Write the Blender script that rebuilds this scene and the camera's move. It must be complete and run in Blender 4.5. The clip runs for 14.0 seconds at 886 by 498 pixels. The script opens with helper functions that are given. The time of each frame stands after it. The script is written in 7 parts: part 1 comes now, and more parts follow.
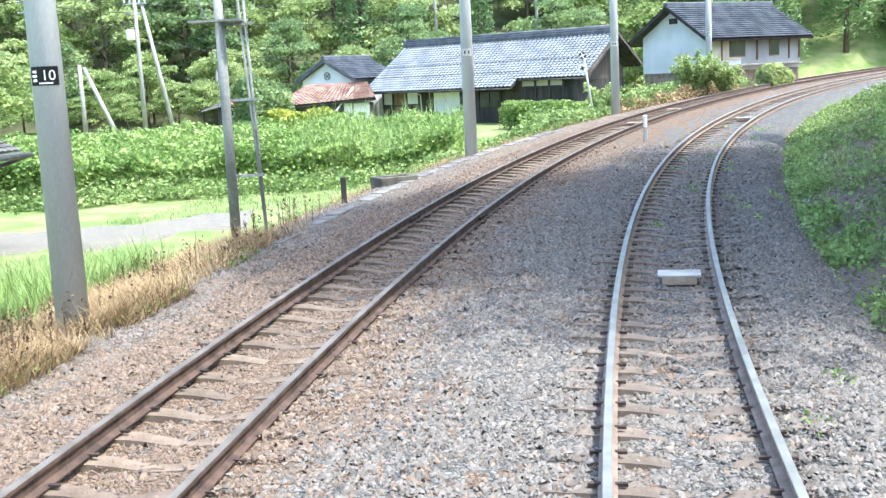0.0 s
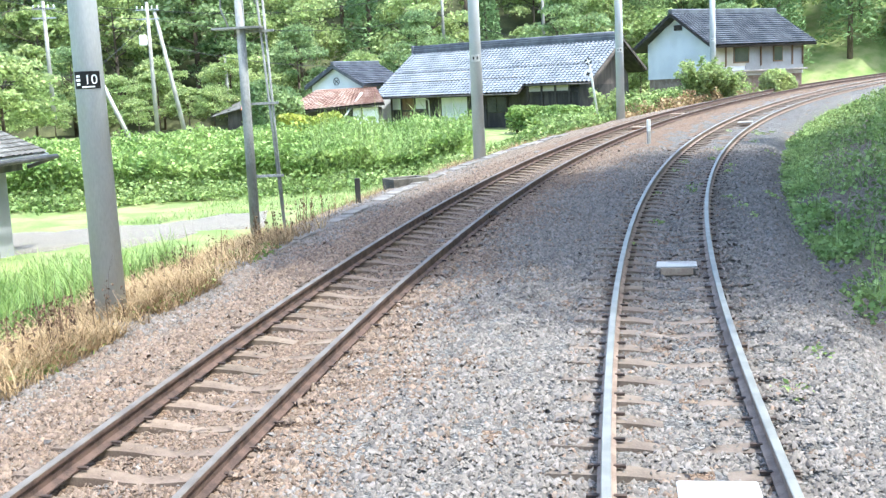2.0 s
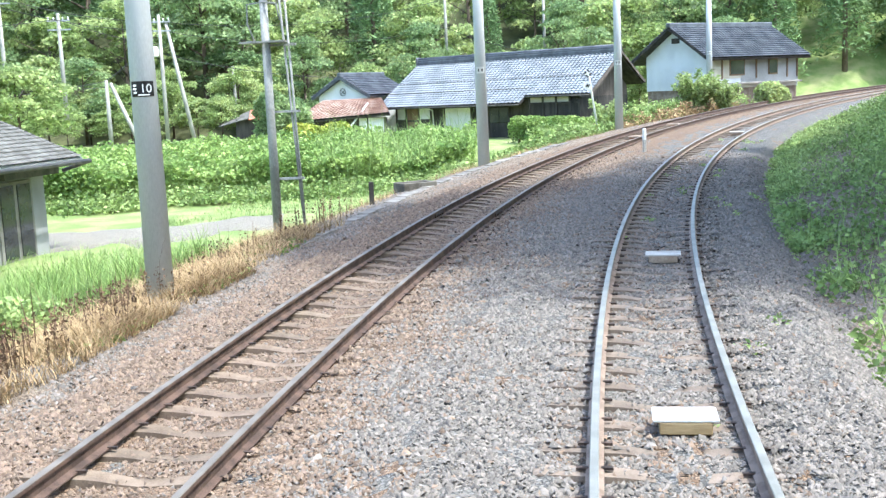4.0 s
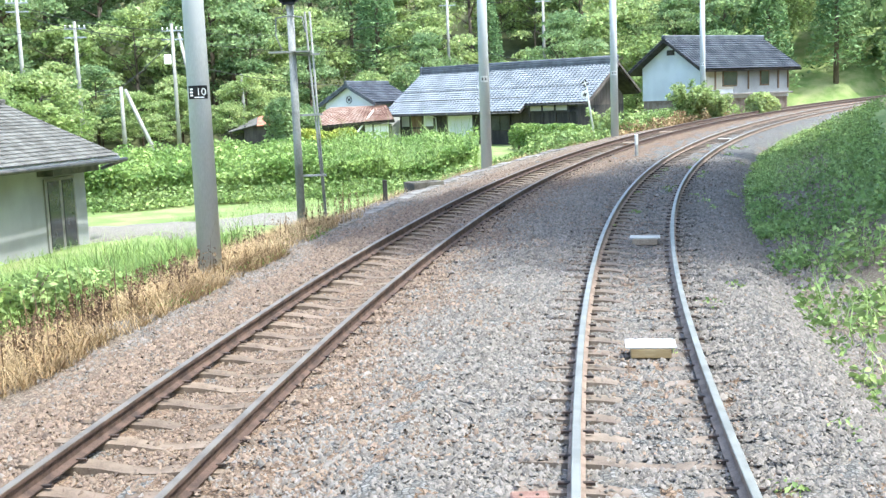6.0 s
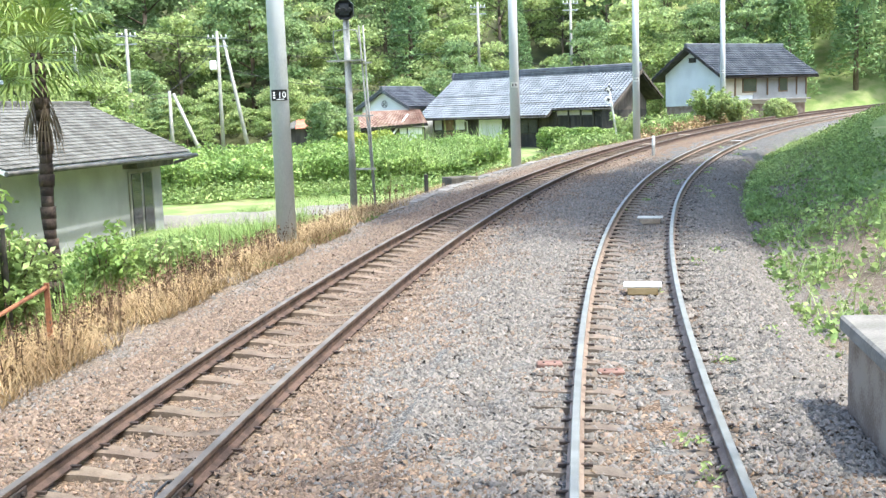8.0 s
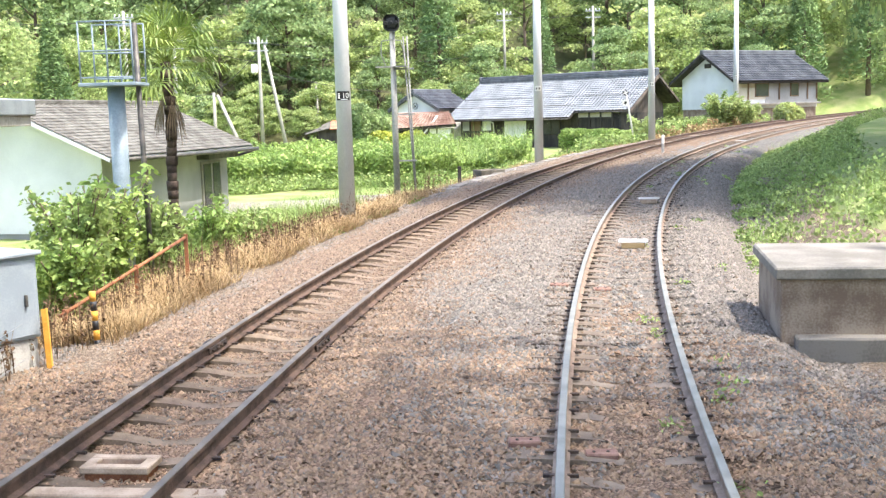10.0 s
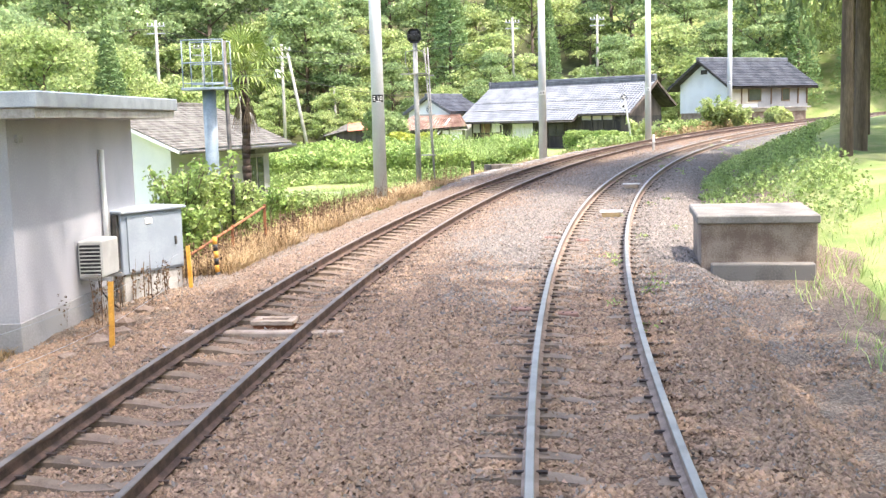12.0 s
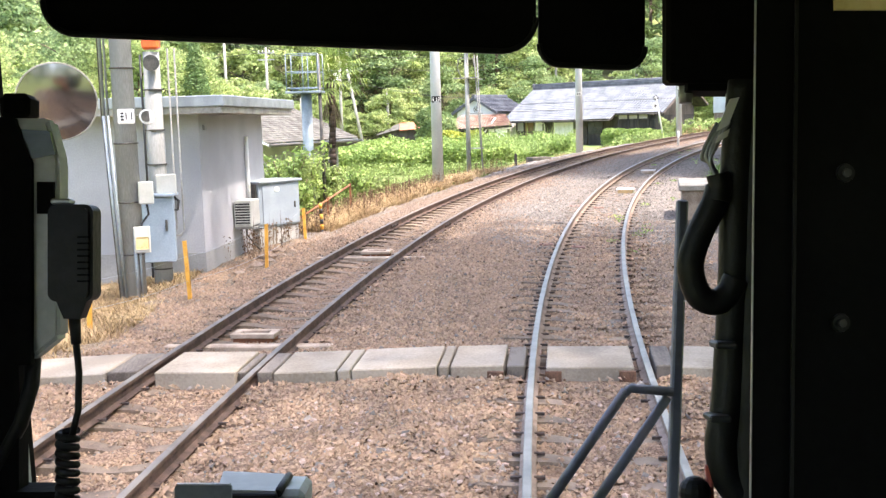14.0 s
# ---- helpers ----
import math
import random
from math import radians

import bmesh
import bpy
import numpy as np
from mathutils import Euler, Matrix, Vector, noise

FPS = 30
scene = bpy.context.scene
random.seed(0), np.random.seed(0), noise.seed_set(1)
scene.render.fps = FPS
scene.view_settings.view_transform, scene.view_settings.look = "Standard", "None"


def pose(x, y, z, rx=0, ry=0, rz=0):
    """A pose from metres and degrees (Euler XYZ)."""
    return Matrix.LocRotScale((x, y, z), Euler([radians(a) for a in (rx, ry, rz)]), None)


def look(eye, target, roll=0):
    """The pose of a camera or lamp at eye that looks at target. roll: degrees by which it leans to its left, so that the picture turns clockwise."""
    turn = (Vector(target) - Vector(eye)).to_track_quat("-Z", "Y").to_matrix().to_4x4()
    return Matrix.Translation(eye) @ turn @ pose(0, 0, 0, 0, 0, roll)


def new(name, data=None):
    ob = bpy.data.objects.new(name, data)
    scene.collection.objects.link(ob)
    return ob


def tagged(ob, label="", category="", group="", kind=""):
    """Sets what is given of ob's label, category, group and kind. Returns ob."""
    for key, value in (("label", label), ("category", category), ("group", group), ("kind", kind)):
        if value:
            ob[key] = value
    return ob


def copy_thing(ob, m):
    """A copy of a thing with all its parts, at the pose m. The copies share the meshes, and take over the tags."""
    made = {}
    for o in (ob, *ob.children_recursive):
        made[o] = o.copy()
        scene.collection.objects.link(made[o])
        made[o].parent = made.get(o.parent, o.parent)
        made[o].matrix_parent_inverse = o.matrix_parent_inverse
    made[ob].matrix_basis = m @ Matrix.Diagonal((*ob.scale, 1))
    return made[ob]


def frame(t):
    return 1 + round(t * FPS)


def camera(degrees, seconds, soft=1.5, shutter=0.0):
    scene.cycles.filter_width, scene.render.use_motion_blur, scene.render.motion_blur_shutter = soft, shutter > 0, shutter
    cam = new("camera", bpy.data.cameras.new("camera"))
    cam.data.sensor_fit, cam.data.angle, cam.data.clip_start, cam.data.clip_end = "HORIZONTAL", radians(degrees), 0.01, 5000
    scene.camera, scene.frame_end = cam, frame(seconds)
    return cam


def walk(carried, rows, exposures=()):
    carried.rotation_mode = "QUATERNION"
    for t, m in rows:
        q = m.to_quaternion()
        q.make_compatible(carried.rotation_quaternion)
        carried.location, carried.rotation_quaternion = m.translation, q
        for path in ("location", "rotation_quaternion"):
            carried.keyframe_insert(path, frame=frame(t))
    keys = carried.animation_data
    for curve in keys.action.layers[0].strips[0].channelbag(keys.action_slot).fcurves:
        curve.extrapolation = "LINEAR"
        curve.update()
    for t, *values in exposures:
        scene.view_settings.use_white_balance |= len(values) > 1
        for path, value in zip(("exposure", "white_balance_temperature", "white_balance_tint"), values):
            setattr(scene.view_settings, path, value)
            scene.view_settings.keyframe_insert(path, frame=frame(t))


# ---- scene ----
cam = camera(44.54, 14.0, 1.4)
# seconds, eye, yaw, pitch, roll
PATH = [
    (0.0, 3.124, 25.246, 3.190, -7.512, -9.042, 2.810),
    (0.5, 3.083, 25.069, 3.197, -7.477, -8.985, 2.673),
    (1.0, 3.033, 24.864, 3.197, -7.396, -8.903, 2.736),
    (1.5, 2.970, 24.607, 3.189, -7.319, -8.840, 2.817),
    (2.0, 2.899, 24.303, 3.181, -7.192, -8.737, 2.741),
    (2.5, 2.818, 23.952, 3.177, -7.096, -8.627, 2.761),
    (3.0, 2.713, 23.521, 3.174, -7.079, -8.488, 2.702),
    (5.5, 2.098, 20.745, 3.114, -7.243, -7.727, 2.300),
    (6.0, 1.940, 20.045, 3.090, -7.168, -7.658, 2.157),
    (6.5, 1.772, 19.241, 3.072, -7.006, -7.537, 2.057),
    (7.0, 1.606, 18.362, 3.053, -6.673, -7.466, 1.959),
    (7.5, 1.429, 17.437, 3.040, -6.216, -7.381, 1.949),
    (8.0, 1.253, 16.411, 3.021, -5.703, -7.318, 1.942),
    (10.5, 0.348, 10.562, 2.882, -4.283, -6.984, 1.520),
    (11.0, 0.168, 9.247, 2.845, -4.272, -6.834, 1.357),
    (11.5, -0.005, 7.852, 2.809, -4.228, -6.791, 1.354),
    (12.0, -0.155, 6.408, 2.778, -3.972, -6.853, 1.509),
    (12.5, -0.290, 4.889, 2.752, -3.639, -6.937, 1.558),
    (13.0, -0.434, 3.291, 2.722, -3.154, -6.927, 1.679),
    (13.5, -0.564, 1.667, 2.690, -2.460, -6.878, 1.680),
    (14.0, -0.674, 0.039, 2.660, -1.587, -6.743, 1.656),
]
# seconds, stops, kelvin, tint
EXPOSURE = [(0.0, 2.46, 6050, 5), (3.0, 2.42, 6050, 5), (5.5, 2.36, 6100, 3), (8.0, 2.36, 6450, 5), (10.5, 2.58, 7150, 13), (14.0, 2.74, 7200, 17)]
walk(cam, [(t, pose(x, y, z, 90 + pitch, roll, yaw)) for t, x, y, z, yaw, pitch, roll in PATH], EXPOSURE)

# ---- light ----
SUN_ELEVATION, SUN_TRAVEL = 65.0, (-0.857, 0.515)
world = bpy.data.worlds.new("world")
scene.world = world
world.use_nodes = True
sky = world.node_tree.nodes.new("ShaderNodeTexSky")
sky.sky_type = "NISHITA"
sky.sun_disc = False
sky.sun_elevation = radians(SUN_ELEVATION)
sky.sun_rotation = math.atan2(-SUN_TRAVEL[0], -SUN_TRAVEL[1])
sky.dust_density = 2.5
back = world.node_tree.nodes["Background"]
back.inputs["Strength"].default_value = 0.15
world.node_tree.links.new(sky.outputs["Color"], back.inputs["Color"])
sun = new("sun", bpy.data.lights.new("sun", "SUN"))
sun.data.energy = 1.4
sun.data.angle = radians(1.3)
sun.data.color = (1.0, 0.985, 0.96)
down = math.tan(radians(SUN_ELEVATION)) * math.hypot(*SUN_TRAVEL)
sun.matrix_world = look((0, 0, 60), (SUN_TRAVEL[0], SUN_TRAVEL[1], 60 - down))


# ---- materials ----
def mat(name, c1, c2, rough=0.85, scale=3.0, fine=60.0, bump=0.25, metal=0.0, island=0.0, rand=0.0, third=None, spread=0.12, leaf=0.0, stretch=None, spec=0.4):
    """A surface of two colours mixed by coarse and fine noise, with fine relief; island / rand vary it piece by piece."""
    m = bpy.data.materials.new(name)
    m.use_nodes = True
    nt = m.node_tree
    n, l = nt.nodes, nt.links
    bsdf = n["Principled BSDF"]
    tc = n.new("ShaderNodeTexCoord")
    vec = tc.outputs["Object"]
    if stretch:
        mp = n.new("ShaderNodeMapping")
        mp.inputs["Scale"].default_value = stretch
        l.new(vec, mp.inputs["Vector"])
        vec = mp.outputs["Vector"]
    big, small = n.new("ShaderNodeTexNoise"), n.new("ShaderNodeTexNoise")
    big.inputs["Scale"].default_value, big.inputs["Detail"].default_value = scale, 5
    small.inputs["Scale"].default_value, small.inputs["Detail"].default_value = fine, 3
    l.new(vec, big.inputs["Vector"]), l.new(vec, small.inputs["Vector"])
    add = n.new("ShaderNodeMath")
    add.operation = "MULTIPLY_ADD"
    add.inputs[1].default_value = 0.45
    l.new(small.outputs["Fac"], add.inputs[0]), l.new(big.outputs["Fac"], add.inputs[2])
    ramp = n.new("ShaderNodeValToRGB")
    ramp.color_ramp.elements[0].position, ramp.color_ramp.elements[1].position = 0.72 - spread, 0.72 + spread
    ramp.color_ramp.elements[0].color, ramp.color_ramp.elements[1].color = (*c1, 1), (*c2, 1)
    if third:
        e = ramp.color_ramp.elements.new(0.72)
        e.color = (*third, 1)
    l.new(add.outputs[0], ramp.inputs["Fac"])
    col = ramp.outputs["Color"]
    if island or rand:
        src = n.new("ShaderNodeNewGeometry").outputs["Random Per Island"] if island else n.new("ShaderNodeObjectInfo").outputs["Random"]
        amount = island or rand
        hsv = n.new("ShaderNodeHueSaturation")
        mr = n.new("ShaderNodeMapRange")
        mr.inputs["To Min"].default_value, mr.inputs["To Max"].default_value = 1 - amount, 1 + amount
        l.new(src, mr.inputs["Value"]), l.new(mr.outputs["Result"], hsv.inputs["Value"])
        mh = n.new("ShaderNodeMapRange")
        mh.inputs["To Min"].default_value, mh.inputs["To Max"].default_value = 0.5 - 0.02 * amount, 0.5 + 0.02 * amount
        wob = n.new("ShaderNodeMath")
        wob.operation = "FRACT"
        mul = n.new("ShaderNodeMath")
        mul.operation, mul.inputs[1].default_value = "MULTIPLY", 17.31
        l.new(src, mul.inputs[0]), l.new(mul.outputs[0], wob.inputs[0]), l.new(wob.outputs[0], mh.inputs["Value"])
        l.new(mh.outputs["Result"], hsv.inputs["Hue"]), l.new(col, hsv.inputs["Color"])
        col = hsv.outputs["Color"]
    l.new(col, bsdf.inputs["Base Color"])
    bsdf.inputs["Roughness"].default_value = rough
    bsdf.inputs["Metallic"].default_value = metal
    bsdf.inputs["Specular IOR Level"].default_value = spec
    if bump:
        b = n.new("ShaderNodeBump")
        b.inputs["Strength"].default_value, b.inputs["Distance"].default_value = bump, 0.02
        l.new(add.outputs[0], b.inputs["Height"]), l.new(b.outputs["Normal"], bsdf.inputs["Normal"])
    if leaf:
        tr = n.new("ShaderNodeBsdfTranslucent")
        mix = n.new("ShaderNodeMixShader")
        mix.inputs["Fac"].default_value = leaf
        l.new(col, tr.inputs["Color"]), l.new(bsdf.outputs[0], mix.inputs[1]), l.new(tr.outputs[0], mix.inputs[2])
        l.new(mix.outputs[0], n["Material Output"].inputs["Surface"])
    return m


M = {
    "weathered_block": mat("weathered_block", (0.17, 0.12, 0.09), (0.30, 0.24, 0.19), 0.9, 2.5, 40, 0.3),
    "grass_ground": mat("grass_ground", (0.13, 0.19, 0.05), (0.235, 0.255, 0.105), 0.95, 0.9, 18, 0.7, third=(0.175, 0.22, 0.07)),
    "forest_floor": mat("forest_floor", (0.045, 0.05, 0.022), (0.10, 0.11, 0.045), 0.95, 0.6, 12, 0.6),
    "stone_grey": mat("stone_grey", (0.135, 0.120, 0.105), (0.193, 0.172, 0.153), 0.9, 20, 120, 0.2, island=0.34),
    "stone_rust": mat("stone_rust", (0.14, 0.10, 0.072), (0.20, 0.148, 0.111), 0.9, 20, 120, 0.2, island=0.34),
    # rust red, also lightened to make up for shade on the near stretch
    "stone_red": mat("stone_red", (0.205, 0.136, 0.089), (0.268, 0.187, 0.129), 0.9, 20, 120, 0.2, island=0.34),
    "sleeper_dusty": mat("sleeper_dusty", (0.135, 0.104, 0.080), (0.192, 0.152, 0.120), 0.92, 5, 60, 0.3, rand=0.2),
    "sleeper": mat("sleeper", (0.125, 0.091, 0.064), (0.188, 0.142, 0.104), 0.92, 5, 60, 0.3, rand=0.22),
    "rail_worn": mat("rail_worn", (0.115, 0.098, 0.082), (0.175, 0.155, 0.132), 0.6, 3, 120, 0.05, metal=0.2),
    "rail_top": mat("rail_top", (0.215, 0.215, 0.197), (0.28, 0.28, 0.257), 0.6, 4, 200, 0.03, metal=0.5),
    "rail_side": mat("rail_side", (0.06, 0.039, 0.031), (0.125, 0.079, 0.06), 0.8, 6, 80, 0.2, metal=0.2),
    "rail_dusty": mat("rail_dusty", (0.16, 0.115, 0.09), (0.25, 0.19, 0.15), 0.85, 6, 80, 0.2),
    "iron": mat("iron", (0.04, 0.032, 0.03), (0.10, 0.07, 0.055), 0.75, 12, 90, 0.2, metal=0.4),
    "concrete": mat("concrete", (0.30, 0.29, 0.27), (0.46, 0.45, 0.42), 0.9, 2.5, 50, 0.2),
    "concrete_pale": mat("concrete_pale", (0.27, 0.255, 0.225), (0.44, 0.42, 0.38), 0.9, 2.0, 30, 0.2, rand=0.12),
    "pole": mat("pole", (0.44, 0.45, 0.45), (0.54, 0.55, 0.545), 0.85, 1.2, 60, 0.06, stretch=(1, 1, 0.25)),
    # copy of pole with shade put in the colour, for the crossing poles
    "pole_old": mat("pole_old", (0.255, 0.258, 0.25), (0.36, 0.362, 0.35), 0.9, 1.5, 60, 0.1, stretch=(1, 1, 0.2)),
    "steel_grey": mat("steel_grey", (0.28, 0.29, 0.29), (0.42, 0.43, 0.43), 0.55, 3, 60, 0.08, metal=0.5),
    "galvanised": mat("galvanised", (0.25, 0.285, 0.31), (0.35, 0.39, 0.42), 0.5, 3, 60, 0.06, metal=0.4),
    "mast_grey": mat("mast_grey", (0.20, 0.198, 0.185), (0.34, 0.335, 0.315), 0.7, 2.5, 40, 0.1, stretch=(1, 1, 0.4)),
    "steel_dark": mat("steel_dark", (0.06, 0.06, 0.06), (0.13, 0.12, 0.11), 0.6, 5, 60, 0.1, metal=0.5),
    "rust": mat("rust", (0.16, 0.06, 0.03), (0.32, 0.13, 0.06), 0.85, 6, 60, 0.3),
    "wall_white": mat("wall_white", (0.66, 0.66, 0.65), (0.78, 0.78, 0.77), 0.85, 0.7, 40, 0.08),
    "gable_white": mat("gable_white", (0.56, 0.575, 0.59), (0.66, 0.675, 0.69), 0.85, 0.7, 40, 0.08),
    "wall_grey": mat("wall_grey", (0.34, 0.34, 0.36), (0.43, 0.43, 0.45), 0.85, 0.6, 40, 0.08),
    "timber_grey": mat("timber_grey", (0.16, 0.15, 0.135), (0.27, 0.255, 0.235), 0.85, 3, 60, 0.2, stretch=(1, 1, 0.2)),
    # white house plaster with eave shade mixed in; also the hut plinth
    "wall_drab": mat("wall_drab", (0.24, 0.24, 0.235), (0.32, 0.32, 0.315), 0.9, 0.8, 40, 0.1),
    "mast_blue": mat("mast_blue", (0.15, 0.20, 0.235), (0.23, 0.285, 0.325), 0.6, 3, 40, 0.06),
    "plaster_cream": mat("plaster_cream", (0.42, 0.385, 0.30), (0.53, 0.49, 0.40), 0.85, 1, 40, 0.08),
    "roof_tile_mass": mat("roof_tile_mass", (0.125, 0.143, 0.163), (0.195, 0.219, 0.243), 0.58, 1.2, 25, 0.1, spec=0.35),
    "roof_tile_dull": mat("roof_tile_dull", (0.065, 0.072, 0.085), (0.125, 0.135, 0.155), 0.7, 1.2, 25, 0.1, island=0.2, spec=0.15),
    "roof_dark": mat("roof_dark", (0.055, 0.06, 0.07), (0.10, 0.11, 0.125), 0.5, 2, 30, 0.15, island=0.2),
    "roof_slate": mat("roof_slate", (0.085, 0.082, 0.073), (0.155, 0.152, 0.138), 0.9, 2.5, 40, 0.3, island=0.12, spec=0.1),
    "roof_red": mat("roof_red", (0.29, 0.19, 0.15), (0.46, 0.36, 0.30), 0.8, 1.5, 30, 0.2, third=(0.375, 0.25, 0.20)),
    "roof_paint_red": mat("roof_paint_red", (0.42, 0.11, 0.07), (0.58, 0.22, 0.14), 0.6, 2, 30, 0.1),
    "timber_dark": mat("timber_dark", (0.025, 0.022, 0.02), (0.06, 0.052, 0.045), 0.8, 3, 60, 0.2, stretch=(1, 1, 0.2)),
    "timber_brown": mat("timber_brown", (0.10, 0.06, 0.035), (0.22, 0.14, 0.085), 0.8, 3, 60, 0.2, stretch=(1, 1, 0.2)),
    "timber_gable": mat("timber_gable", (0.06, 0.048, 0.04), (0.12, 0.097, 0.08), 0.85, 3, 60, 0.2, stretch=(1, 1, 0.2)),
    "shutter_white": mat("shutter_white", (0.62, 0.63, 0.62), (0.74, 0.74, 0.72), 0.6, 1, 30, 0.05),
    "glass_dark": mat("glass_dark", (0.02, 0.025, 0.03), (0.04, 0.045, 0.05), 0.08, 1, 10, 0.0, spec=0.6),
    "cream_paint": mat("cream_paint", (0.43, 0.43, 0.40), (0.53, 0.53, 0.49), 0.5, 3, 60, 0.05),
    "cabinet_grey": mat("cabinet_grey", (0.25, 0.295, 0.335), (0.32, 0.365, 0.405), 0.45, 1.5, 60, 0.04),
    "white_paint": mat("white_paint", (0.70, 0.70, 0.68), (0.82, 0.82, 0.80), 0.5, 3, 60, 0.05),
    "black_paint": mat("black_paint", (0.012, 0.012, 0.013), (0.03, 0.03, 0.032), 0.5, 5, 60, 0.05),
    "yellow": mat("yellow", (0.50, 0.38, 0.17), (0.66, 0.53, 0.28), 0.7, 5, 60, 0.1),
    "orange": mat("orange", (0.60, 0.28, 0.04), (0.78, 0.40, 0.07), 0.65, 5, 60, 0.1),
    "leaf_tree": mat("leaf_tree", (0.1484, 0.2300, 0.0954), (0.3180, 0.4100, 0.1802), 0.6, 0.25, 3, 0, island=0.4, leaf=0.5),
    "leaf_light": mat("leaf_light", (0.2597, 0.3450, 0.1219), (0.4558, 0.5200, 0.2226), 0.6, 0.25, 3, 0, island=0.4, leaf=0.5),
    "leaf_conifer": mat("leaf_conifer", (0.13, 0.215, 0.08), (0.24, 0.34, 0.13), 0.7, 0.25, 3, 0, island=0.35, leaf=0.15),
    "leaf_field": mat("leaf_field", (0.1643, 0.2650, 0.0636), (0.3074, 0.4100, 0.1219), 0.55, 0.6, 5, 0, island=0.35, leaf=0.3),
    "leaf_weed": mat("leaf_weed", (0.19, 0.28, 0.085), (0.33, 0.42, 0.15), 0.6, 0.6, 5, 0, island=0.4, leaf=0.3),
    "leaf_yellow": mat("leaf_yellow", (0.24, 0.30, 0.05), (0.40, 0.43, 0.08), 0.6, 0.6, 5, 0, island=0.35, leaf=0.3),
    "grass_dry": mat("grass_dry", (0.28, 0.19, 0.098), (0.44, 0.325, 0.182), 0.9, 0.8, 6, 0, island=0.35, leaf=0.2),
    "stalk_dry": mat("stalk_dry", (0.10, 0.06, 0.035), (0.20, 0.13, 0.075), 0.9, 0.8, 6, 0, island=0.4),
    "bark": mat("bark", (0.07, 0.05, 0.035), (0.16, 0.12, 0.085), 0.9, 4, 40, 0.5, stretch=(1, 1, 0.3)),
    "palm_bark": mat("palm_bark", (0.03, 0.021, 0.018), (0.085, 0.06, 0.045), 0.95, 6, 40, 0.6),
    "frond_dead": mat("frond_dead", (0.075, 0.055, 0.038), (0.16, 0.12, 0.08), 0.9, 1, 8, 0, island=0.3),
    "palm_leaf": mat("palm_leaf", (0.10, 0.16, 0.03), (0.20, 0.26, 0.06), 0.5, 1, 5, 0, island=0.35, leaf=0.2),
    "red_lamp": mat("red_lamp", (0.75, 0.10, 0.03), (0.85, 0.16, 0.05), 0.35, 2, 20, 0.0),
}


def gravel(name, dark, mid, light, size):
    """Crushed stone: domed cells of own tint, gap shade painted dark between them."""
    m = bpy.data.materials.new(name)
    m.use_nodes = True
    n, l = m.node_tree.nodes, m.node_tree.links
    bsdf = n["Principled BSDF"]
    tc = n.new("ShaderNodeTexCoord")
    warp = n.new("ShaderNodeTexNoise")
    warp.inputs["Scale"].default_value = 9
    shift = n.new("ShaderNodeVectorMath")
    shift.operation = "MULTIPLY_ADD"
    shift.inputs[1].default_value = (0.05, 0.05, 0.05)
    l.new(tc.outputs["Object"], warp.inputs["Vector"])
    l.new(warp.outputs["Color"], shift.inputs[0]), l.new(tc.outputs["Object"], shift.inputs[2])
    cell, gap = n.new("ShaderNodeTexVoronoi"), n.new("ShaderNodeTexVoronoi")
    gap.feature = "DISTANCE_TO_EDGE"
    for v in (cell, gap):
        v.inputs["Scale"].default_value = 1 / size
        l.new(shift.outputs[0], v.inputs["Vector"])
    sep = n.new("ShaderNodeSeparateColor")
    l.new(cell.outputs["Color"], sep.inputs[0])
    ramp = n.new("ShaderNodeValToRGB")
    ramp.color_ramp.elements[0].color, ramp.color_ramp.elements[1].color = (*dark, 1), (*light, 1)
    ramp.color_ramp.elements.new(0.5).color = (*mid, 1)
    l.new(sep.outputs[0], ramp.inputs["Fac"])
    # darkens the colour towards cell edges, standing in for shade in the gaps
    edge = n.new("ShaderNodeMapRange")
    edge.inputs["From Max"].default_value = 0.16
    edge.inputs["To Min"].default_value = 0.5
    l.new(gap.outputs["Distance"], edge.inputs["Value"])
    mul = n.new("ShaderNodeMix")
    mul.data_type, mul.blend_type = "RGBA", "MULTIPLY"
    mul.inputs[0].default_value = 1.0
    l.new(ramp.outputs["Color"], mul.inputs[6]), l.new(edge.outputs["Result"], mul.inputs[7])
    l.new(mul.outputs[2], bsdf.inputs["Base Color"])
    bsdf.inputs["Roughness"].default_value = 0.92
    bsdf.inputs["Specular IOR Level"].default_value = 0.3
    tilt = n.new("ShaderNodeMath")
    tilt.operation, tilt.inputs[1].default_value = "MULTIPLY_ADD", 0.5
    l.new(sep.outputs[1], tilt.inputs[0]), l.new(edge.outputs["Result"], tilt.inputs[2])
    b = n.new("ShaderNodeBump")
    b.inputs["Strength"].default_value, b.inputs["Distance"].default_value = 0.9, size * 0.5
    l.new(tilt.outputs[0], b.inputs["Height"]), l.new(b.outputs["Normal"], bsdf.inputs["Normal"])
    return m


M["ballast_grey"] = gravel("ballast_grey", (0.095, 0.09, 0.081), (0.155, 0.147, 0.135), (0.22, 0.21, 0.195), 0.045)
M["ballast_rust"] = gravel("ballast_rust", (0.13, 0.083, 0.052), (0.20, 0.134, 0.088), (0.26, 0.185, 0.13), 0.04)
# rust red bed, lightened like its stones against the near shade
M["ballast_red"] = gravel("ballast_red", (0.17, 0.105, 0.068), (0.25, 0.163, 0.11), (0.32, 0.22, 0.155), 0.04)
M["verge_gravel"] = gravel("verge_gravel", (0.13, 0.095, 0.068), (0.21, 0.16, 0.12), (0.28, 0.23, 0.175), 0.035)


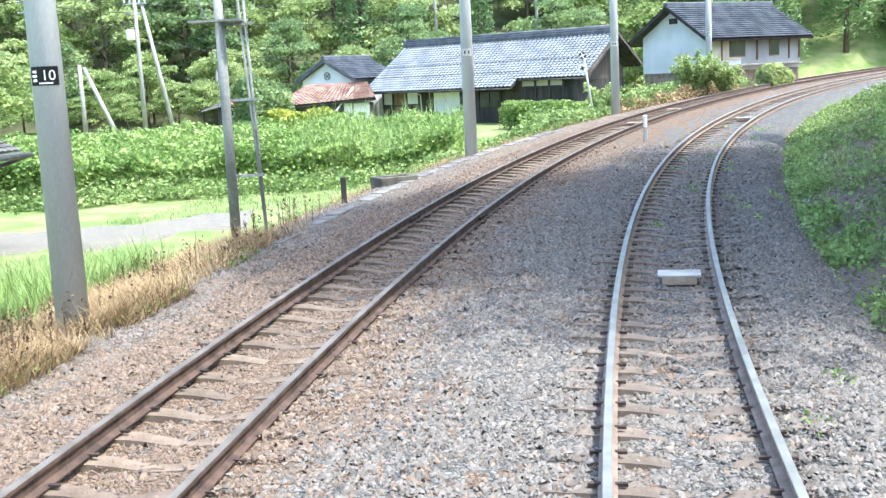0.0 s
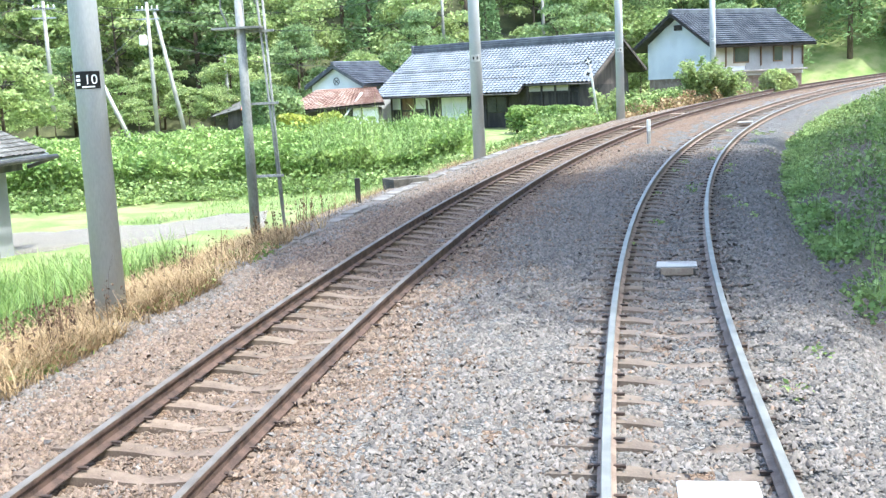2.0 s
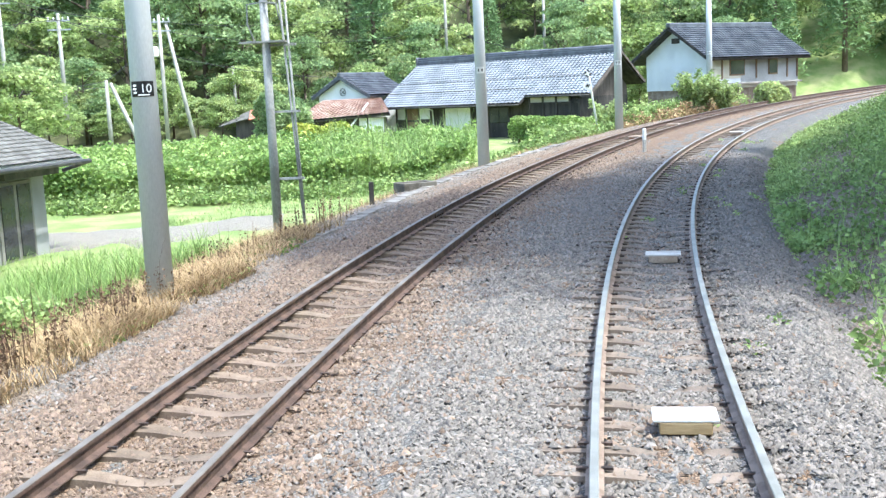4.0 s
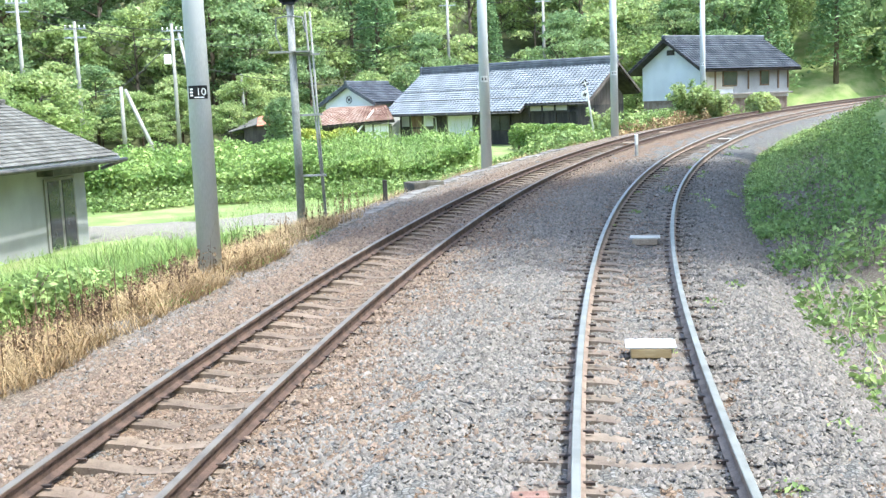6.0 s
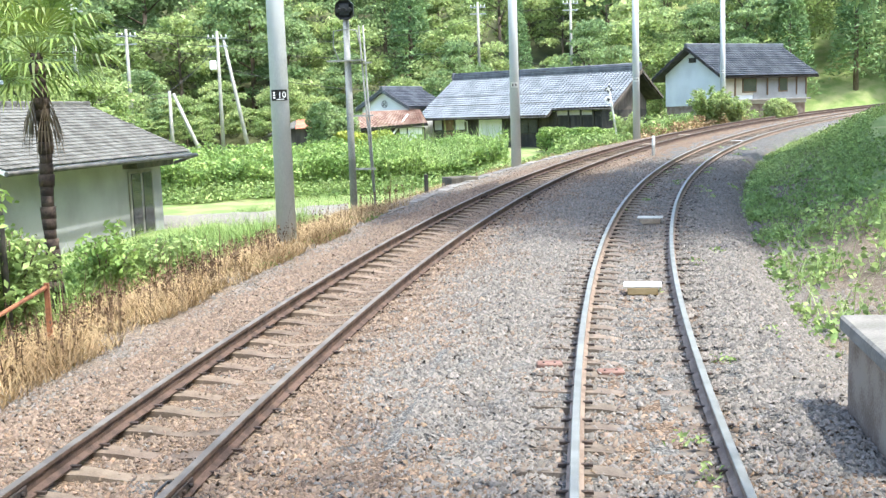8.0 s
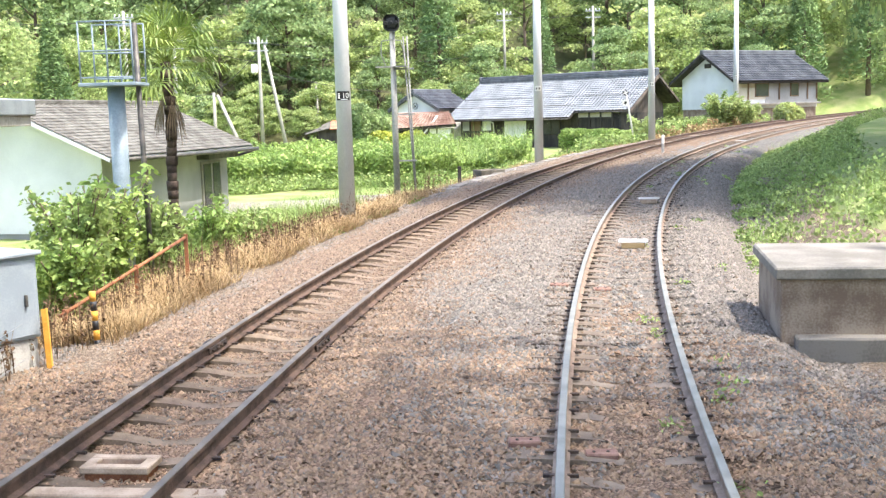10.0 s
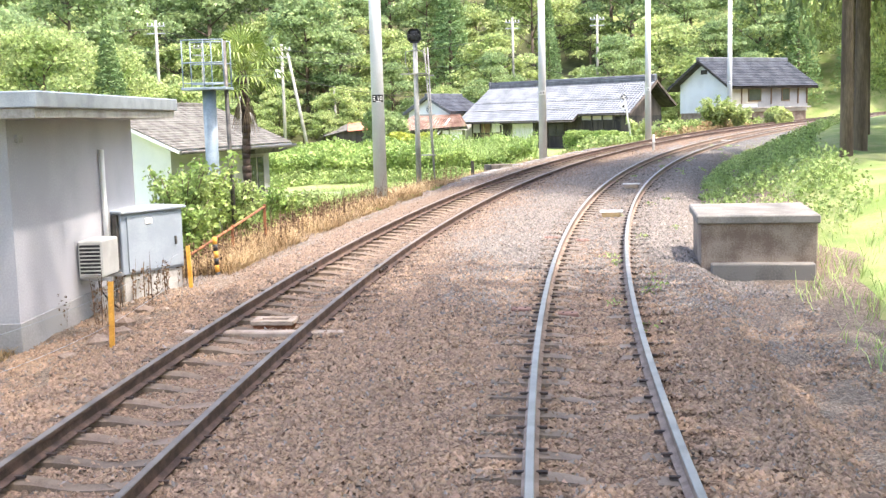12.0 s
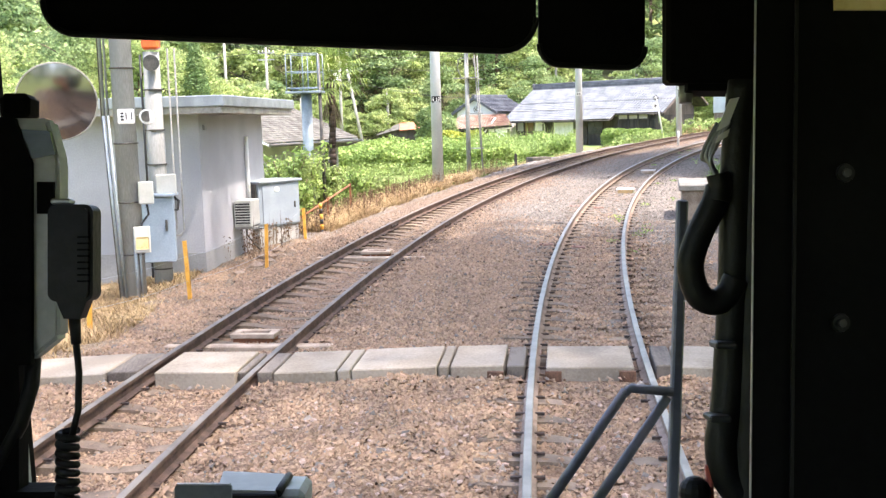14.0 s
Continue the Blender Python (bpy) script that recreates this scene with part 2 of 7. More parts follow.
# ---- helpers for meshes ----
def part(name, bm, material, parent=None, label=""):
    me = bpy.data.meshes.new(name)
    bm.to_mesh(me)
    bm.free()
    for k in material if isinstance(material, (list, tuple)) else [material]:
        me.materials.append(M[k])
    ob = new(name, me)
    if parent:
        ob.parent = parent
    return tagged(ob, label) if label else ob


def mass(name, verts, faces, material, parent=None, kind="", smooth=False):
    """A mesh from numpy arrays: verts (n, 3), faces (m, 3 or 4)."""
    me = bpy.data.meshes.new(name)
    verts, faces = np.asarray(verts, np.float32), np.asarray(faces, np.int32)
    k = faces.shape[1]
    me.vertices.add(len(verts))
    me.vertices.foreach_set("co", verts.ravel())
    me.loops.add(faces.size)
    me.loops.foreach_set("vertex_index", faces.ravel())
    me.polygons.add(len(faces))
    me.polygons.foreach_set("loop_start", np.arange(0, faces.size, k, dtype=np.int32))
    me.update(calc_edges=True)
    me.validate()
    if smooth:
        me.shade_smooth()
    me.materials.append(M[material])
    ob = new(name, me)
    if parent:
        ob.parent = parent
    return tagged(ob, kind=kind) if kind else ob


def thing(name, m, label, category, group="", kind=""):
    ob = new(name)
    ob.matrix_world = m
    return tagged(ob, label, category, group, kind)


def box(bm, c, size, rot=None, bevel=0.0, mi=0):
    m = Matrix.Translation(c) @ (rot.to_4x4() if rot else Matrix()) @ Matrix.Diagonal((*size, 1))
    got = bmesh.ops.create_cube(bm, size=1, matrix=m)["verts"]
    if bevel:
        edges = list({e for v in got for e in v.link_edges})
        got = bmesh.ops.bevel(bm, geom=edges, offset=bevel, segments=1, affect="EDGES")["verts"]
    for f in {f for v in got for f in v.link_faces}:
        f.material_index = mi
    return got


def rod(bm, a, b, r0, r1=None, n=10, mi=0, smooth=True):
    a, b = Vector(a), Vector(b)
    m = Matrix.Translation((a + b) / 2) @ (b - a).to_track_quat("Z", "Y").to_matrix().to_4x4()
    got = bmesh.ops.create_cone(bm, cap_ends=True, segments=n, radius1=r0, radius2=r0 if r1 is None else r1, depth=(b - a).length, matrix=m)["verts"]
    for f in {f for v in got for f in v.link_faces}:
        f.material_index = mi
        f.smooth = smooth and len(f.verts) == 4
    return got


def tube(bm, points, r, n=6):
    """One round tube swept along the points."""
    pts = [Vector(p) for p in points]
    rings, side = [], None
    for i, p in enumerate(pts):
        d = (pts[min(i + 1, len(pts) - 1)] - pts[max(i - 1, 0)]).normalized()
        side = d.cross(Vector((0.31, 0.87, 0.38))).normalized() if side is None else (side - d * side.dot(d)).normalized()
        up = d.cross(side)
        rings.append([bm.verts.new(p + (side * math.cos(2 * math.pi * k / n) + up * math.sin(2 * math.pi * k / n)) * r) for k in range(n)])
    for a, b in zip(rings[:-1], rings[1:]):
        for k in range(n):
            bm.faces.new((a[k], a[(k + 1) % n], b[(k + 1) % n], b[k])).smooth = True
    bm.faces.new(rings[0][::-1]), bm.faces.new(rings[-1])


def face(bm, pts, mi=0):
    f = bm.faces.new([bm.verts.new(p) for p in pts])
    f.material_index = mi
    return f


def slab(bm, pts, thick, mi=0):
    """A flat polygon given a thickness downwards along its normal."""
    pts = [Vector(p) for p in pts]
    nrm = (pts[1] - pts[0]).cross(pts[2] - pts[0]).normalized()
    low = [p - nrm * thick for p in pts]
    top, bot = [bm.verts.new(p) for p in pts], [bm.verts.new(p) for p in low]
    fs = [bm.faces.new(top), bm.faces.new(bot[::-1])]
    for i in range(len(pts)):
        j = (i + 1) % len(pts)
        fs.append(bm.faces.new((top[j], top[i], bot[i], bot[j])))
    for f in fs:
        f.material_index = mi


def prism(bm, outline, y0, y1, mi=0):
    """An outline in x, z drawn out from y0 to y1."""
    a, b = [bm.verts.new((x, y0, z)) for x, z in outline], [bm.verts.new((x, y1, z)) for x, z in outline]
    fs = [bm.faces.new(a), bm.faces.new(b[::-1])]
    for i in range(len(outline)):
        j = (i + 1) % len(outline)
        fs.append(bm.faces.new((a[j], a[i], b[i], b[j])))
    for f in fs:
        f.material_index = mi


rng = np.random.default_rng(7)


def leaves(centres, size, flat=0.35, aspect=0.5, jitter=0.3, drop=0.0):
    """Rhombic leaves, folded a little along the midrib, one at each centre: verts, faces."""
    n = len(centres)
    d = rng.normal(size=(n, 3))
    d[:, 2] = d[:, 2] * flat - drop
    d /= np.linalg.norm(d, axis=1)[:, None] + 1e-9
    u = rng.normal(size=(n, 3))
    u[:, 2] *= flat
    s = np.cross(d, u)
    s /= np.linalg.norm(s, axis=1)[:, None] + 1e-9
    up = np.cross(s, d)
    up *= np.sign(up[:, 2:3]) + (up[:, 2:3] == 0)
    k = (size * (1 + jitter * rng.normal(size=(n, 1)))).clip(size * 0.4, size * 2)
    c = np.asarray(centres)
    v = np.stack([c - d * k / 2, c + s * k * aspect / 2 + up * k * 0.1, c + d * k / 2, c - s * k * aspect / 2 + up * k * 0.1], 1).reshape(-1, 3)
    i = np.arange(n)[:, None] * 4
    f = np.concatenate([i + np.array([[0, 1, 2]]), i + np.array([[0, 2, 3]])], 0)
    return v, f


def blades(base, height, width, lean=0.35, jitter=0.35):
    """Bent grass blades, three triangles each."""
    n = len(base)
    a = rng.uniform(0, 2 * np.pi, n)
    h = height * (1 + jitter * rng.normal(size=n)).clip(0.3, 2)
    out = np.stack([np.cos(a), np.sin(a), 0 * a], 1)
    side = np.stack([-np.sin(a), np.cos(a), 0 * a], 1) * width / 2
    up = np.array([[0, 0, 1.0]])
    b = np.asarray(base)
    mid = b + up * h[:, None] * 0.6 + out * (h * lean * 0.35)[:, None]
    tip = b + up * h[:, None] + out * (h * lean)[:, None] * rng.uniform(0.5, 1.5, (n, 1))
    v = np.stack([b - side, b + side, mid - side * 0.8, mid + side * 0.8, tip], 1).reshape(-1, 3)
    i = np.arange(n)[:, None] * 5
    f = np.concatenate([i + np.array([[0, 1, 3]]), i + np.array([[0, 3, 2]]), i + np.array([[2, 3, 4]])], 0)
    return v, f


# ---- the line of the track ----
KNOTS = np.array([-5.0, 10, 25, 40, 55, 75, 95, 130])
CURVATURE = np.array([0.0071, 0.0073, 0.0067, 0.0075, 0.0081, 0.0081, 0.0081, 0.0081])
GRADE = np.array([0.0209, 0.023, 0.0208, 0.0209, 0.0215, 0.0239, 0.0234, 0.0234])
SPACING = np.array([4.021, 3.997, 3.961, 3.81, 3.756, 3.818, 3.86, 3.89])
GAUGE, CANT, LEFT_DROP = 1.132, 0.035, -0.05
LINE = np.arange(-30, 160.01, 0.25)
_k, _g = np.interp(LINE, KNOTS, CURVATURE), np.interp(LINE, KNOTS, GRADE)
HEAD = np.concatenate([[0], np.cumsum((_k[1:] + _k[:-1]) / 2 * 0.25)])
HEAD -= np.interp(-8, LINE, HEAD)
_m = (HEAD[1:] + HEAD[:-1]) / 2
LX, LY = np.concatenate([[0], np.cumsum(np.sin(_m) * 0.25)]), np.concatenate([[0], np.cumsum(np.cos(_m) * 0.25)])
LZ = np.concatenate([[0], np.cumsum((_g[1:] + _g[:-1]) / 2 * 0.25)])
LX, LY, LZ = LX - np.interp(0, LINE, LX), LY - np.interp(0, LINE, LY), LZ - np.interp(0, LINE, LZ)


def spot(s, lat, dz=0.0):
    """World places from the distance along the line, metres to its right, and height over the rails (arrays too)."""
    h = np.interp(s, LINE, HEAD)
    return np.stack(np.broadcast_arrays(np.interp(s, LINE, LX) + np.cos(h) * lat, np.interp(s, LINE, LY) - np.sin(h) * lat, np.interp(s, LINE, LZ) + dz), -1)


def on_line(s, lat, dz=0.0):
    h = np.interp(s, LINE, HEAD)
    return Matrix.Translation(Vector(spot(s, lat, dz))) @ Euler((math.atan(np.interp(s, KNOTS, GRADE)), 0, -h)).to_matrix().to_4x4()


def left_of(s):
    return -np.interp(s, KNOTS, SPACING)


def nearest(x, y):
    """Distance along the line and metres to its right, for arrays of places."""
    x, y = np.asarray(x, float), np.asarray(y, float)
    k = slice(None, None, 8)
    i = np.argmin((x[..., None] - LX[k]) ** 2 + (y[..., None] - LY[k]) ** 2, -1)
    s = LINE[k][i]
    h = np.interp(s, LINE, HEAD)
    for _ in range(2):
        s = s + (x - np.interp(s, LINE, LX)) * np.sin(h) + (y - np.interp(s, LINE, LY)) * np.cos(h)
        s = np.clip(s, LINE[0], LINE[-1])
        h = np.interp(s, LINE, HEAD)
    lat = (x - np.interp(s, LINE, LX)) * np.cos(h) - (y - np.interp(s, LINE, LY)) * np.sin(h)
    return s, lat


def smooth(a, b, x):
    t = np.clip((x - a) / (b - a), 0, 1)
    return t * t * (3 - 2 * t)


def ground_z(x, y):
    """Height of the natural ground: bank by the line, low land to its left, wooded hills behind and to its right."""
    x, y = np.asarray(x, float), np.asarray(y, float)
    s, lat = nearest(x, y)
    rail = np.interp(s, LINE, LZ)
    low = -0.35 + 0.75 * smooth(62, 96, y) + 0.05 * np.sin(x * 0.9) * np.sin(y * 0.7)
    bank = rail - 0.48
    left = bank + (low - bank) * smooth(6.6, 9.6 + 2.0 * smooth(30, 60, s), -lat)
    far = np.hypot(x - 4, y - 20)
    hill = 0.5 * np.clip(far - 98, 0, None) + 0.0 * x
    hill = np.where(y > 40, hill, 0.35 * np.clip(-x - 45, 0, None))
    right = bank + 1.1 * smooth(2.6, 6.0, lat) * smooth(20, 34, s) + 0.28 * np.clip(lat - 9, 0, None)
    return np.where(lat < 0, left + hill * smooth(-9, -14, lat), right)


def gz(x, y):
    return float(ground_z(np.array([x]), np.array([y]))[0])


# ---- ground ----
def build_ground():
    a = np.concatenate([np.linspace(-900, -70, 12), np.arange(-60, 61, 0.8), np.linspace(70, 900, 12)])
    b = np.concatenate([np.linspace(-700, -40, 10), np.arange(-30, 150, 0.8), np.linspace(160, 1500, 14)])
    gx, gy = np.meshgrid(a, b)
    z = np.zeros_like(gx)
    for i in range(len(b)):
        s, lat = nearest(gx[i], gy[i])
        z[i] = ground_z(gx[i], gy[i]) - 0.35 * smooth(-8.9, -8.0, lat) * smooth(4.2, 3.4, lat)
    z = np.minimum(z, 60) + 0.04 * rng.normal(size=z.shape)
    n, m = gx.shape
    idx = np.arange(n * m).reshape(n, m)
    faces = np.stack([idx[:-1, :-1], idx[:-1, 1:], idx[1:, 1:], idx[1:, :-1]], -1).reshape(-1, 4)
    ob = mass("ground", np.stack([gx, gy, z], -1).reshape(-1, 3), faces, "grass_ground", smooth=True)
    ob.data.materials.append(M["forest_floor"])
    woods = (np.hypot(gx - 4, gy - 20) > 88) & (gy > 60) & (gx < 30)
    ob.data.polygons.foreach_set("material_index", woods[:-1, :-1].ravel().astype(np.int32))
    tagged(ob, "grassy ground with patches of bare soil and a dark forest floor", "ground", kind="structure")


def ballast_z(s, lat):
    """Height of the ballast over the right-hand track's rails."""
    c = left_of(s)
    d = np.where(lat > c / 2, lat, lat - c)
    drop = np.where(lat > c / 2, 0.0, LEFT_DROP)
    z = drop - 0.192 + 0.065 * np.exp(-((s - 10.2) / 0.4) ** 2) + 0.06 * np.exp(-((lat - c / 2) / 0.55) ** 2)
    z = z + np.where(np.abs(d) < 0.5, np.where(lat > c / 2, -0.008 + 0.012 * smooth(36, 26, s), -0.018), 0.0) + 0.026 * smooth(0.66, 0.8, np.abs(d))
    z = np.where(lat < c - 1.6, z - 0.55 * (c - 1.6 - lat), z)
    return np.where(lat > 1.6, z - 0.5 * (lat - 1.6), z)


def rusty_zone(s, lat):
    """Where brake dust has browned the stones: round the left track, and all over near the crossing."""
    c = left_of(s)
    k = 1.25 * np.exp(-((lat - c + 0.5) / 2.0) ** 2) + 0.7 * smooth(44, 58, s) * np.exp(-((lat - c - 0.4) / 2.0) ** 2) + 0.30 * np.exp(-(lat / 0.9) ** 2) + 0.95 * smooth(28, 15, s) + 0.10 * np.sin(s * 1.3 + lat * 2.1) + 0.08 * np.sin(s * 3.1 - lat * 1.7)
    return rng.uniform(0, 1, np.shape(s)) < smooth(0.12, 0.95, k) * 0.92 + 0.03


def build_ballast():
    s = np.arange(-14, 125, 0.3)
    lat = np.arange(-6.9, 2.75, 0.15)
    S, L = np.meshgrid(s, lat, indexing="ij")
    Z = ballast_z(S, L) - 0.008 + 0.012 * rng.normal(size=S.shape)
    v = spot(S.ravel(), L.ravel(), Z.ravel())
    n, m = S.shape
    idx = np.arange(n * m).reshape(n, m)
    f = np.stack([idx[:-1, :-1], idx[:-1, 1:], idx[1:, 1:], idx[1:, :-1]], -1).reshape(-1, 4)
    ob = mass("ballast_bed", v, f, "ballast_grey")
    ob.data.materials.append(M["ballast_rust"])
    ob.data.materials.append(M["ballast_red"])
    s1 = S[:-1, :-1].ravel()
    kind = (rusty_zone(s1, L[:-1, :-1].ravel()) | (rng.uniform(0, 1, len(s1)) < smooth(26, 18, s1))).astype(np.int32)
    ob.data.polygons.foreach_set("material_index", (kind * np.where(rng.uniform(0, 1, len(s1)) < smooth(27, 17, s1), 2, 1)).astype(np.int32))
    return tagged(ob, "bed of crushed grey and rusty brown ballast stones under two tracks", "ballast", kind="structure")


RAIL = [(-0.0635, -0.153), (0.0635, -0.153), (0.0635, -0.142), (0.012, -0.120), (0.008, -0.048), (0.0325, -0.036), (0.0325, -0.006), (0.027, 0.0),
        (-0.027, 0.0), (-0.0325, -0.006), (-0.0325, -0.036), (-0.008, -0.048), (-0.012, -0.120), (-0.0635, -0.142)]


def build_rail(parent, lateral, dz, top, side, s0=-14.0, s1=122.0):
    s = np.arange(s0, s1, 0.5)
    lat = lateral(s)
    rows = [spot(s, lat + x, dz + z) for x, z in RAIL]
    v = np.stack(rows, 1).reshape(-1, 3)
    k, n = len(RAIL), len(s)
    me = bpy.data.meshes.new("rail")
    faces, mats = [], []
    for i in range(n - 1):
        for j in range(k):
            q = (j + 1) % k
            faces.append((i * k + j, i * k + q, (i + 1) * k + q, (i + 1) * k + j))
            mats.append(0 if j in (6, 7, 8) else 1)
    faces += [tuple(range(k))[::-1], tuple(range((n - 1) * k, n * k))]
    mats += [1, 1]
    me.from_pydata(v.tolist(), [], faces)
    me.polygons.foreach_set("material_index", mats)
    me.materials.append(M[top])
    me.materials.append(M[side])
    ob = new("rail", me)
    ob.parent = parent
    return tagged(ob, "steel rail with a polished top and rusty sides" if top == "rail_top" else "steel rail with a dull worn top and rusty brown sides")


def sleeper_mesh(material):
    """A concrete sleeper, 2 m long, lower in its middle, with tapering sides."""
    bm = bmesh.new()
    xs = [-1.0, -0.96, -0.45, -0.35, -0.25, -0.13, 0.0, 0.13, 0.25, 0.35, 0.45, 0.96, 1.0]
    tops = [-0.02 if abs(x) > 0.97 else -0.042 * math.cos(math.pi * x / 0.9) ** 2 if abs(x) < 0.45 else 0.0 for x in xs]
    wid = [0.092 if abs(x) > 0.97 else 0.098 - 0.02 * math.cos(math.pi * x / 0.9) if abs(x) < 0.45 else 0.098 for x in xs]
    rows = [[bm.verts.new((x, y * w, z)) for y, z in ((-1.15, -0.16), (-1, t), (1, t), (1.15, -0.16))] for x, t, w in zip(xs, tops, wid)]
    for p, q in zip(rows[:-1], rows[1:]):
        for j in range(3):
            bm.faces.new((p[j], q[j], q[j + 1], p[j + 1]))
    bm.faces.new(rows[0]), bm.faces.new(rows[-1][::-1])
    bmesh.ops.recalc_face_normals(bm, faces=bm.faces)
    me = bpy.data.meshes.new("sleeper")
    bm.to_mesh(me)
    bm.free()
    me.materials.append(M[material])
    return me


SLEEPER_STEP = 0.53


def build_track(label, centre, dz, top, web, concrete):
    ob = thing("railway_track", Matrix(), label, "track", "railway tracks", kind="structure")
    for side in (-1, 1):
        build_rail(ob, lambda s, side=side: centre(s) + side * GAUGE / 2, dz - side * CANT / 2, top, web)
    me = sleeper_mesh(concrete)
    plates = bmesh.new()
    for i, s in enumerate(np.arange(-4, 88, SLEEPER_STEP)):
        sl = new("sleeper", me)
        sl.parent = ob
        s = s + 0.02 * math.sin(i * 2.3)
        sl.matrix_world = on_line(s, float(centre(s)), dz - 0.172) @ pose(0, 0, 0.006 * math.sin(i * 1.7), 0, math.degrees(CANT / GAUGE), 1.2 * math.sin(i * 3.1))
        if s < 60:
            base = on_line(s, float(centre(s)), dz)
            for side in (-1, 1):
                for off in (-0.075, 0.075):
                    c = base @ Vector((side * GAUGE / 2 + off * 1.15, 0, -0.142 - side * CANT / 2))
                    box(plates, c, (0.085, 0.035, 0.022), base.to_3x3().normalized())
    tagged(part("rail_fastenings", plates, "iron", ob), kind="stuff")
    return ob


def verge_strip(s0, s1, lats, lift, material, label):
    s = np.arange(s0, s1, 0.5)
    S, L = np.meshgrid(s, np.array(lats), indexing="ij")
    L = L + 0.25 * np.sin(S * 0.9 + L) + 0.15 * np.sin(S * 2.3)
    v = spot(S.ravel(), L.ravel())
    v[:, 2] = ground_z(v[:, 0], v[:, 1]) + lift + 0.018 * rng.normal(size=len(v))
    edge = np.zeros(S.shape)
    edge[:, 0] = edge[:, -1] = 0.45
    v[:, 2] -= edge.ravel()
    n, m = S.shape
    idx = np.arange(n * m).reshape(n, m)
    f = np.stack([idx[:-1, :-1], idx[:-1, 1:], idx[1:, 1:], idx[1:, :-1]], -1).reshape(-1, 4)
    tagged(mass("verge", v, f, material, smooth=True), label, "verge", kind="structure")


build_ground()
verge_strip(-10, 122, np.arange(-9.0, -5.4, 0.3), 0.05, "verge_gravel", "gravelly strip of bare earth beside the ballast")
verge_strip(-10, 122, np.arange(1.4, 4.4, 0.3), 0.05, "verge_gravel", "strip of bare earth beside the ballast on the bank side")
BALLAST = build_ballast()
build_track("curving track with worn bright rails on concrete sleepers", lambda s: 0.0 * s, 0.0, "rail_top", "rail_dusty", "sleeper_dusty")
build_track("second curving track with rusty rails on concrete sleepers", left_of, LEFT_DROP, "rail_worn", "rail_side", "sleeper")


# ---- poles and signals ----
def concrete_pole(x, y, r, top, label, plate_z=None, plate="white", toward=(1.5, 15), bands=()):
    z = gz(x, y)
    ob = thing("line_pole", pose(x, y, z), label, "pole", "concrete line poles")
    bm = bmesh.new()
    rod(bm, (0, 0, -0.5), (0, 0, top), r, r * 0.72, 20)
    part("shaft", bm, "pole", ob)
    if bands:
        for b in bands:
            bm = bmesh.new()
            rr = r * (1 - 0.28 * b / top) + 0.006
            rod(bm, (0, 0, b - 0.02), (0, 0, b + 0.02), rr, rr, 20)
            part("band", bm, "steel_grey", ob)
    if plate_z:
        a = math.atan2(toward[1] - y, toward[0] - x)
        rr = r * (1 - 0.28 * (plate_z - z) / top) + 0.008
        m = pose(0, 0, plate_z - z, 0, 0, math.degrees(a) + 90)
        bm = bmesh.new()
        n = 8
        w = 0.9 if plate == "black" else 0.75
        grid = []
        for k in range(n + 1):
            t = -w + 2 * w * k / n
            grid.append([bm.verts.new(m @ Vector((math.sin(t) * rr, -math.cos(t) * rr, h))) for h in (-0.11, 0.11)])
        for p, q in zip(grid[:-1], grid[1:]):
            bm.faces.new((p[0], q[0], q[1], p[1]))
        bmesh.ops.solidify(bm, geom=list(bm.faces), thickness=0.004)
        pl = part("number_plate", bm, "black_paint" if plate == "black" else "white_paint", ob, "small number plate")
        return ob, m, rr, pl
    return ob, None, None, None


def lettering(text, size, m, material, parent, name="lettering"):
    cu = bpy.data.curves.new(name, "FONT")
    cu.body, cu.size, cu.extrude, cu.align_x, cu.align_y = text, size, 0.001, "CENTER", "CENTER"
    cu.materials.append(M[material])
    ob = new(name, cu)
    ob.parent = parent
    ob.matrix_local = m
    return ob


FACE = pose(0, 0, 0, 90, 0, 0)
ob, m, rr, pl = concrete_pole(0.17, 38.77, 0.205, 10.5, "tall grey concrete line pole with a black number plate", 3.43, "black", (0.5, 14))
lettering("10", 0.17, m @ pose(0.055, -rr - 0.012, 0.0) @ FACE, "white_paint", pl)
for dx, dz, w, h in ((-0.10, 0.05, 0.05, 0.03), (-0.10, 0.0, 0.06, 0.03), (-0.10, -0.05, 0.05, 0.03), (0.02, -0.085, 0.16, 0.018)):
    bm = bmesh.new()
    box(bm, m @ Vector((dx, -math.sqrt(max(rr * rr - dx * dx, 0)) - 0.006, dz)), (w, 0.006, h), m.to_3x3())
    part("plate_mark", bm, "white_paint", pl)
for x, y, pz in ((8.32, 58.74, 3.9), (17.44, 73.8, 4.29), (27.9, 89.3, 5.0)):
    ob, m, rr, pl = concrete_pole(x, y, 0.205, 10.5, "tall pale concrete line pole with a small white plate", pz, "white", (1.5, 20))
    for dx in (-0.06, 0.06):
        bm = bmesh.new()
        box(bm, m @ Vector((dx, -math.sqrt(rr * rr - dx * dx) - 0.005, 0.0)), (0.045, 0.006, 0.09), m.to_3x3())
        part("plate_mark", bm, "black_paint", pl)


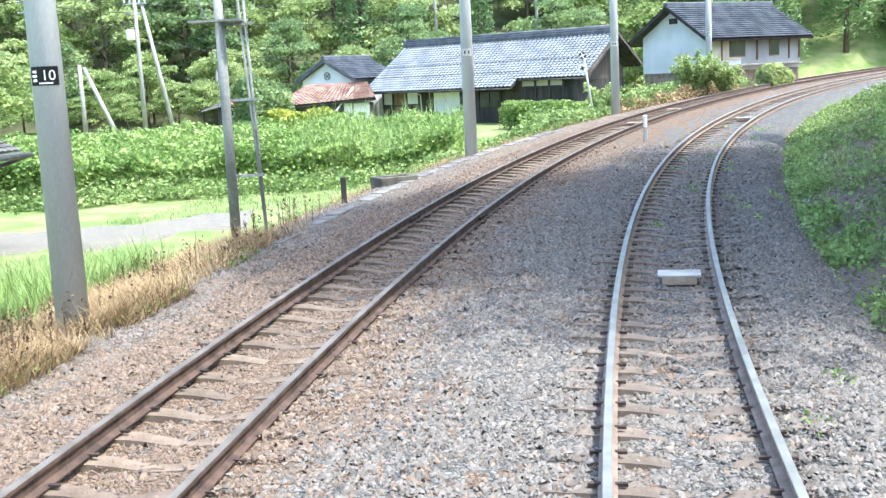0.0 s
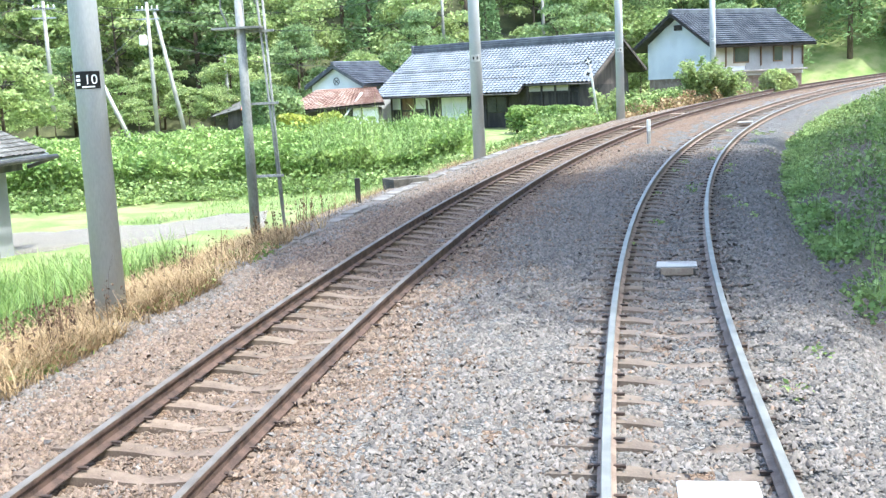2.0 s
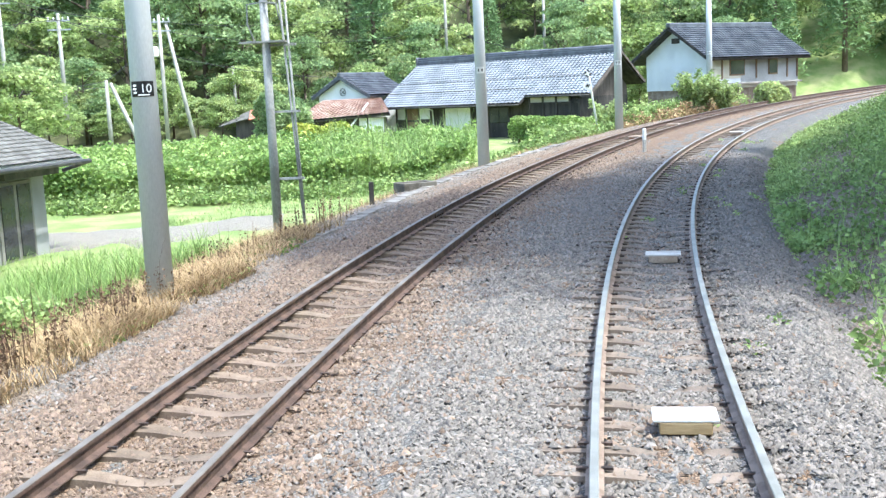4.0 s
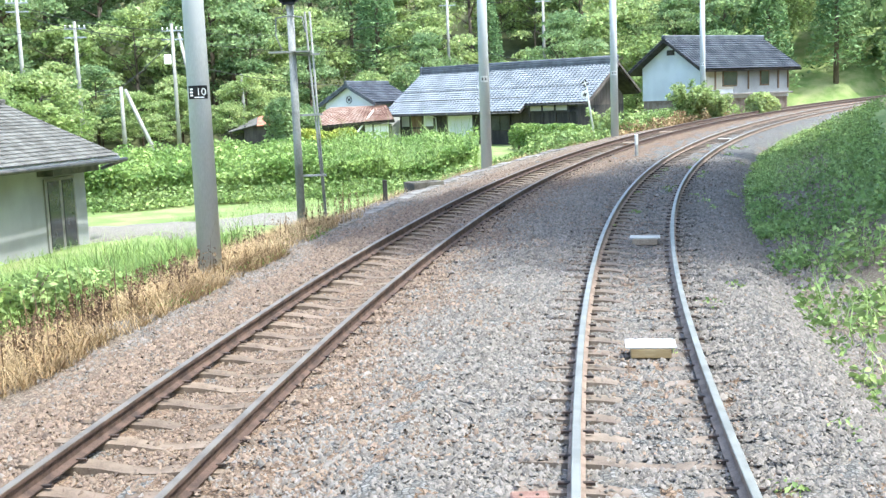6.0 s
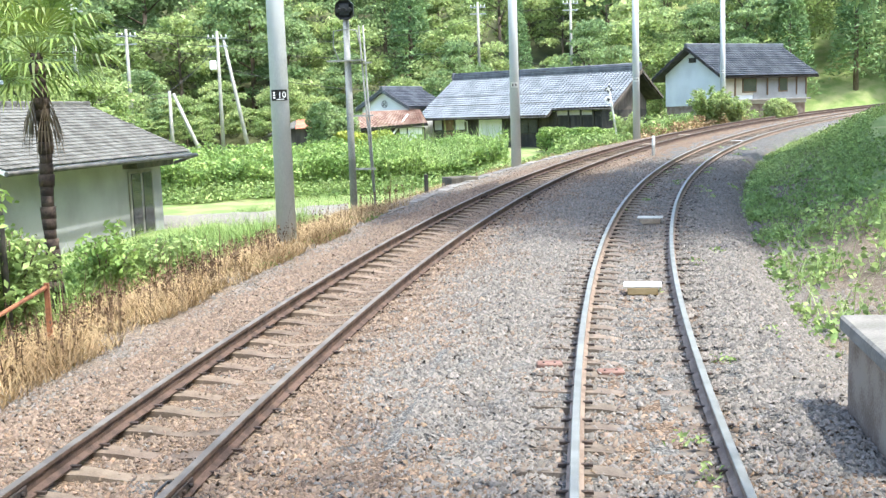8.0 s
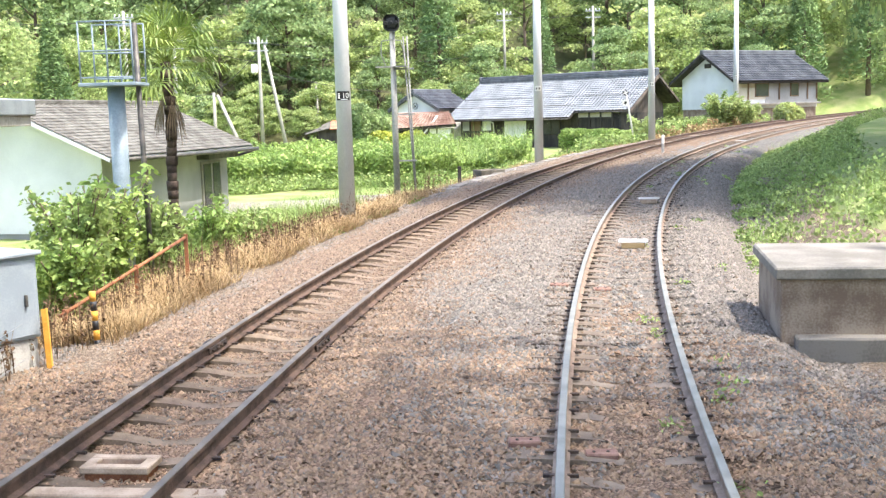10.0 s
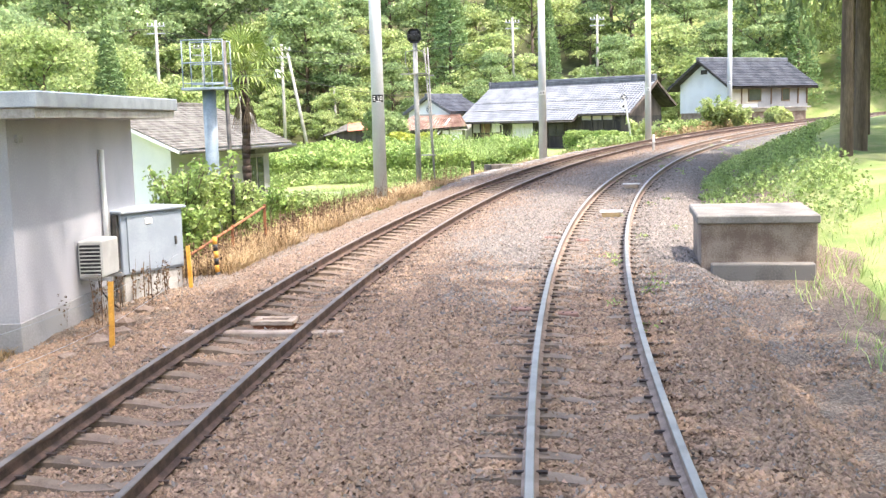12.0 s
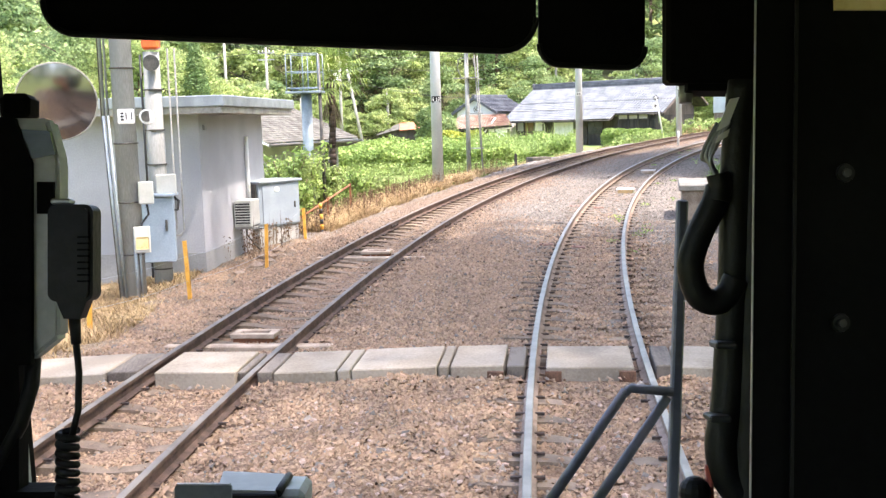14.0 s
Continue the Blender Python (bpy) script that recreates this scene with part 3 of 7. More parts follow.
def signal_mast(x, y):
    z = gz(x, y)
    ob = thing("signal_mast", pose(x, y, z, 0, 0, -12), "grey steel signal mast with a ladder and dark signal head", "signal")
    bm = bmesh.new()
    rod(bm, (0, 0, -0.4), (0, 0, 5.9), 0.105, 0.085, 14)
    part("mast", bm, "mast_grey", ob)
    for dx, tx in ((0.62, 0.33), (0.62, 0.45)):
        bm = bmesh.new()
        rod(bm, (dx, 0.1, -0.4), (tx, 0.1, 5.3), 0.026, 0.026, 8)
        part("ladder_rail", bm, "mast_grey", ob)
    for h in (1.35, 2.83, 4.28):
        bm = bmesh.new()
        box(bm, (0.28, 0.05, h), (0.75, 0.07, 0.05))
        part("bracket", bm, "mast_grey", ob)
    bm = bmesh.new()
    box(bm, (-0.05, 0.0, 4.35), (1.0, 0.4, 0.04))
    part("platform", bm, "mast_grey", ob)
    bm = bmesh.new()
    tube(bm, [(-0.22, -0.1, 4.37), (-0.36, -0.1, 4.75), (-0.34, -0.1, 5.16), (0.0, -0.1, 5.2), (0.3, -0.1, 5.16), (0.36, -0.1, 4.8)], 0.018, 6)
    part("guard_rail", bm, "mast_grey", ob)
    bm = bmesh.new()
    box(bm, (0.0, -0.12, 5.72), (0.50, 0.10, 0.52), bevel=0.12)
    head = part("signal_head", bm, "black_paint", ob)
    for dx in (-0.16, 0.0, 0.16):
        bm = bmesh.new()
        rod(bm, (dx, -0.17, 5.72), (dx, -0.28, 5.70), 0.06, 0.06, 12)
        part("lamp_hood", bm, "black_paint", head)
    return ob


signal_mast(1.69, 46.85)


def marker_post(x, y):
    s, lat = nearest(np.array([x]), np.array([y]))
    z = float(spot(s, lat, ballast_z(s, lat))[0][2])
    ob = thing("clearance_marker", pose(x, y, z), "white marker post with a dark foot standing in the ballast", "marker post")
    bm = bmesh.new()
    box(bm, (0, 0, 0.12), (0.10, 0.10, 0.54), bevel=0.01)
    part("foot", bm, "concrete", ob)
    bm = bmesh.new()
    box(bm, (0, 0, 0.56), (0.105, 0.105, 0.36), bevel=0.02)
    part("cap", bm, "white_paint", ob)


marker_post(12.97, 55.71)


# ---- houses ----
def tiled_slope(bm, a, b, c, d, wave=0.29, course=0.27, amp=0.055, step=0.085):
    """Wavy tile courses over the slope with eave a-b and ridge d-c."""
    a, b, c, d = map(Vector, (a, b, c, d))
    nrm = (b - a).cross(d - a).normalized()
    wide, rise = max((b - a).length, (c - d).length), (d - a).length
    nu, nv = max(5, 5 * round(wide / wave)), max(2, round(rise / course))
    rows = []
    for j in range(nv):
        for e in (0, 1):
            t = (j + e) / nv
            p, q = a.lerp(d, t), b.lerp(c, t)
            lift = step * (1 - e)
            rows.append([bm.verts.new(p.lerp(q, i / nu) + nrm * (lift + amp * abs(math.sin(math.pi * i / 5)) + 0.03)) for i in range(nu + 1)])
    for p, q in zip(rows[:-1], rows[1:]):
        for i in range(nu):
            f = bm.faces.new((p[i], p[i + 1], q[i + 1], q[i]))
            f.smooth = False


def main_house():
    A = Vector((10.60, 98.10, 0.0))
    ob = thing("farmhouse", Matrix.Translation((A.x, A.y, 0.25)) @ pose(0, 0, 0, 0, 0, -45.1), "old farmhouse with a blue-grey tiled roof and dark timber walls", "house")
    # length, ridge height, eave depth and height, where the eave steps up, and the stepped eave
    L, R, E, Z, STEP = 15.07, 4.93, 4.49, 2.15, 11.0
    E2, Z2 = E * 0.85, Z + (R - Z) * 0.15
    EB, ZB = E * 0.66, Z + (R - Z) * 0.34
    # body
    bm = bmesh.new()
    box(bm, (L / 2, -0.6, 1.1), (L - 0.9, 5.8, 2.6))
    part("wall", bm, "timber_dark", ob)
    for x in (0.55, L - 0.55):
        bm = bmesh.new()
        prism(bm, [(-2.3, 2.3), (3.6, 2.3), (0, R - 0.3), (-2.3, 2.95)], x - 0.08, x + 0.08)
        bmesh.ops.rotate(bm, cent=(0, 0, 0), matrix=Matrix.Rotation(radians(-90), 3, "Z"), verts=bm.verts)
        part("gable", bm, "timber_gable", ob, "dark brown boarded gable")
    # roof
    bm = bmesh.new()
    slab(bm, [(-0.35, -E, Z), (STEP, -E, Z), (STEP, 0, R), (-0.35, 0, R)], 0.12)
    slab(bm, [(STEP, -E2, Z2), (L + 0.35, -E2, Z2), (L + 0.35, 0, R), (STEP, 0, R)], 0.12)
    slab(bm, [(L + 0.35, EB, ZB), (-0.35, EB, ZB), (-0.35, 0, R), (L + 0.35, 0, R)], 0.12)
    roof = part("roof", bm, "timber_dark", ob)
    # both parts of the front slope share their courses and their waves
    for x0, x1, e, z in ((-0.4, STEP, E, Z), (STEP, L + 0.4, E2, Z2)):
        bm = bmesh.new()
        tiled_slope(bm, (x0, -e - 0.05, z - 0.02), (x1, -e - 0.05, z - 0.02), (x1, 0, R), (x0, 0, R), 0.285, 0.262, 0.085, 0.05)
        tagged(part("tile_covering", bm, "roof_tile_mass", roof, "blue-grey wavy glazed roof tiles"), kind="stuff")
    bm = bmesh.new()
    tiled_slope(bm, (L + 0.4, EB + 0.05, ZB - 0.02), (-0.4, EB + 0.05, ZB - 0.02), (-0.4, 0, R), (L + 0.4, 0, R), 0.54)
    tagged(part("tile_covering", bm, "roof_tile_mass", roof), kind="stuff")
    # stacked ridge: two courses of flat tiles and a round cap
    for z, w, h in ((R + 0.12, 0.42, 0.26), (R + 0.31, 0.30, 0.14)):
        bm = bmesh.new()
        box(bm, (L / 2, 0, z), (L + 0.5, w, h), bevel=0.03)
        part("ridge_course", bm, "roof_dark", roof, "dark stacked ridge tiles")
    bm = bmesh.new()
    rod(bm, (-0.3, 0, R + 0.42), (L + 0.3, 0, R + 0.42), 0.11, 0.11, 10)
    part("ridge_cap", bm, "roof_tile_dull", roof)
    for x in (-0.32, L + 0.32):
        bm = bmesh.new()
        box(bm, (x, 0, R + 0.25), (0.16, 0.55, 0.62), bevel=0.08)
        part("ridge_end", bm, "roof_dark", roof)
    for x in (-0.42, L + 0.42):
        for sgn in (-1, 1):
            bm = bmesh.new()
            e, z = (EB, ZB - 0.05) if sgn > 0 else (E2, Z2 - 0.04) if x > 1 else (E, Z - 0.05)
            slab(bm, [(x - 0.05, sgn * e, z), (x + 0.05, sgn * e, z), (x + 0.05, 0, R - 0.02), (x - 0.05, 0, R - 0.02)], 0.16)
            part("verge_board", bm, "timber_gable", roof)
    for x0, x1, e, z in ((-0.4, STEP, E, Z - 0.03), (STEP, L + 0.4, E2, Z2 - 0.03)):
        bm = bmesh.new()
        rod(bm, (x0, -e - 0.12, z), (x1, -e - 0.12, z - 0.04), 0.045, 0.045, 8)
        part("gutter", bm, "steel_dark", roof)
    for t in (0.27, 0.5):
        bm = bmesh.new()
        rod(bm, (-0.3, -E * (1 - t), Z + (R - Z) * t + 0.14), (L + 0.3 if t > 0.3 else STEP - 0.1, -E * (1 - t), Z + (R - Z) * t + 0.14), 0.03, 0.03, 6)
        part("snow_guard", bm, "steel_dark", roof)
    # front wall: posts, pale panels, sliding doors, windows
    y = -3.53
    panels = [(0.55, 1.25, 1.35, 2.2, "shutter_white"), (1.4, 2.35, 0.5, 2.15, "timber_brown"), (2.5, 3.35, 1.35, 2.2, "shutter_white"), (0.6, 1.3, 0.1, 1.2, "timber_dark"),
              (4.6, 5.5, 0.55, 2.0, "shutter_white"), (5.5, 6.6, 0.55, 2.0, "shutter_white"), (8.1, 8.8, 1.0, 1.95, "glass_dark"), (8.85, 9.5, 1.0, 1.95, "glass_dark")]
    for x0, x1, z0, z1, k in panels:
        bm = bmesh.new()
        box(bm, ((x0 + x1) / 2, y, (z0 + z1) / 2), (x1 - x0, 0.06, z1 - z0), bevel=0.01)
        part("window" if k == "glass_dark" else "wall_panel", bm, k, ob, {"shutter_white": "white plaster panel", "glass_dark": "dark glazed window", "timber_brown": "brown wooden door"}.get(k, ""))
    for x in (11.6, 12.55, 13.5):
        bm = bmesh.new()
        box(bm, (x, y, 2.35), (0.85, 0.05, 0.4))
        part("wall_panel", bm, "plaster_cream", ob, "cream plaster panel")
    for x in (0.5, 1.33, 2.43, 3.42, 4.5, 6.7, 8.0, 9.6, 11.1, 12.08, 13.02, 13.97, 14.6):
        bm = bmesh.new()
        box(bm, (x, y - 0.02, 1.2), (0.13, 0.12, 2.6), bevel=0.01)
        part("post", bm, "timber_dark", ob)
    bm = bmesh.new()
    box(bm, (2.0, y - 0.02, 1.25), (3.0, 0.1, 0.1))
    box(bm, (7.5, y - 0.02, 2.1), (14, 0.1, 0.12))
    part("beam", bm, "timber_dark", ob)
    bm = bmesh.new()
    tube(bm, [(3.75, -4.55, 2.1), (3.75, -3.8, 1.9), (3.75, -3.7, 0.1)], 0.04)
    part("downpipe", bm, "white_paint", ob)
    return ob


main_house()


def storehouse():
    """White plastered storehouse with a grey tiled gable roof; its ridge leads away from the gable that shows."""
    a, b = Vector((4.78, 97.2)), Vector((8.13, 101.1))
    ang = math.degrees(math.atan2(b.y - a.y, b.x - a.x)) - 90
    ob = thing("storehouse", Matrix.Translation((a.x, a.y, 0.2)) @ pose(0, 0, 0, 0, 0, ang), "small white plastered storehouse with a dark grey tiled gable roof", "storehouse")
    L, H, W, E = 5.0, 4.45, 2.15, 3.3
    bm = bmesh.new()
    prism(bm, [(-W, -0.3), (W, -0.3), (W, E), (0, H - 0.18), (-W, E)], 0.35, L - 0.3)
    part("wall", bm, "wall_white", ob)
    for sgn in (-1, 1):
        bm = bmesh.new()
        pts = [(sgn * (W + 0.4), 0, E - 0.22), (sgn * (W + 0.4), L, E - 0.22), (0, L, H), (0, 0, H)]
        slab(bm, pts if sgn > 0 else pts[::-1], 0.12)
        part("roof", bm, "roof_dark", ob)
        bm = bmesh.new()
        if sgn > 0:
            tiled_slope(bm, *pts)
        else:
            tiled_slope(bm, pts[1], pts[0], pts[3], pts[2])
        tagged(part("tile_covering", bm, "roof_tile_dull", ob), kind="stuff")
    bm = bmesh.new()
    box(bm, (0, L / 2, H + 0.12), (0.3, L + 0.1, 0.3), bevel=0.05)
    part("ridge", bm, "roof_dark", ob)
    bm = bmesh.new()
    for sgn in (-1, 1):
        slab(bm, [(sgn * (W + 0.42), -0.02, E - 0.2), (sgn * (W + 0.42), 0.06, E - 0.2), (0, 0.06, H + 0.05), (0, -0.02, H + 0.05)][:: sgn], 0.2)
    part("verge", bm, "roof_dark", ob)
    # plain round crest under the gable
    bm = bmesh.new()
    for k in range(24):
        t, u = 2 * math.pi * k / 24, 2 * math.pi * (k + 1) / 24
        rod(bm, (0.24 * math.cos(t), 0.33, 3.4 + 0.24 * math.sin(t)), (0.24 * math.cos(u), 0.33, 3.4 + 0.24 * math.sin(u)), 0.025, 0.025, 5)
    rod(bm, (-0.15, 0.33, 3.28), (0.15, 0.33, 3.52), 0.03, 0.03, 5)
    rod(bm, (0.15, 0.33, 3.28), (-0.15, 0.33, 3.52), 0.03, 0.03, 5)
    part("gable_ornament", bm, "timber_dark", ob)
    # lower lean-to with old red tiles in front
    ob2 = thing("lean_to", pose(3.07, 93.25, 0.2, 0, 0, 0), "lean-to with weathered red-brown roof tiles and dark walls", "lean-to")
    bm = bmesh.new()
    box(bm, (1.9, 1.9, 0.8), (5.4, 3.0, 1.7))
    part("wall", bm, "timber_dark", ob2)
    top = [(-1.9, 0.0, 1.55), (4.75, -0.15, 1.85), (4.45, 2.9, 2.87), (0.6, 2.2, 2.85)]
    bm = bmesh.new()
    slab(bm, top, 0.1)
    part("roof", bm, "timber_dark", ob2)
    bm = bmesh.new()
    tiled_slope(bm, *top)
    tagged(part("tile_covering", bm, "roof_red", ob2, "weathered red-brown tiles"), kind="stuff")
    for x in (3.0, 3.6, 4.1):
        bm = bmesh.new()
        box(bm, (x, 0.37, 1.15), (0.5, 0.06, 1.0))
        part("wall_panel", bm, "shutter_white", ob2, "white plaster panel")
    bm = bmesh.new()
    rod(bm, (1.6, -0.6, 0.5), (3.4, 0.9, 2.6), 0.06, 0.06, 8)
    part("prop_pole", bm, "shutter_white", ob2)


storehouse()


def white_house():
    """Two-storey house by the curve: white gable wall, cream front with windows under the eave."""
    a = Vector((26.2, 96.8))
    u = Vector((0.41, -0.91))
    ang = math.degrees(math.atan2(u.y, u.x))
    ob = thing("white_house", Matrix.Translation((a.x, a.y, 0.8)) @ pose(0, 0, 0, 0, 0, ang), "two-storey white walled house with a grey tiled roof", "house")
    W, L, E, H = 5.9, 8.5, 4.3, 6.1
    bm = bmesh.new()
    a_ = [(0, 1.9), (W, 1.9), (W, E), (W / 2, H - 0.2), (0, E)]
    prism(bm, a_, 0.0, L)
    part("wall", bm, "gable_white", ob)
    bm = bmesh.new()
    box(bm, (W / 2, L / 2, 0.9), (W - 0.1, L - 0.1, 2.2))
    part("base_wall", bm, "weathered_block", ob)
    for sgn, e in ((-1, -0.95), (1, W + 0.7)):
        bm = bmesh.new()
        zc = E - 0.45
        pts = [(e, -0.7, zc), (e, L + 0.6, zc), (W / 2, L + 0.6, H), (W / 2, -0.7, H)]
        slab(bm, pts if sgn > 0 else pts[::-1], 0.14)
        part("roof", bm, "timber_dark", ob)
        bm = bmesh.new()
        if sgn > 0:
            tiled_slope(bm, *pts)
        else:
            tiled_slope(bm, pts[1], pts[0], pts[3], pts[2])
        tagged(part("tile_covering", bm, "roof_tile_dull", ob), kind="stuff")
    bm = bmesh.new()
    box(bm, (W / 2, L / 2 - 0.05, H + 0.14), (0.34, L + 1.4, 0.32), bevel=0.05)
    part("ridge", bm, "roof_dark", ob)
    bm = bmesh.new()
    box(bm, (W + 0.02, 1.55, 3.3), (0.06, 2.9, 1.5))
    part("front_panel", bm, "plaster_cream", ob, "cream plastered front")
    # thin grey sheet over the white front stands in for eave shade
    bm = bmesh.new()
    box(bm, (W + 0.015, (L + 3.0) / 2, 3.2), (0.05, L - 3.0, 2.1))
    part("shaded_front", bm, "wall_drab", ob, "plastered front greyed by painted eave shade")
    bm = bmesh.new()
    box(bm, (W + 0.2, L / 2, 2.2), (0.5, L, 0.12), bevel=0.02)
    part("skirt_roof", bm, "timber_grey", ob)
    for y0, w in ((2.6, 1.4), (6.0, 0.9)):
        bm = bmesh.new()
        box(bm, (W + 0.07, y0, 3.25), (0.06, w, 1.05), bevel=0.01)
        win = part("window", bm, "timber_brown", ob)
        bm = bmesh.new()
        box(bm, (W + 0.105, y0, 3.25), (0.02, w - 0.16, 0.9))
        part("pane", bm, "glass_dark", win)
    for y0 in (0.1, 1.2, 4.4, 7.4, 8.4):
        bm = bmesh.new()
        box(bm, (W + 0.06, y0, 3.3), (0.1, 0.1, 1.6))
        part("post", bm, "timber_brown", ob)
    bm = bmesh.new()
    box(bm, (W / 2, -0.03, 5.2), (0.7, 0.08, 0.35))
    part("gable_vent", bm, "timber_dark", ob)


white_house()


def red_roof_shed():
    ob = thing("garden_shed", pose(-2.6, 108.5, 0.6, 0, 0, -8), "low dark shed with a faded red sheet roof", "shed")
    bm = bmesh.new()
    box(bm, (1.3, 1.5, 0.5), (3.6, 2.6, 1.6))
    part("wall", bm, "timber_dark", ob)
    bm = bmesh.new()
    slab(bm, [(0.6, -0.2, 1.3), (3.5, -0.2, 1.45), (3.2, 2.8, 2.15), (0.2, 2.8, 2.0)], 0.06)
    part("roof", bm, "roof_paint_red", ob)
    bm = bmesh.new()
    slab(bm, [(-1.8, 0.0, 0.85), (0.6, -0.2, 1.4), (0.2, 2.8, 2.0), (-1.8, 2.8, 1.2)], 0.06)
    part("side_roof", bm, "roof_slate", ob)


red_roof_shed()


def station_house():
    """Low white house with a grey slate roof, its eave along the track side."""
    a, b = Vector((-6.18, 41.7)), Vector((-3.27, 51.2))
    ang = math.degrees(math.atan2(b.y - a.y, b.x - a.x)) - 90
    ob = thing("low_house", Matrix.Translation((a.x, a.y, -0.45)) @ pose(0, 0, 0, 0, 0, ang), "low white house with a weathered grey slate roof", "house")
    L, W, E, H = (b - a).length, 7.0, 2.42, 4.0
    # same white plaster as the gable, greyed here for the eave's shade
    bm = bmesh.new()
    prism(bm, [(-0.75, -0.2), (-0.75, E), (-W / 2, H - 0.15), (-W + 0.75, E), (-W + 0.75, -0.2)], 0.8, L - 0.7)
    part("wall", bm, "wall_drab", ob, "white plastered side walls, greyed to carry the eave's shade")
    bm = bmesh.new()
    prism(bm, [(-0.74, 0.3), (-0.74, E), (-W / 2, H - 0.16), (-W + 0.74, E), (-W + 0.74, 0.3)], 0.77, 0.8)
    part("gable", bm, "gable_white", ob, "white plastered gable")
    for sgn in (-1, 1):
        x = 0.0 if sgn > 0 else -W
        pts = [(x, 0, E), (x, L, E), (-W / 2, L, H), (-W / 2, 0, H)]
        bm = bmesh.new()
        slab(bm, pts if sgn > 0 else pts[::-1], 0.1)
        r = part("roof", bm, "wall_white", ob)
        bm = bmesh.new()
        q = pts if sgn > 0 else [pts[1], pts[0], pts[3], pts[2]]
        tiled_slope(bm, *q, 0.24, 0.2, 0.03, 0.022)
        tagged(part("slate_covering", bm, "roof_slate", r, "weathered grey slates"), kind="stuff")
    bm = bmesh.new()
    box(bm, (-W / 2, L / 2, H + 0.06), (0.3, L + 0.1, 0.14), bevel=0.03)
    part("ridge", bm, "roof_slate", ob)
    bm = bmesh.new()
    rod(bm, (0.08, -0.1, E - 0.05), (0.08, L + 0.2, E - 0.09), 0.06, 0.06, 8)
    rod(bm, (0.08, L + 0.2, E - 0.09), (-0.7, L + 0.2, E - 0.32), 0.05, 0.05, 8)
    part("gutter", bm, "steel_dark", ob)
    # porch beam, door with dark frame
    bm = bmesh.new()
    box(bm, (-0.55, L - 1.9, E - 0.22), (0.5, 2.4, 0.22))
    part("door_head", bm, "steel_dark", ob)
    bm = bmesh.new()
    box(bm, (-0.73, L - 2.1, 1.0), (0.06, 1.5, 2.0))
    d = part("door", bm, "timber_grey", ob, "weathered grey framed glazed door")
    for y in (-0.36, 0.36):
        bm = bmesh.new()
        box(bm, (-0.69, L - 2.1 + y, 1.05), (0.03, 0.55, 1.75))
        part("pane", bm, "glass_dark", d)


station_house()


def equipment_hut():
    """Flat-roofed concrete hut beside the line."""
    a, b = Vector((-4.62, 20.22)), Vector((-4.14, 25.1))
    ang = math.degrees(math.atan2(b.y - a.y, b.x - a.x)) - 90
    ob = thing("equipment_hut", Matrix.Translation((a.x, a.y, -0.3)) @ pose(0, 0, 0, 0, 0, ang), "pale grey flat-roofed concrete equipment hut", "hut")
    L, W, H = 4.9, 6.5, 3.22
    bm = bmesh.new()
    box(bm, (-W / 2, L / 2, H / 2 + 0.3), (W, L, H - 0.6))
    part("wall", bm, "wall_grey", ob)
    bm = bmesh.new()
    box(bm, (-W / 2, L / 2, 0.2), (W + 0.03, L + 0.03, 0.9), bevel=0.006)
    part("plinth", bm, "wall_drab", ob, "darker plinth band")
    bm = bmesh.new()
    box(bm, (-W / 2 + 0.05, L / 2, H + 0.06), (W + 1.1, L + 1.1, 0.13), bevel=0.01)
    part("roof_slab", bm, "concrete_pale", ob, "projecting pale concrete roof slab")
    bm = bmesh.new()
    box(bm, (-W / 2 + 0.05, L / 2, H + 0.22), (W + 1.2, L + 1.2, 0.2), bevel=0.015)
    part("roof_edge", bm, "galvanised", ob, "grey-blue metal roof edging")
    bm = bmesh.new()
    rod(bm, (0.06, 3.2, 1.0), (0.06, 3.2, 2.75), 0.04, 0.04, 8)
    part("downpipe", bm, "wall_white", ob)
    bm = bmesh.new()
    box(bm, (0.02, 0.3, H - 0.25), (0.05, 0.16, 0.1))
    part("wall_vent", bm, "steel_grey", ob)
    return ob


equipment_hut()


# ---- trackside things by the hut ----
def equipment_cabinet():
    a, b = Vector((-4.09, 23.7)), Vector((-3.31, 24.74))
    ang = math.degrees(math.atan2(b.y - a.y, b.x - a.x))
    z = 0.0
    ob = thing("equipment_cabinet", pose(a.x, a.y, z, 0, 0, ang), "pale blue-grey metal equipment cabinet on a concrete plinth", "cabinet")
    w, d = (b - a).length, 0.75
    bm = bmesh.new()
    box(bm, (w / 2, d / 2, 0.12), (w - 0.05, d - 0.05, 0.62), bevel=0.02)
    part("plinth", bm, "concrete", ob)
    bm = bmesh.new()
    box(bm, (w / 2, d / 2, 0.93), (w, d, 0.98), bevel=0.012)
    part("body", bm, "cabinet_grey", ob)
    bm = bmesh.new()
    box(bm, (w / 2, d / 2 - 0.02, 1.445), (w + 0.08, d + 0.1, 0.05), bevel=0.012)
    part("lid", bm, "cabinet_grey", ob)
    bm = bmesh.new()
    box(bm, (w / 2 + 0.03, -0.012, 0.93), (w - 0.16, 0.022, 0.9), bevel=0.006)
    door = part("door", bm, "cabinet_grey", ob)
    bm = bmesh.new()
    box(bm, (w - 0.2, -0.04, 0.9), (0.035, 0.04, 0.14), bevel=0.008)
    part("handle", bm, "steel_dark", door)
    bm = bmesh.new()
    box(bm, (w * 0.42, -0.03, 1.27), (0.15, 0.014, 0.1), bevel=0.01)
    part("label_plate", bm, "white_paint", door)
    bm = bmesh.new()
    box(bm, (-0.02, 0.1, 0.98), (0.06, 0.1, 0.85))
    part("hinge_strip", bm, "steel_dark", ob)


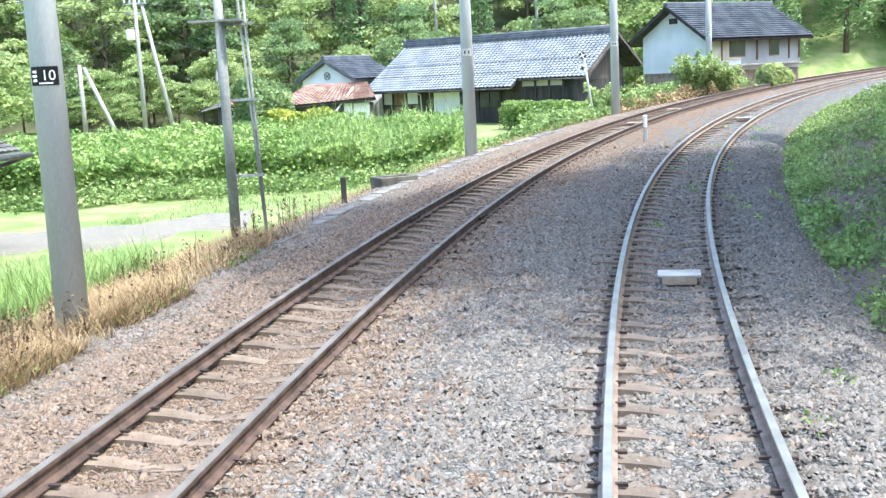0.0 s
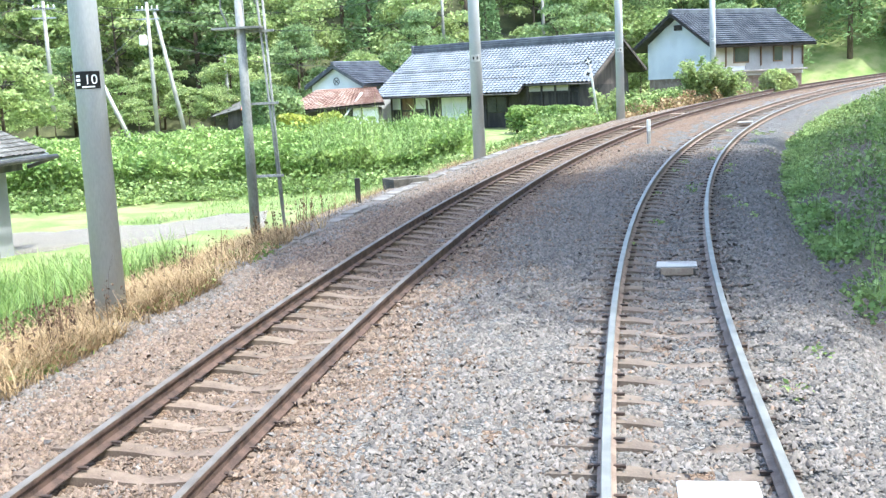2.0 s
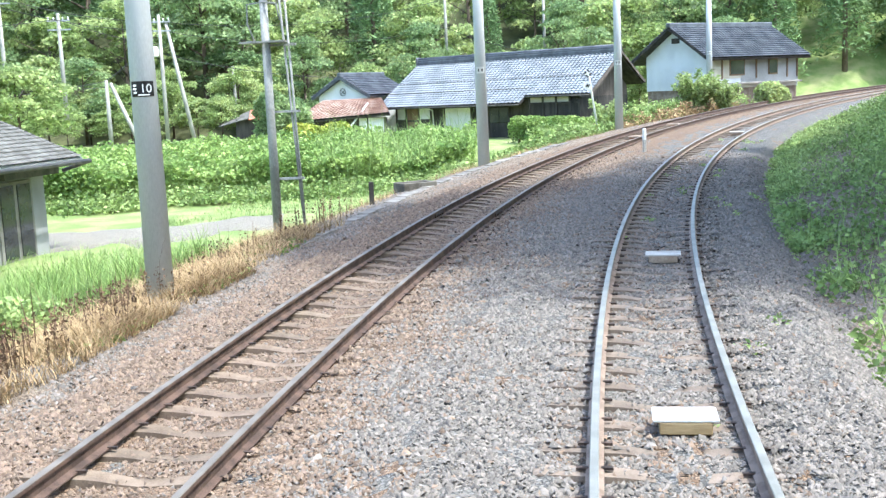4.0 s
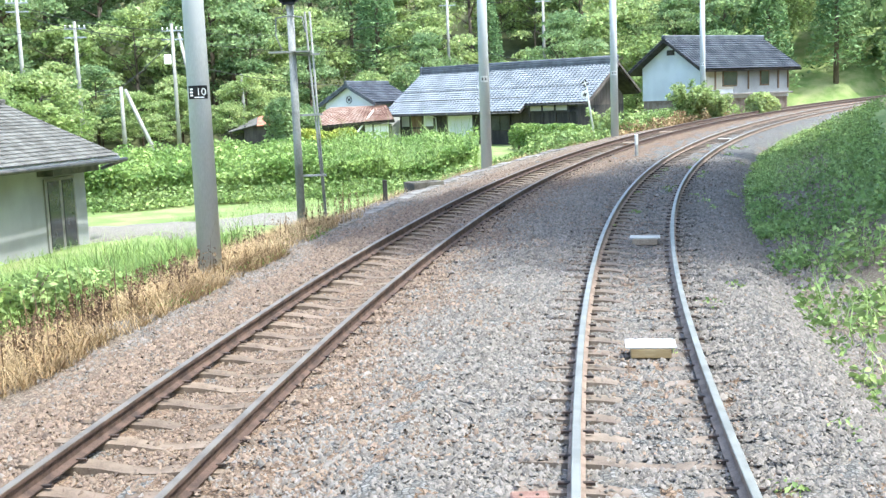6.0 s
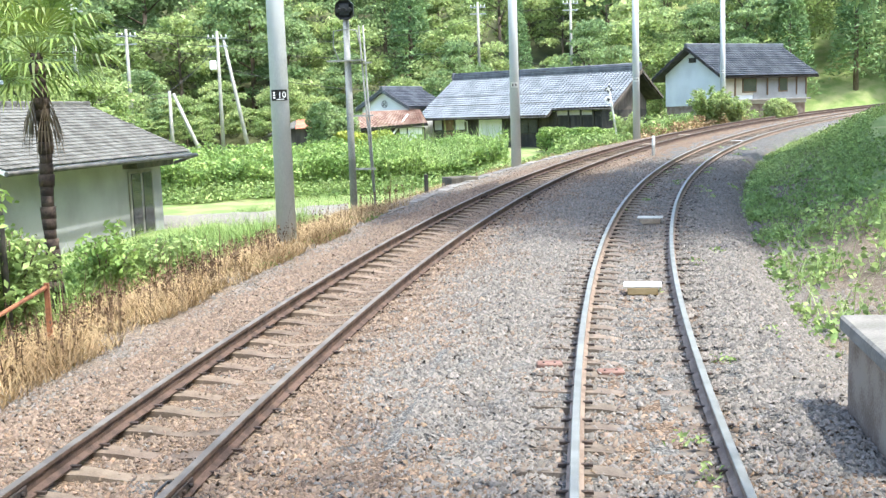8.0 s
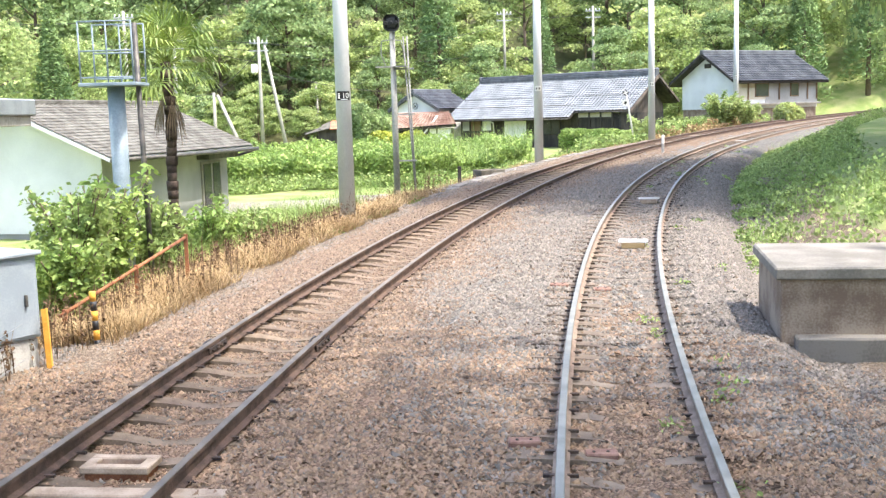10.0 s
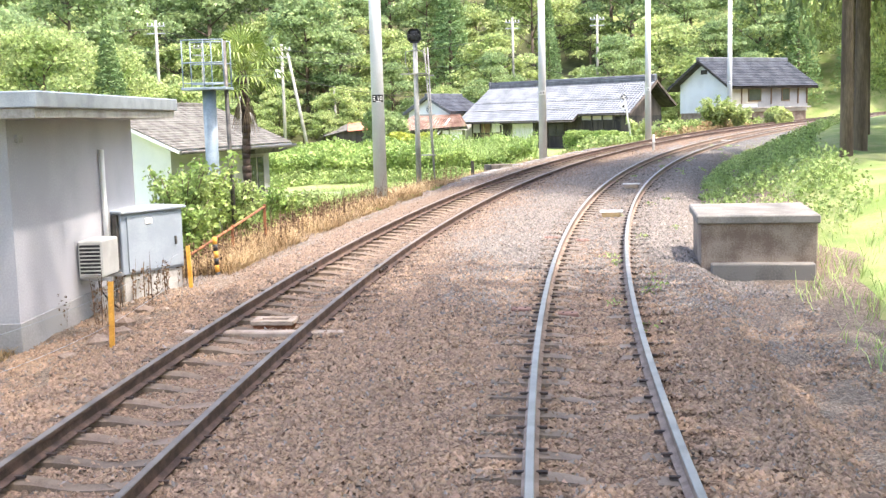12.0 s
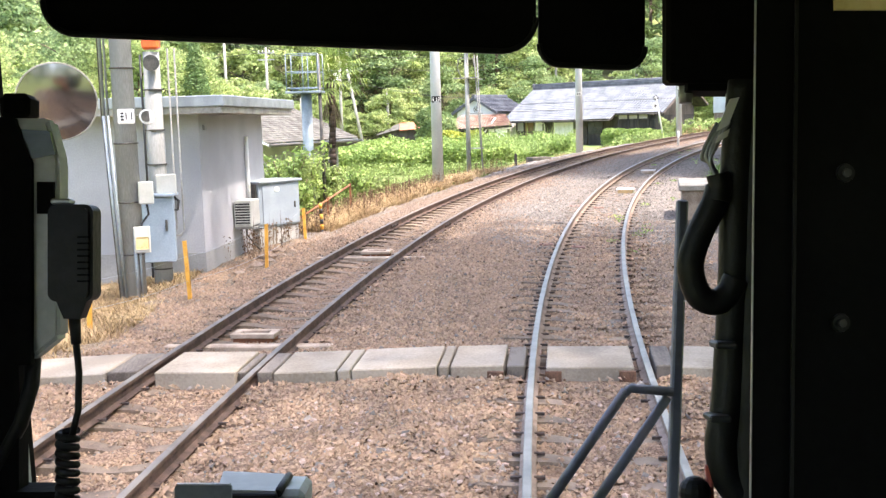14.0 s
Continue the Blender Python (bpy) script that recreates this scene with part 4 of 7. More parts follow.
def air_conditioner():
    ob = thing("outdoor_unit", pose(-4.36, 22.6, 0.62, 0, 0, -6), "white outdoor air-conditioner unit on a wall bracket of the hut", "air conditioner")
    w, d, h = 0.36, 0.7, 0.54
    bm = bmesh.new()
    box(bm, (w / 2, 0.0, h / 2), (w, d, h), bevel=0.02)
    part("casing", bm, "cream_paint", ob)
    bm = bmesh.new()
    box(bm, (w * 0.5, -d / 2 - 0.004, h / 2), (0.30, 0.012, 0.46))
    part("fan_opening", bm, "black_paint", ob)
    for i in range(9):
        bm = bmesh.new()
        box(bm, (w * 0.5, -d / 2 - 0.016, 0.055 + i * 0.055), (0.30, 0.012, 0.018))
        part("grille_bar", bm, "cream_paint", ob)
    for y in (-0.22, 0.22):
        bm = bmesh.new()
        box(bm, (0.15, y, -0.03), (0.6, 0.05, 0.05))
        box(bm, (-0.04, y, 0.1), (0.05, 0.05, 0.4))
        part("bracket", bm, "steel_grey", ob)
    bm = bmesh.new()
    tube(bm, [(w - 0.2, 0, 0.0), (w - 0.18, -0.04, -0.2), (w - 0.05, 0.0, -0.4), (w + 0.05, 0.15, -0.55)], 0.015)
    part("hose", bm, "black_paint", ob)


equipment_cabinet()
air_conditioner()


def box_on_pole(name, x, y, z, size, ang, parent, material="white_paint", label=""):
    bm = bmesh.new()
    box(bm, (0, 0, 0), size, bevel=0.015)
    bmesh.ops.transform(bm, matrix=pose(x, y, z, 0, 0, ang), verts=bm.verts)
    return part(name, bm, material, parent, label)


def crossing_poles():
    # thick concrete pole with pipes and a number plate
    x, y = -5.32, 17.75
    z = -0.1
    ob = thing("cable_pole", pose(x, y, z), "thick concrete pole with cables, boxes and a number plate", "pole", "concrete line poles")
    bm = bmesh.new()
    rod(bm, (0, 0, -0.5), (0, 0, 11), 0.19, 0.14, 20)
    part("shaft", bm, "pole_old", ob)
    for h in (0.75, 1.6, 2.55, 3.75):
        bm = bmesh.new()
        rod(bm, (0, 0, h - 0.012), (0, 0, h + 0.012), 0.196, 0.196, 20)
        part("band", bm, "steel_dark", ob)
    for dx, dy, r, k in ((-0.2, -0.13, 0.02, "steel_dark"), (-0.16, -0.17, 0.028, "galvanised"), (-0.08, -0.22, 0.02, "galvanised"), (0.1, -0.2, 0.03, "galvanised"), (0.16, -0.16, 0.02, "galvanised")):
        top = 1.0 if dx > 0 else 10
        bm = bmesh.new()
        rod(bm, (dx, dy, 0), (dx - (0.12 if dx < 0 else 0), dy, min(top, 3.0)), r, r, 8)
        if top > 3:
            rod(bm, (dx - 0.12, dy, 3.0), (dx - 0.12, dy, top), r, r, 8)
        part("conduit", bm, k, ob)
    pl = box_on_pole("number_plate", 0.07, -0.17, 2.98, (0.26, 0.02, 0.24), 12, ob, "white_paint", "white number plate")
    lettering("11", 0.17, pose(0.12, -0.184, 2.98, 0, 0, 12) @ FACE, "black_paint", pl)
    for dz in (0.05, 0.0, -0.05):
        bm = bmesh.new()
        box(bm, (0.015, -0.196, 2.98 + dz), (0.05, 0.006, 0.028))
        part("plate_mark", bm, "black_paint", pl)
    box_on_pole("switch_box", 0.3, -0.12, 1.75, (0.24, 0.16, 0.36), 15, ob, "cream_paint", "cream switch box")
    meter = box_on_pole("meter_box", 0.22, -0.22, 1.0, (0.26, 0.14, 0.42), 15, ob, "cream_paint", "cream meter box")
    box_on_pole("faded_label", 0.24, -0.293, 0.95, (0.2, 0.006, 0.2), 15, meter, "yellow", "faded yellow label")
    bm = bmesh.new()
    tube(bm, [(0.3, -0.12, 1.6), (0.32, -0.1, 1.4), (0.2, -0.1, 1.25), (0.22, -0.2, 1.15)], 0.02)
    part("hose", bm, "black_paint", ob)
    bm = bmesh.new()
    rod(bm, (0.38, -0.05, 2.95), (0.42, -0.25, 2.97), 0.11, 0.12, 16)
    horn = part("loudspeaker", bm, "white_paint", ob, "small white horn loudspeaker")
    bm = bmesh.new()
    rod(bm, (0.415, -0.245, 2.97), (0.425, -0.262, 2.972), 0.09, 0.09, 16)
    part("mouth", bm, "steel_dark", horn)
    # second pole with a warning lamp
    ob = thing("warning_light_pole", pose(-5.2, 19.3, -0.25), "concrete pole with a red warning lamp and blue-grey relay case", "pole", "concrete line poles")
    bm = bmesh.new()
    rod(bm, (0, 0, -0.4), (0, 0, 4.25), 0.165, 0.14, 18)
    part("shaft", bm, "pole_old", ob)
    for h in (0.45, 0.8, 1.3, 2.3, 2.9, 3.6):
        bm = bmesh.new()
        rod(bm, (0, 0, h - 0.012), (0, 0, h + 0.012), 0.17, 0.17, 18)
        part("band", bm, "steel_dark", ob)
    bm = bmesh.new()
    box(bm, (0.02, -0.05, 4.42), (0.3, 0.22, 0.26), bevel=0.04)
    part("warning_lamp", bm, "red_lamp", ob, "orange-red warning lamp")
    bm = bmesh.new()
    rod(bm, (0.06, -0.16, 4.05), (0.06, -0.3, 4.05), 0.12, 0.14, 14)
    part("bell", bm, "steel_dark", ob)
    box_on_pole("terminal_box", 0.18, -0.2, 1.95, (0.34, 0.18, 0.36), 10, ob, "cream_paint", "cream terminal box")
    relay = box_on_pole("relay_case", 0.03, -0.25, 1.18, (0.54, 0.42, 1.14), 10, ob, "relay_blue", "blue-grey relay case")
    bm = bmesh.new()
    box(bm, (0.03, -0.25, 1.775), (0.62, 0.5, 0.05), bevel=0.01)
    part("case_lid", bm, "relay_blue", relay)
    bm = bmesh.new()
    box(bm, (0.2, -0.44, 1.25), (0.03, 0.06, 0.2))
    part("case_handle", bm, "steel_dark", relay)
    bm = bmesh.new()
    tube(bm, [(0.25, -0.12, 1.75), (0.36, -0.1, 1.65), (0.34, -0.15, 1.5), (0.22, -0.2, 1.5)], 0.025)
    part("hose", bm, "black_paint", ob)
    for dx in (0.3, 0.42):
        bm = bmesh.new()
        tube(bm, [(dx, -0.08, 4.3), (dx, -0.08, 1.25 - dx * 0.3), (dx - 0.06, -0.08, 1.17 - dx * 0.3), (0.1, -0.1, 1.15 - dx * 0.3)], 0.018)
        part("conduit", bm, "mast_grey", ob)
    bm = bmesh.new()
    rod(bm, (-0.17, -0.1, 0.3), (-0.17, -0.1, 4.2), 0.02, 0.02, 8)
    part("cable", bm, "black_paint", ob)


M["relay_blue"] = mat("relay_blue", (0.27, 0.34, 0.41), (0.34, 0.42, 0.50), 0.5, 1.5, 40, 0.05)
crossing_poles()


def rubble():
    """Broken lumps of concrete lying at the foot of the hut."""
    rnd = random.Random(3)
    for x, y, k in ((-3.75, 20.5, 0.2), (-3.55, 21.1, 0.16), (-3.7, 21.6, 0.24), (-3.4, 21.9, 0.13), (-3.95, 19.8, 0.15), (-3.6, 22.6, 0.18), (-3.3, 22.7, 0.11)):
        ob = thing("concrete_lump", pose(x, y, gz(x, y) + 0.05, 0, 0, rnd.uniform(0, 180)), "broken dark lump of concrete lying beside the hut", "rubble", "lumps of rubble")
        bm = bmesh.new()
        bmesh.ops.create_icosphere(bm, subdivisions=1, radius=k)
        for v in bm.verts:
            v.co = Vector((v.co.x * rnd.uniform(0.7, 1.3), v.co.y * rnd.uniform(0.5, 0.9), v.co.z * rnd.uniform(0.4, 0.7)))
        part("lump", bm, "weathered_block", ob)


rubble()


def convex_mirror():
    x, y, z = -5.50, 15.0, 3.07
    g = gz(x, y)
    ob = thing("convex_mirror", pose(x, y, 0, 0, 0, 12), "round convex mirror on an orange post by the foot crossing", "mirror")
    bm = bmesh.new()
    rod(bm, (-0.02, 0.14, g - 0.2), (-0.02, 0.14, z + 0.1), 0.045, 0.045, 10)
    part("post", bm, "orange", ob)
    r = 0.53

    def tip(b):
        bmesh.ops.rotate(b, cent=(0, 0, z), matrix=Matrix.Rotation(radians(11), 3, "X"), verts=b.verts)

    bm = bmesh.new()
    rings = [[bm.verts.new((r * f * math.cos(t), -0.072 * (1 - f * f), z + r * f * math.sin(t))) for t in [2 * math.pi * k / 32 for k in range(32)]] for f in (0.25, 0.5, 0.75, 1.0)]
    mid = bm.verts.new((0, -0.072, z))
    for k in range(32):
        j = (k + 1) % 32
        bm.faces.new((mid, rings[0][k], rings[0][j])).smooth = True
        for p, q in zip(rings[:-1], rings[1:]):
            bm.faces.new((p[k], q[k], q[j], p[j])).smooth = True
    tip(bm)
    part("mirror_glass", bm, "mirror", ob, "silvered convex glass")
    bm = bmesh.new()
    tube(bm, [(r * math.cos(t), 0.0, z + r * math.sin(t)) for t in [2 * math.pi * k / 48 for k in range(49)]], 0.011, 8)
    tip(bm)
    part("rim", bm, "concrete_pale", ob)
    bm = bmesh.new()
    rod(bm, (0, 0.02, z), (0, 0.06, z), r, r * 0.9, 32)
    tip(bm)
    part("back", bm, "orange", ob)


M["mirror"] = mat("mirror", (0.24, 0.24, 0.245), (0.28, 0.28, 0.285), 0.14, 1, 5, 0, metal=1.0)
convex_mirror()


def equipment_tower():
    """Thick blue-grey pipe carrying a small railed platform."""
    x, y = -3.7, 31.4
    z = gz(x, y)
    ob = thing("platform_mast", pose(x, y, z, 0, 0, -6), "blue-grey steel pipe mast with a small railed platform", "mast")
    h = 3.56 - z
    bm = bmesh.new()
    rod(bm, (0, 0, -0.3), (0, 0, h), 0.15, 0.15, 18)
    part("mast", bm, "mast_blue", ob)
    bm = bmesh.new()
    rod(bm, (0.42, 0.1, -0.3), (0.36, 0.1, h + 1.1), 0.05, 0.05, 10)
    part("side_pipe", bm, "steel_dark", ob)
    bm = bmesh.new()
    box(bm, (-0.02, 0, h + 0.03), (1.0, 0.8, 0.06), bevel=0.008)
    part("platform", bm, "mast_blue", ob)
    for px in (-0.48, 0.0, 0.44):
        for py in (-0.36, 0.36):
            bm = bmesh.new()
            rod(bm, (px, py, h), (px, py, h + 1.1), 0.015, 0.015, 6)
            part("rail_post", bm, "mast_blue", ob)
    for py in (-0.36, 0.36):
        for zz in (0.15, 0.6, 1.1):
            bm = bmesh.new()
            rod(bm, (-0.48, py, h + zz), (0.44, py, h + zz), 0.014, 0.014, 6)
            part("hand_rail", bm, "mast_blue", ob)
    return ob


equipment_tower()


# ---- crossing and things in the track ----
def foot_crossing():
    ob = thing("foot_crossing", Matrix(), "foot crossing of worn concrete slabs and dark timbers over both tracks", "crossing", kind="structure")
    s0, s1 = 10.45, 11.35
    c = float(left_of(11))
    G = GAUGE / 2
    slabs = [(-7.4, -6.2, -0.25, -0.14, 0), (-6.17, c - G - 0.42, -0.13, -0.06, 0), (c - G - 0.40, c - G - 0.08, -0.06, -0.05, 1), (c - G + 0.12, c + G - 0.16, -0.05, -0.05, 0), (c + G - 0.14, c + G - 0.06, -0.06, -0.06, 1),
             (c + G + 0.06, c + G + 0.22, -0.06, -0.06, 1), (c + G + 0.24, -2.55, -0.06, -0.04, 0), (-2.53, -2.40, -0.04, -0.03, 0), (-2.38, -1.52, -0.03, 0.0, 0), (-1.50, -1.40, 0.0, 0.0, 0), (-1.38, -0.85, 0.0, 0.01, 0),
             (-0.82, -0.64, -0.005, -0.005, 1), (-0.43, 0.43, -0.01, -0.01, 0), (0.64, 0.82, -0.005, -0.005, 1), (0.85, 1.5, -0.01, -0.03, 0), (1.53, 2.3, -0.03, -0.1, 0)]
    for a, b, za, zb, k in slabs:
        bm = bmesh.new()
        m = on_line((s0 + s1) / 2, 0)
        d = (s1 - s0) / 2 + (0.0 if k == 0 else -0.04)
        pts = [m @ Vector(p) for p in ((a, -d, za), (b, -d, zb), (b, d, zb), (a, d, za))]
        slab(bm, pts, 0.2)
        bmesh.ops.bevel(bm, geom=[e for e in bm.edges], offset=0.012, segments=1, affect="EDGES")
        part("timber" if k else "concrete_slab", bm, "timber_walk" if k else "concrete_walk", ob)
    for x in (-0.93, -0.36, 0.36):
        bm = bmesh.new()
        m = on_line(s0 - 0.03, 0)
        box(bm, m @ Vector((x, 0, -0.12)), (0.16, 0.05, 0.15), m.to_3x3().normalized())
        part("end_plate", bm, "rust_dark", ob)


M["rust_dark"] = mat("rust_dark", (0.08, 0.04, 0.025), (0.17, 0.09, 0.055), 0.85, 8, 60, 0.3)
M["timber_walk"] = mat("timber_walk", (0.085, 0.07, 0.058), (0.17, 0.145, 0.12), 0.9, 4, 60, 0.4, stretch=(1, 0.2, 1))
M["concrete_walk"] = mat("concrete_walk", (0.22, 0.182, 0.138), (0.31, 0.268, 0.212), 0.92, 1.6, 35, 0.35, rand=0.1)
foot_crossing()


M["coil_wood"] = mat("coil_wood", (0.33, 0.235, 0.115), (0.45, 0.335, 0.18), 0.85, 6, 60, 0.2, stretch=(0.2, 1, 1))
M["sleeper_pale"] = mat("sleeper_pale", (0.27, 0.205, 0.15), (0.40, 0.32, 0.245), 0.9, 5, 60, 0.3)


def ground_coil(s, lat, kind, dz=0.0):
    m = on_line(s, lat, dz)
    if kind != "wood":
        clean = kind == "white"
        ob = thing("ground_coil", m, "white-topped signalling coil on a yellow base between the rails" if clean else "signalling coil, greyed by dirt and painted shade, on a wooden base between the rails", "track device", "track devices")
        bm = bmesh.new()
        box(bm, (0, 0, -0.125), (0.40, 0.28, 0.10), bevel=0.01)
        part("base", bm, "coil_wood" if clean else "sleeper_pale", ob, "yellowish wooden base" if clean else "")
        bm = bmesh.new()
        box(bm, (0, 0.02, -0.062), (0.50, 0.32, 0.026), bevel=0.008)
        # the grey cover colour holds both dirt and the shade it lies in
        part("cover", bm, "shutter_white" if clean else "concrete", ob, "white cover plate" if clean else "")
    else:
        ob = thing("track_coil", m, "pale wooden-framed signalling coil lying between the rails", "track device", "track devices")
        for y in (-0.11, 0.11):
            bm = bmesh.new()
            box(bm, (0, y, -0.03), (0.56, 0.09, 0.06), bevel=0.01)
            part("bar", bm, "sleeper_pale", ob)
        for x in (-0.23, 0.23):
            bm = bmesh.new()
            box(bm, (x, 0, -0.03), (0.10, 0.16, 0.058), bevel=0.01)
            part("end", bm, "sleeper_pale", ob)
        bm = bmesh.new()
        box(bm, (0, 0, -0.10), (0.5, 0.24, 0.08))
        part("base", bm, "rust", ob)
    return ob


ground_coil(30.9, 0.12, "white")
ground_coil(38.2, 0.12, "dull")
ground_coil(64.0, 0.11, "dull")
ground_coil(19.6, -4.0, "wood", -0.145)
ground_coil(12.75, -4.06, "wood", -0.145)
ground_coil(64.5, -3.75, "wood", -0.145)
ground_coil(71.5, -4.0, "wood", -0.145)
for s, lat in ((19.1, -4.0), (12.25, -4.0)):
    m = on_line(s, lat, LEFT_DROP - 0.125)
    ob = thing("timber_sleeper", m, "pale wooden sleeper lying among the concrete ones", "sleeper", "pale sleepers")
    bm = bmesh.new()
    box(bm, (0, 0, -0.08), (2.05, 0.17, 0.12), bevel=0.012)
    part("beam", bm, "sleeper_pale", ob)


def brick_block(s, lat):
    """A dull red block lying nearly flush in the ballast beside a rail."""
    z = float(ballast_z(np.array([s]), np.array([lat]))[0]) + 0.02
    ob = thing("marker_block", on_line(s, lat, z) @ pose(0, 0, 0, 2, 1, 8), "dull red block lying in the ballast beside a rail", "block", "red blocks")
    bm = bmesh.new()
    box(bm, (0, 0, -0.02), (0.26, 0.13, 0.09), bevel=0.012)
    part("block", bm, "brick_dull", ob)
    for x in (-0.06, 0.05):
        bm = bmesh.new()
        rod(bm, (x, -0.01, 0.02), (x, -0.01, 0.032), 0.014, 0.012, 8)
        part("stud", bm, "iron", ob)


M["brick_dull"] = mat("brick_dull", (0.165, 0.09, 0.07), (0.24, 0.145, 0.115), 0.9, 8, 60, 0.3)
for bx, by in ((3.29, 26.9), (3.83, 26.55), (1.75, 20.12), (2.3, 19.8)):
    bs, bl = nearest(np.array([bx]), np.array([by]))
    brick_block(float(bs[0]), float(bl[0]))


def rail_joint(s, lat, dz):
    ob = thing("rail_joint", on_line(s, lat, dz), "bolted fishplate joint of a rail", "rail joint", "rail joints")
    for side in (-1, 1):
        bm = bmesh.new()
        box(bm, (side * 0.032, 0, -0.085), (0.02, 0.56, 0.075), bevel=0.008)
        pl = part("fishplate", bm, "iron", ob)
        for k in range(4):
            bm = bmesh.new()
            rod(bm, (side * 0.04, -0.2 + k * 0.13, -0.085), (side * 0.07, -0.2 + k * 0.13, -0.085), 0.018, 0.018, 6)
            part("bolt", bm, "iron", pl)
    bm = bmesh.new()
    tube(bm, [(-0.05, -0.3, -0.1), (-0.09, -0.1, -0.03), (-0.09, 0.1, -0.03), (-0.05, 0.3, -0.1)], 0.012)
    part("bond_cable", bm, "black_paint", ob)


for s in (23.2, 43.2):
    c = float(left_of(s))
    rail_joint(s, c - GAUGE / 2, LEFT_DROP + CANT / 2)
    rail_joint(s + 0.3, c + GAUGE / 2, LEFT_DROP - CANT / 2)


def cable_trough():
    ob = thing("cable_trough", Matrix(), "line of grey concrete cable trough lids along the ballast edge", "cable trough", kind="structure")
    bm = bmesh.new()
    box(bm, (0, 0, 0), (0.30, 0.98, 0.12), bevel=0.012)
    me = bpy.data.meshes.new("lid")
    bm.to_mesh(me)
    bm.free()
    me.materials.append(M["trough_concrete"])
    for i, s in enumerate(np.arange(42, 66, 1.0)):
        o = new("trough_lid", me)
        o.parent = ob
        o.matrix_world = on_line(s, -6.7 - 0.2 * smooth(44, 52, s), -0.46) @ pose(0, 0, 0.02 * math.sin(i * 2.1), 0, 2 * math.sin(i * 1.3), 0.8 * math.sin(i * 3.3))


M["trough_concrete"] = mat("trough_concrete", (0.13, 0.12, 0.105), (0.20, 0.185, 0.165), 0.92, 2, 35, 0.35, rand=0.2)
cable_trough()


def drain_block():
    ob = thing("drain_box", pose(5.32, 52.2, 0.6, 0, 0, 20), "dark weathered concrete drain box at the edge of the field", "drain box")
    bm = bmesh.new()
    for y in (-0.3, 0.3):
        box(bm, (0, y, 0.0), (1.0, 0.12, 0.42), bevel=0.015)
    for x in (-0.44, 0.44):
        box(bm, (x, 0, 0.0), (0.12, 0.5, 0.42), bevel=0.015)
    box(bm, (0, 0, -0.17), (0.9, 0.6, 0.08))
    part("box", bm, "concrete_dark", ob)
    ob = thing("low_post", pose(3.95, 49.3, 0.45), "short dark wooden post by the path", "post")
    bm = bmesh.new()
    box(bm, (0, 0, 0.25), (0.12, 0.12, 0.8), bevel=0.01)
    part("post", bm, "timber_dark", ob)


M["concrete_dark"] = mat("concrete_dark", (0.075, 0.068, 0.055), (0.16, 0.145, 0.12), 0.95, 3, 40, 0.4)
drain_block()


def platform_end():
    ob = thing("platform_end", on_line(24.0, 1.74, -0.36), "old concrete platform end with a brown stained face", "platform")
    bm = bmesh.new()
    box(bm, (0.9, 0.9, 0.1), (1.8, 1.8, 1.5), bevel=0.02)
    part("block", bm, "weathered_block", ob)
    bm = bmesh.new()
    box(bm, (0.88, 0.88, 0.9), (1.9, 1.9, 0.14), bevel=0.02)
    part("coping", bm, "trough_concrete", ob, "grey concrete coping")
    bm = bmesh.new()
    box(bm, (0.95, -0.05, -0.04), (1.6, 0.3, 0.5), bevel=0.02)
    part("footing", bm, "trough_concrete", ob)


platform_end()


def path_slab():
    """A trodden gravel path laid over the uneven ground."""
    xs, vs = np.arange(-16, 1.8, 0.4), np.linspace(0, 1, 12)
    X, V = np.meshgrid(xs, vs, indexing="ij")
    lo = 50.6 + 0.65 * np.clip(X + 2, 0, None) + 0.25 * np.sin(X * 1.7) + 0.15 * np.sin(X * 4.3)
    hi = 54.9 + 0.30 * np.clip(X + 3, 0, None) + 0.25 * np.sin(X * 2.1 + 1) + 0.15 * np.sin(X * 5.1)
    Y = lo + (hi - lo) * V
    Z = ground_z(X.ravel(), Y.ravel()).reshape(X.shape) + 0.07 + 0.01 * rng.normal(size=X.shape)
    Z[:, 0] -= 0.3
    Z[:, -1] -= 0.3
    n, m = X.shape
    idx = np.arange(n * m).reshape(n, m)
    f = np.stack([idx[:-1, :-1], idx[1:, :-1], idx[1:, 1:], idx[:-1, 1:]], -1).reshape(-1, 4)
    ob = mass("path", np.stack([X, Y, Z], -1).reshape(-1, 3), f, "path_gravel", smooth=True)
    tagged(ob, "pale gravel path between the grass and the bank", "path", kind="structure")


M["path_gravel"] = gravel("path_gravel", (0.225, 0.203, 0.165), (0.27, 0.246, 0.205), (0.31, 0.286, 0.243), 0.02)
path_slab()


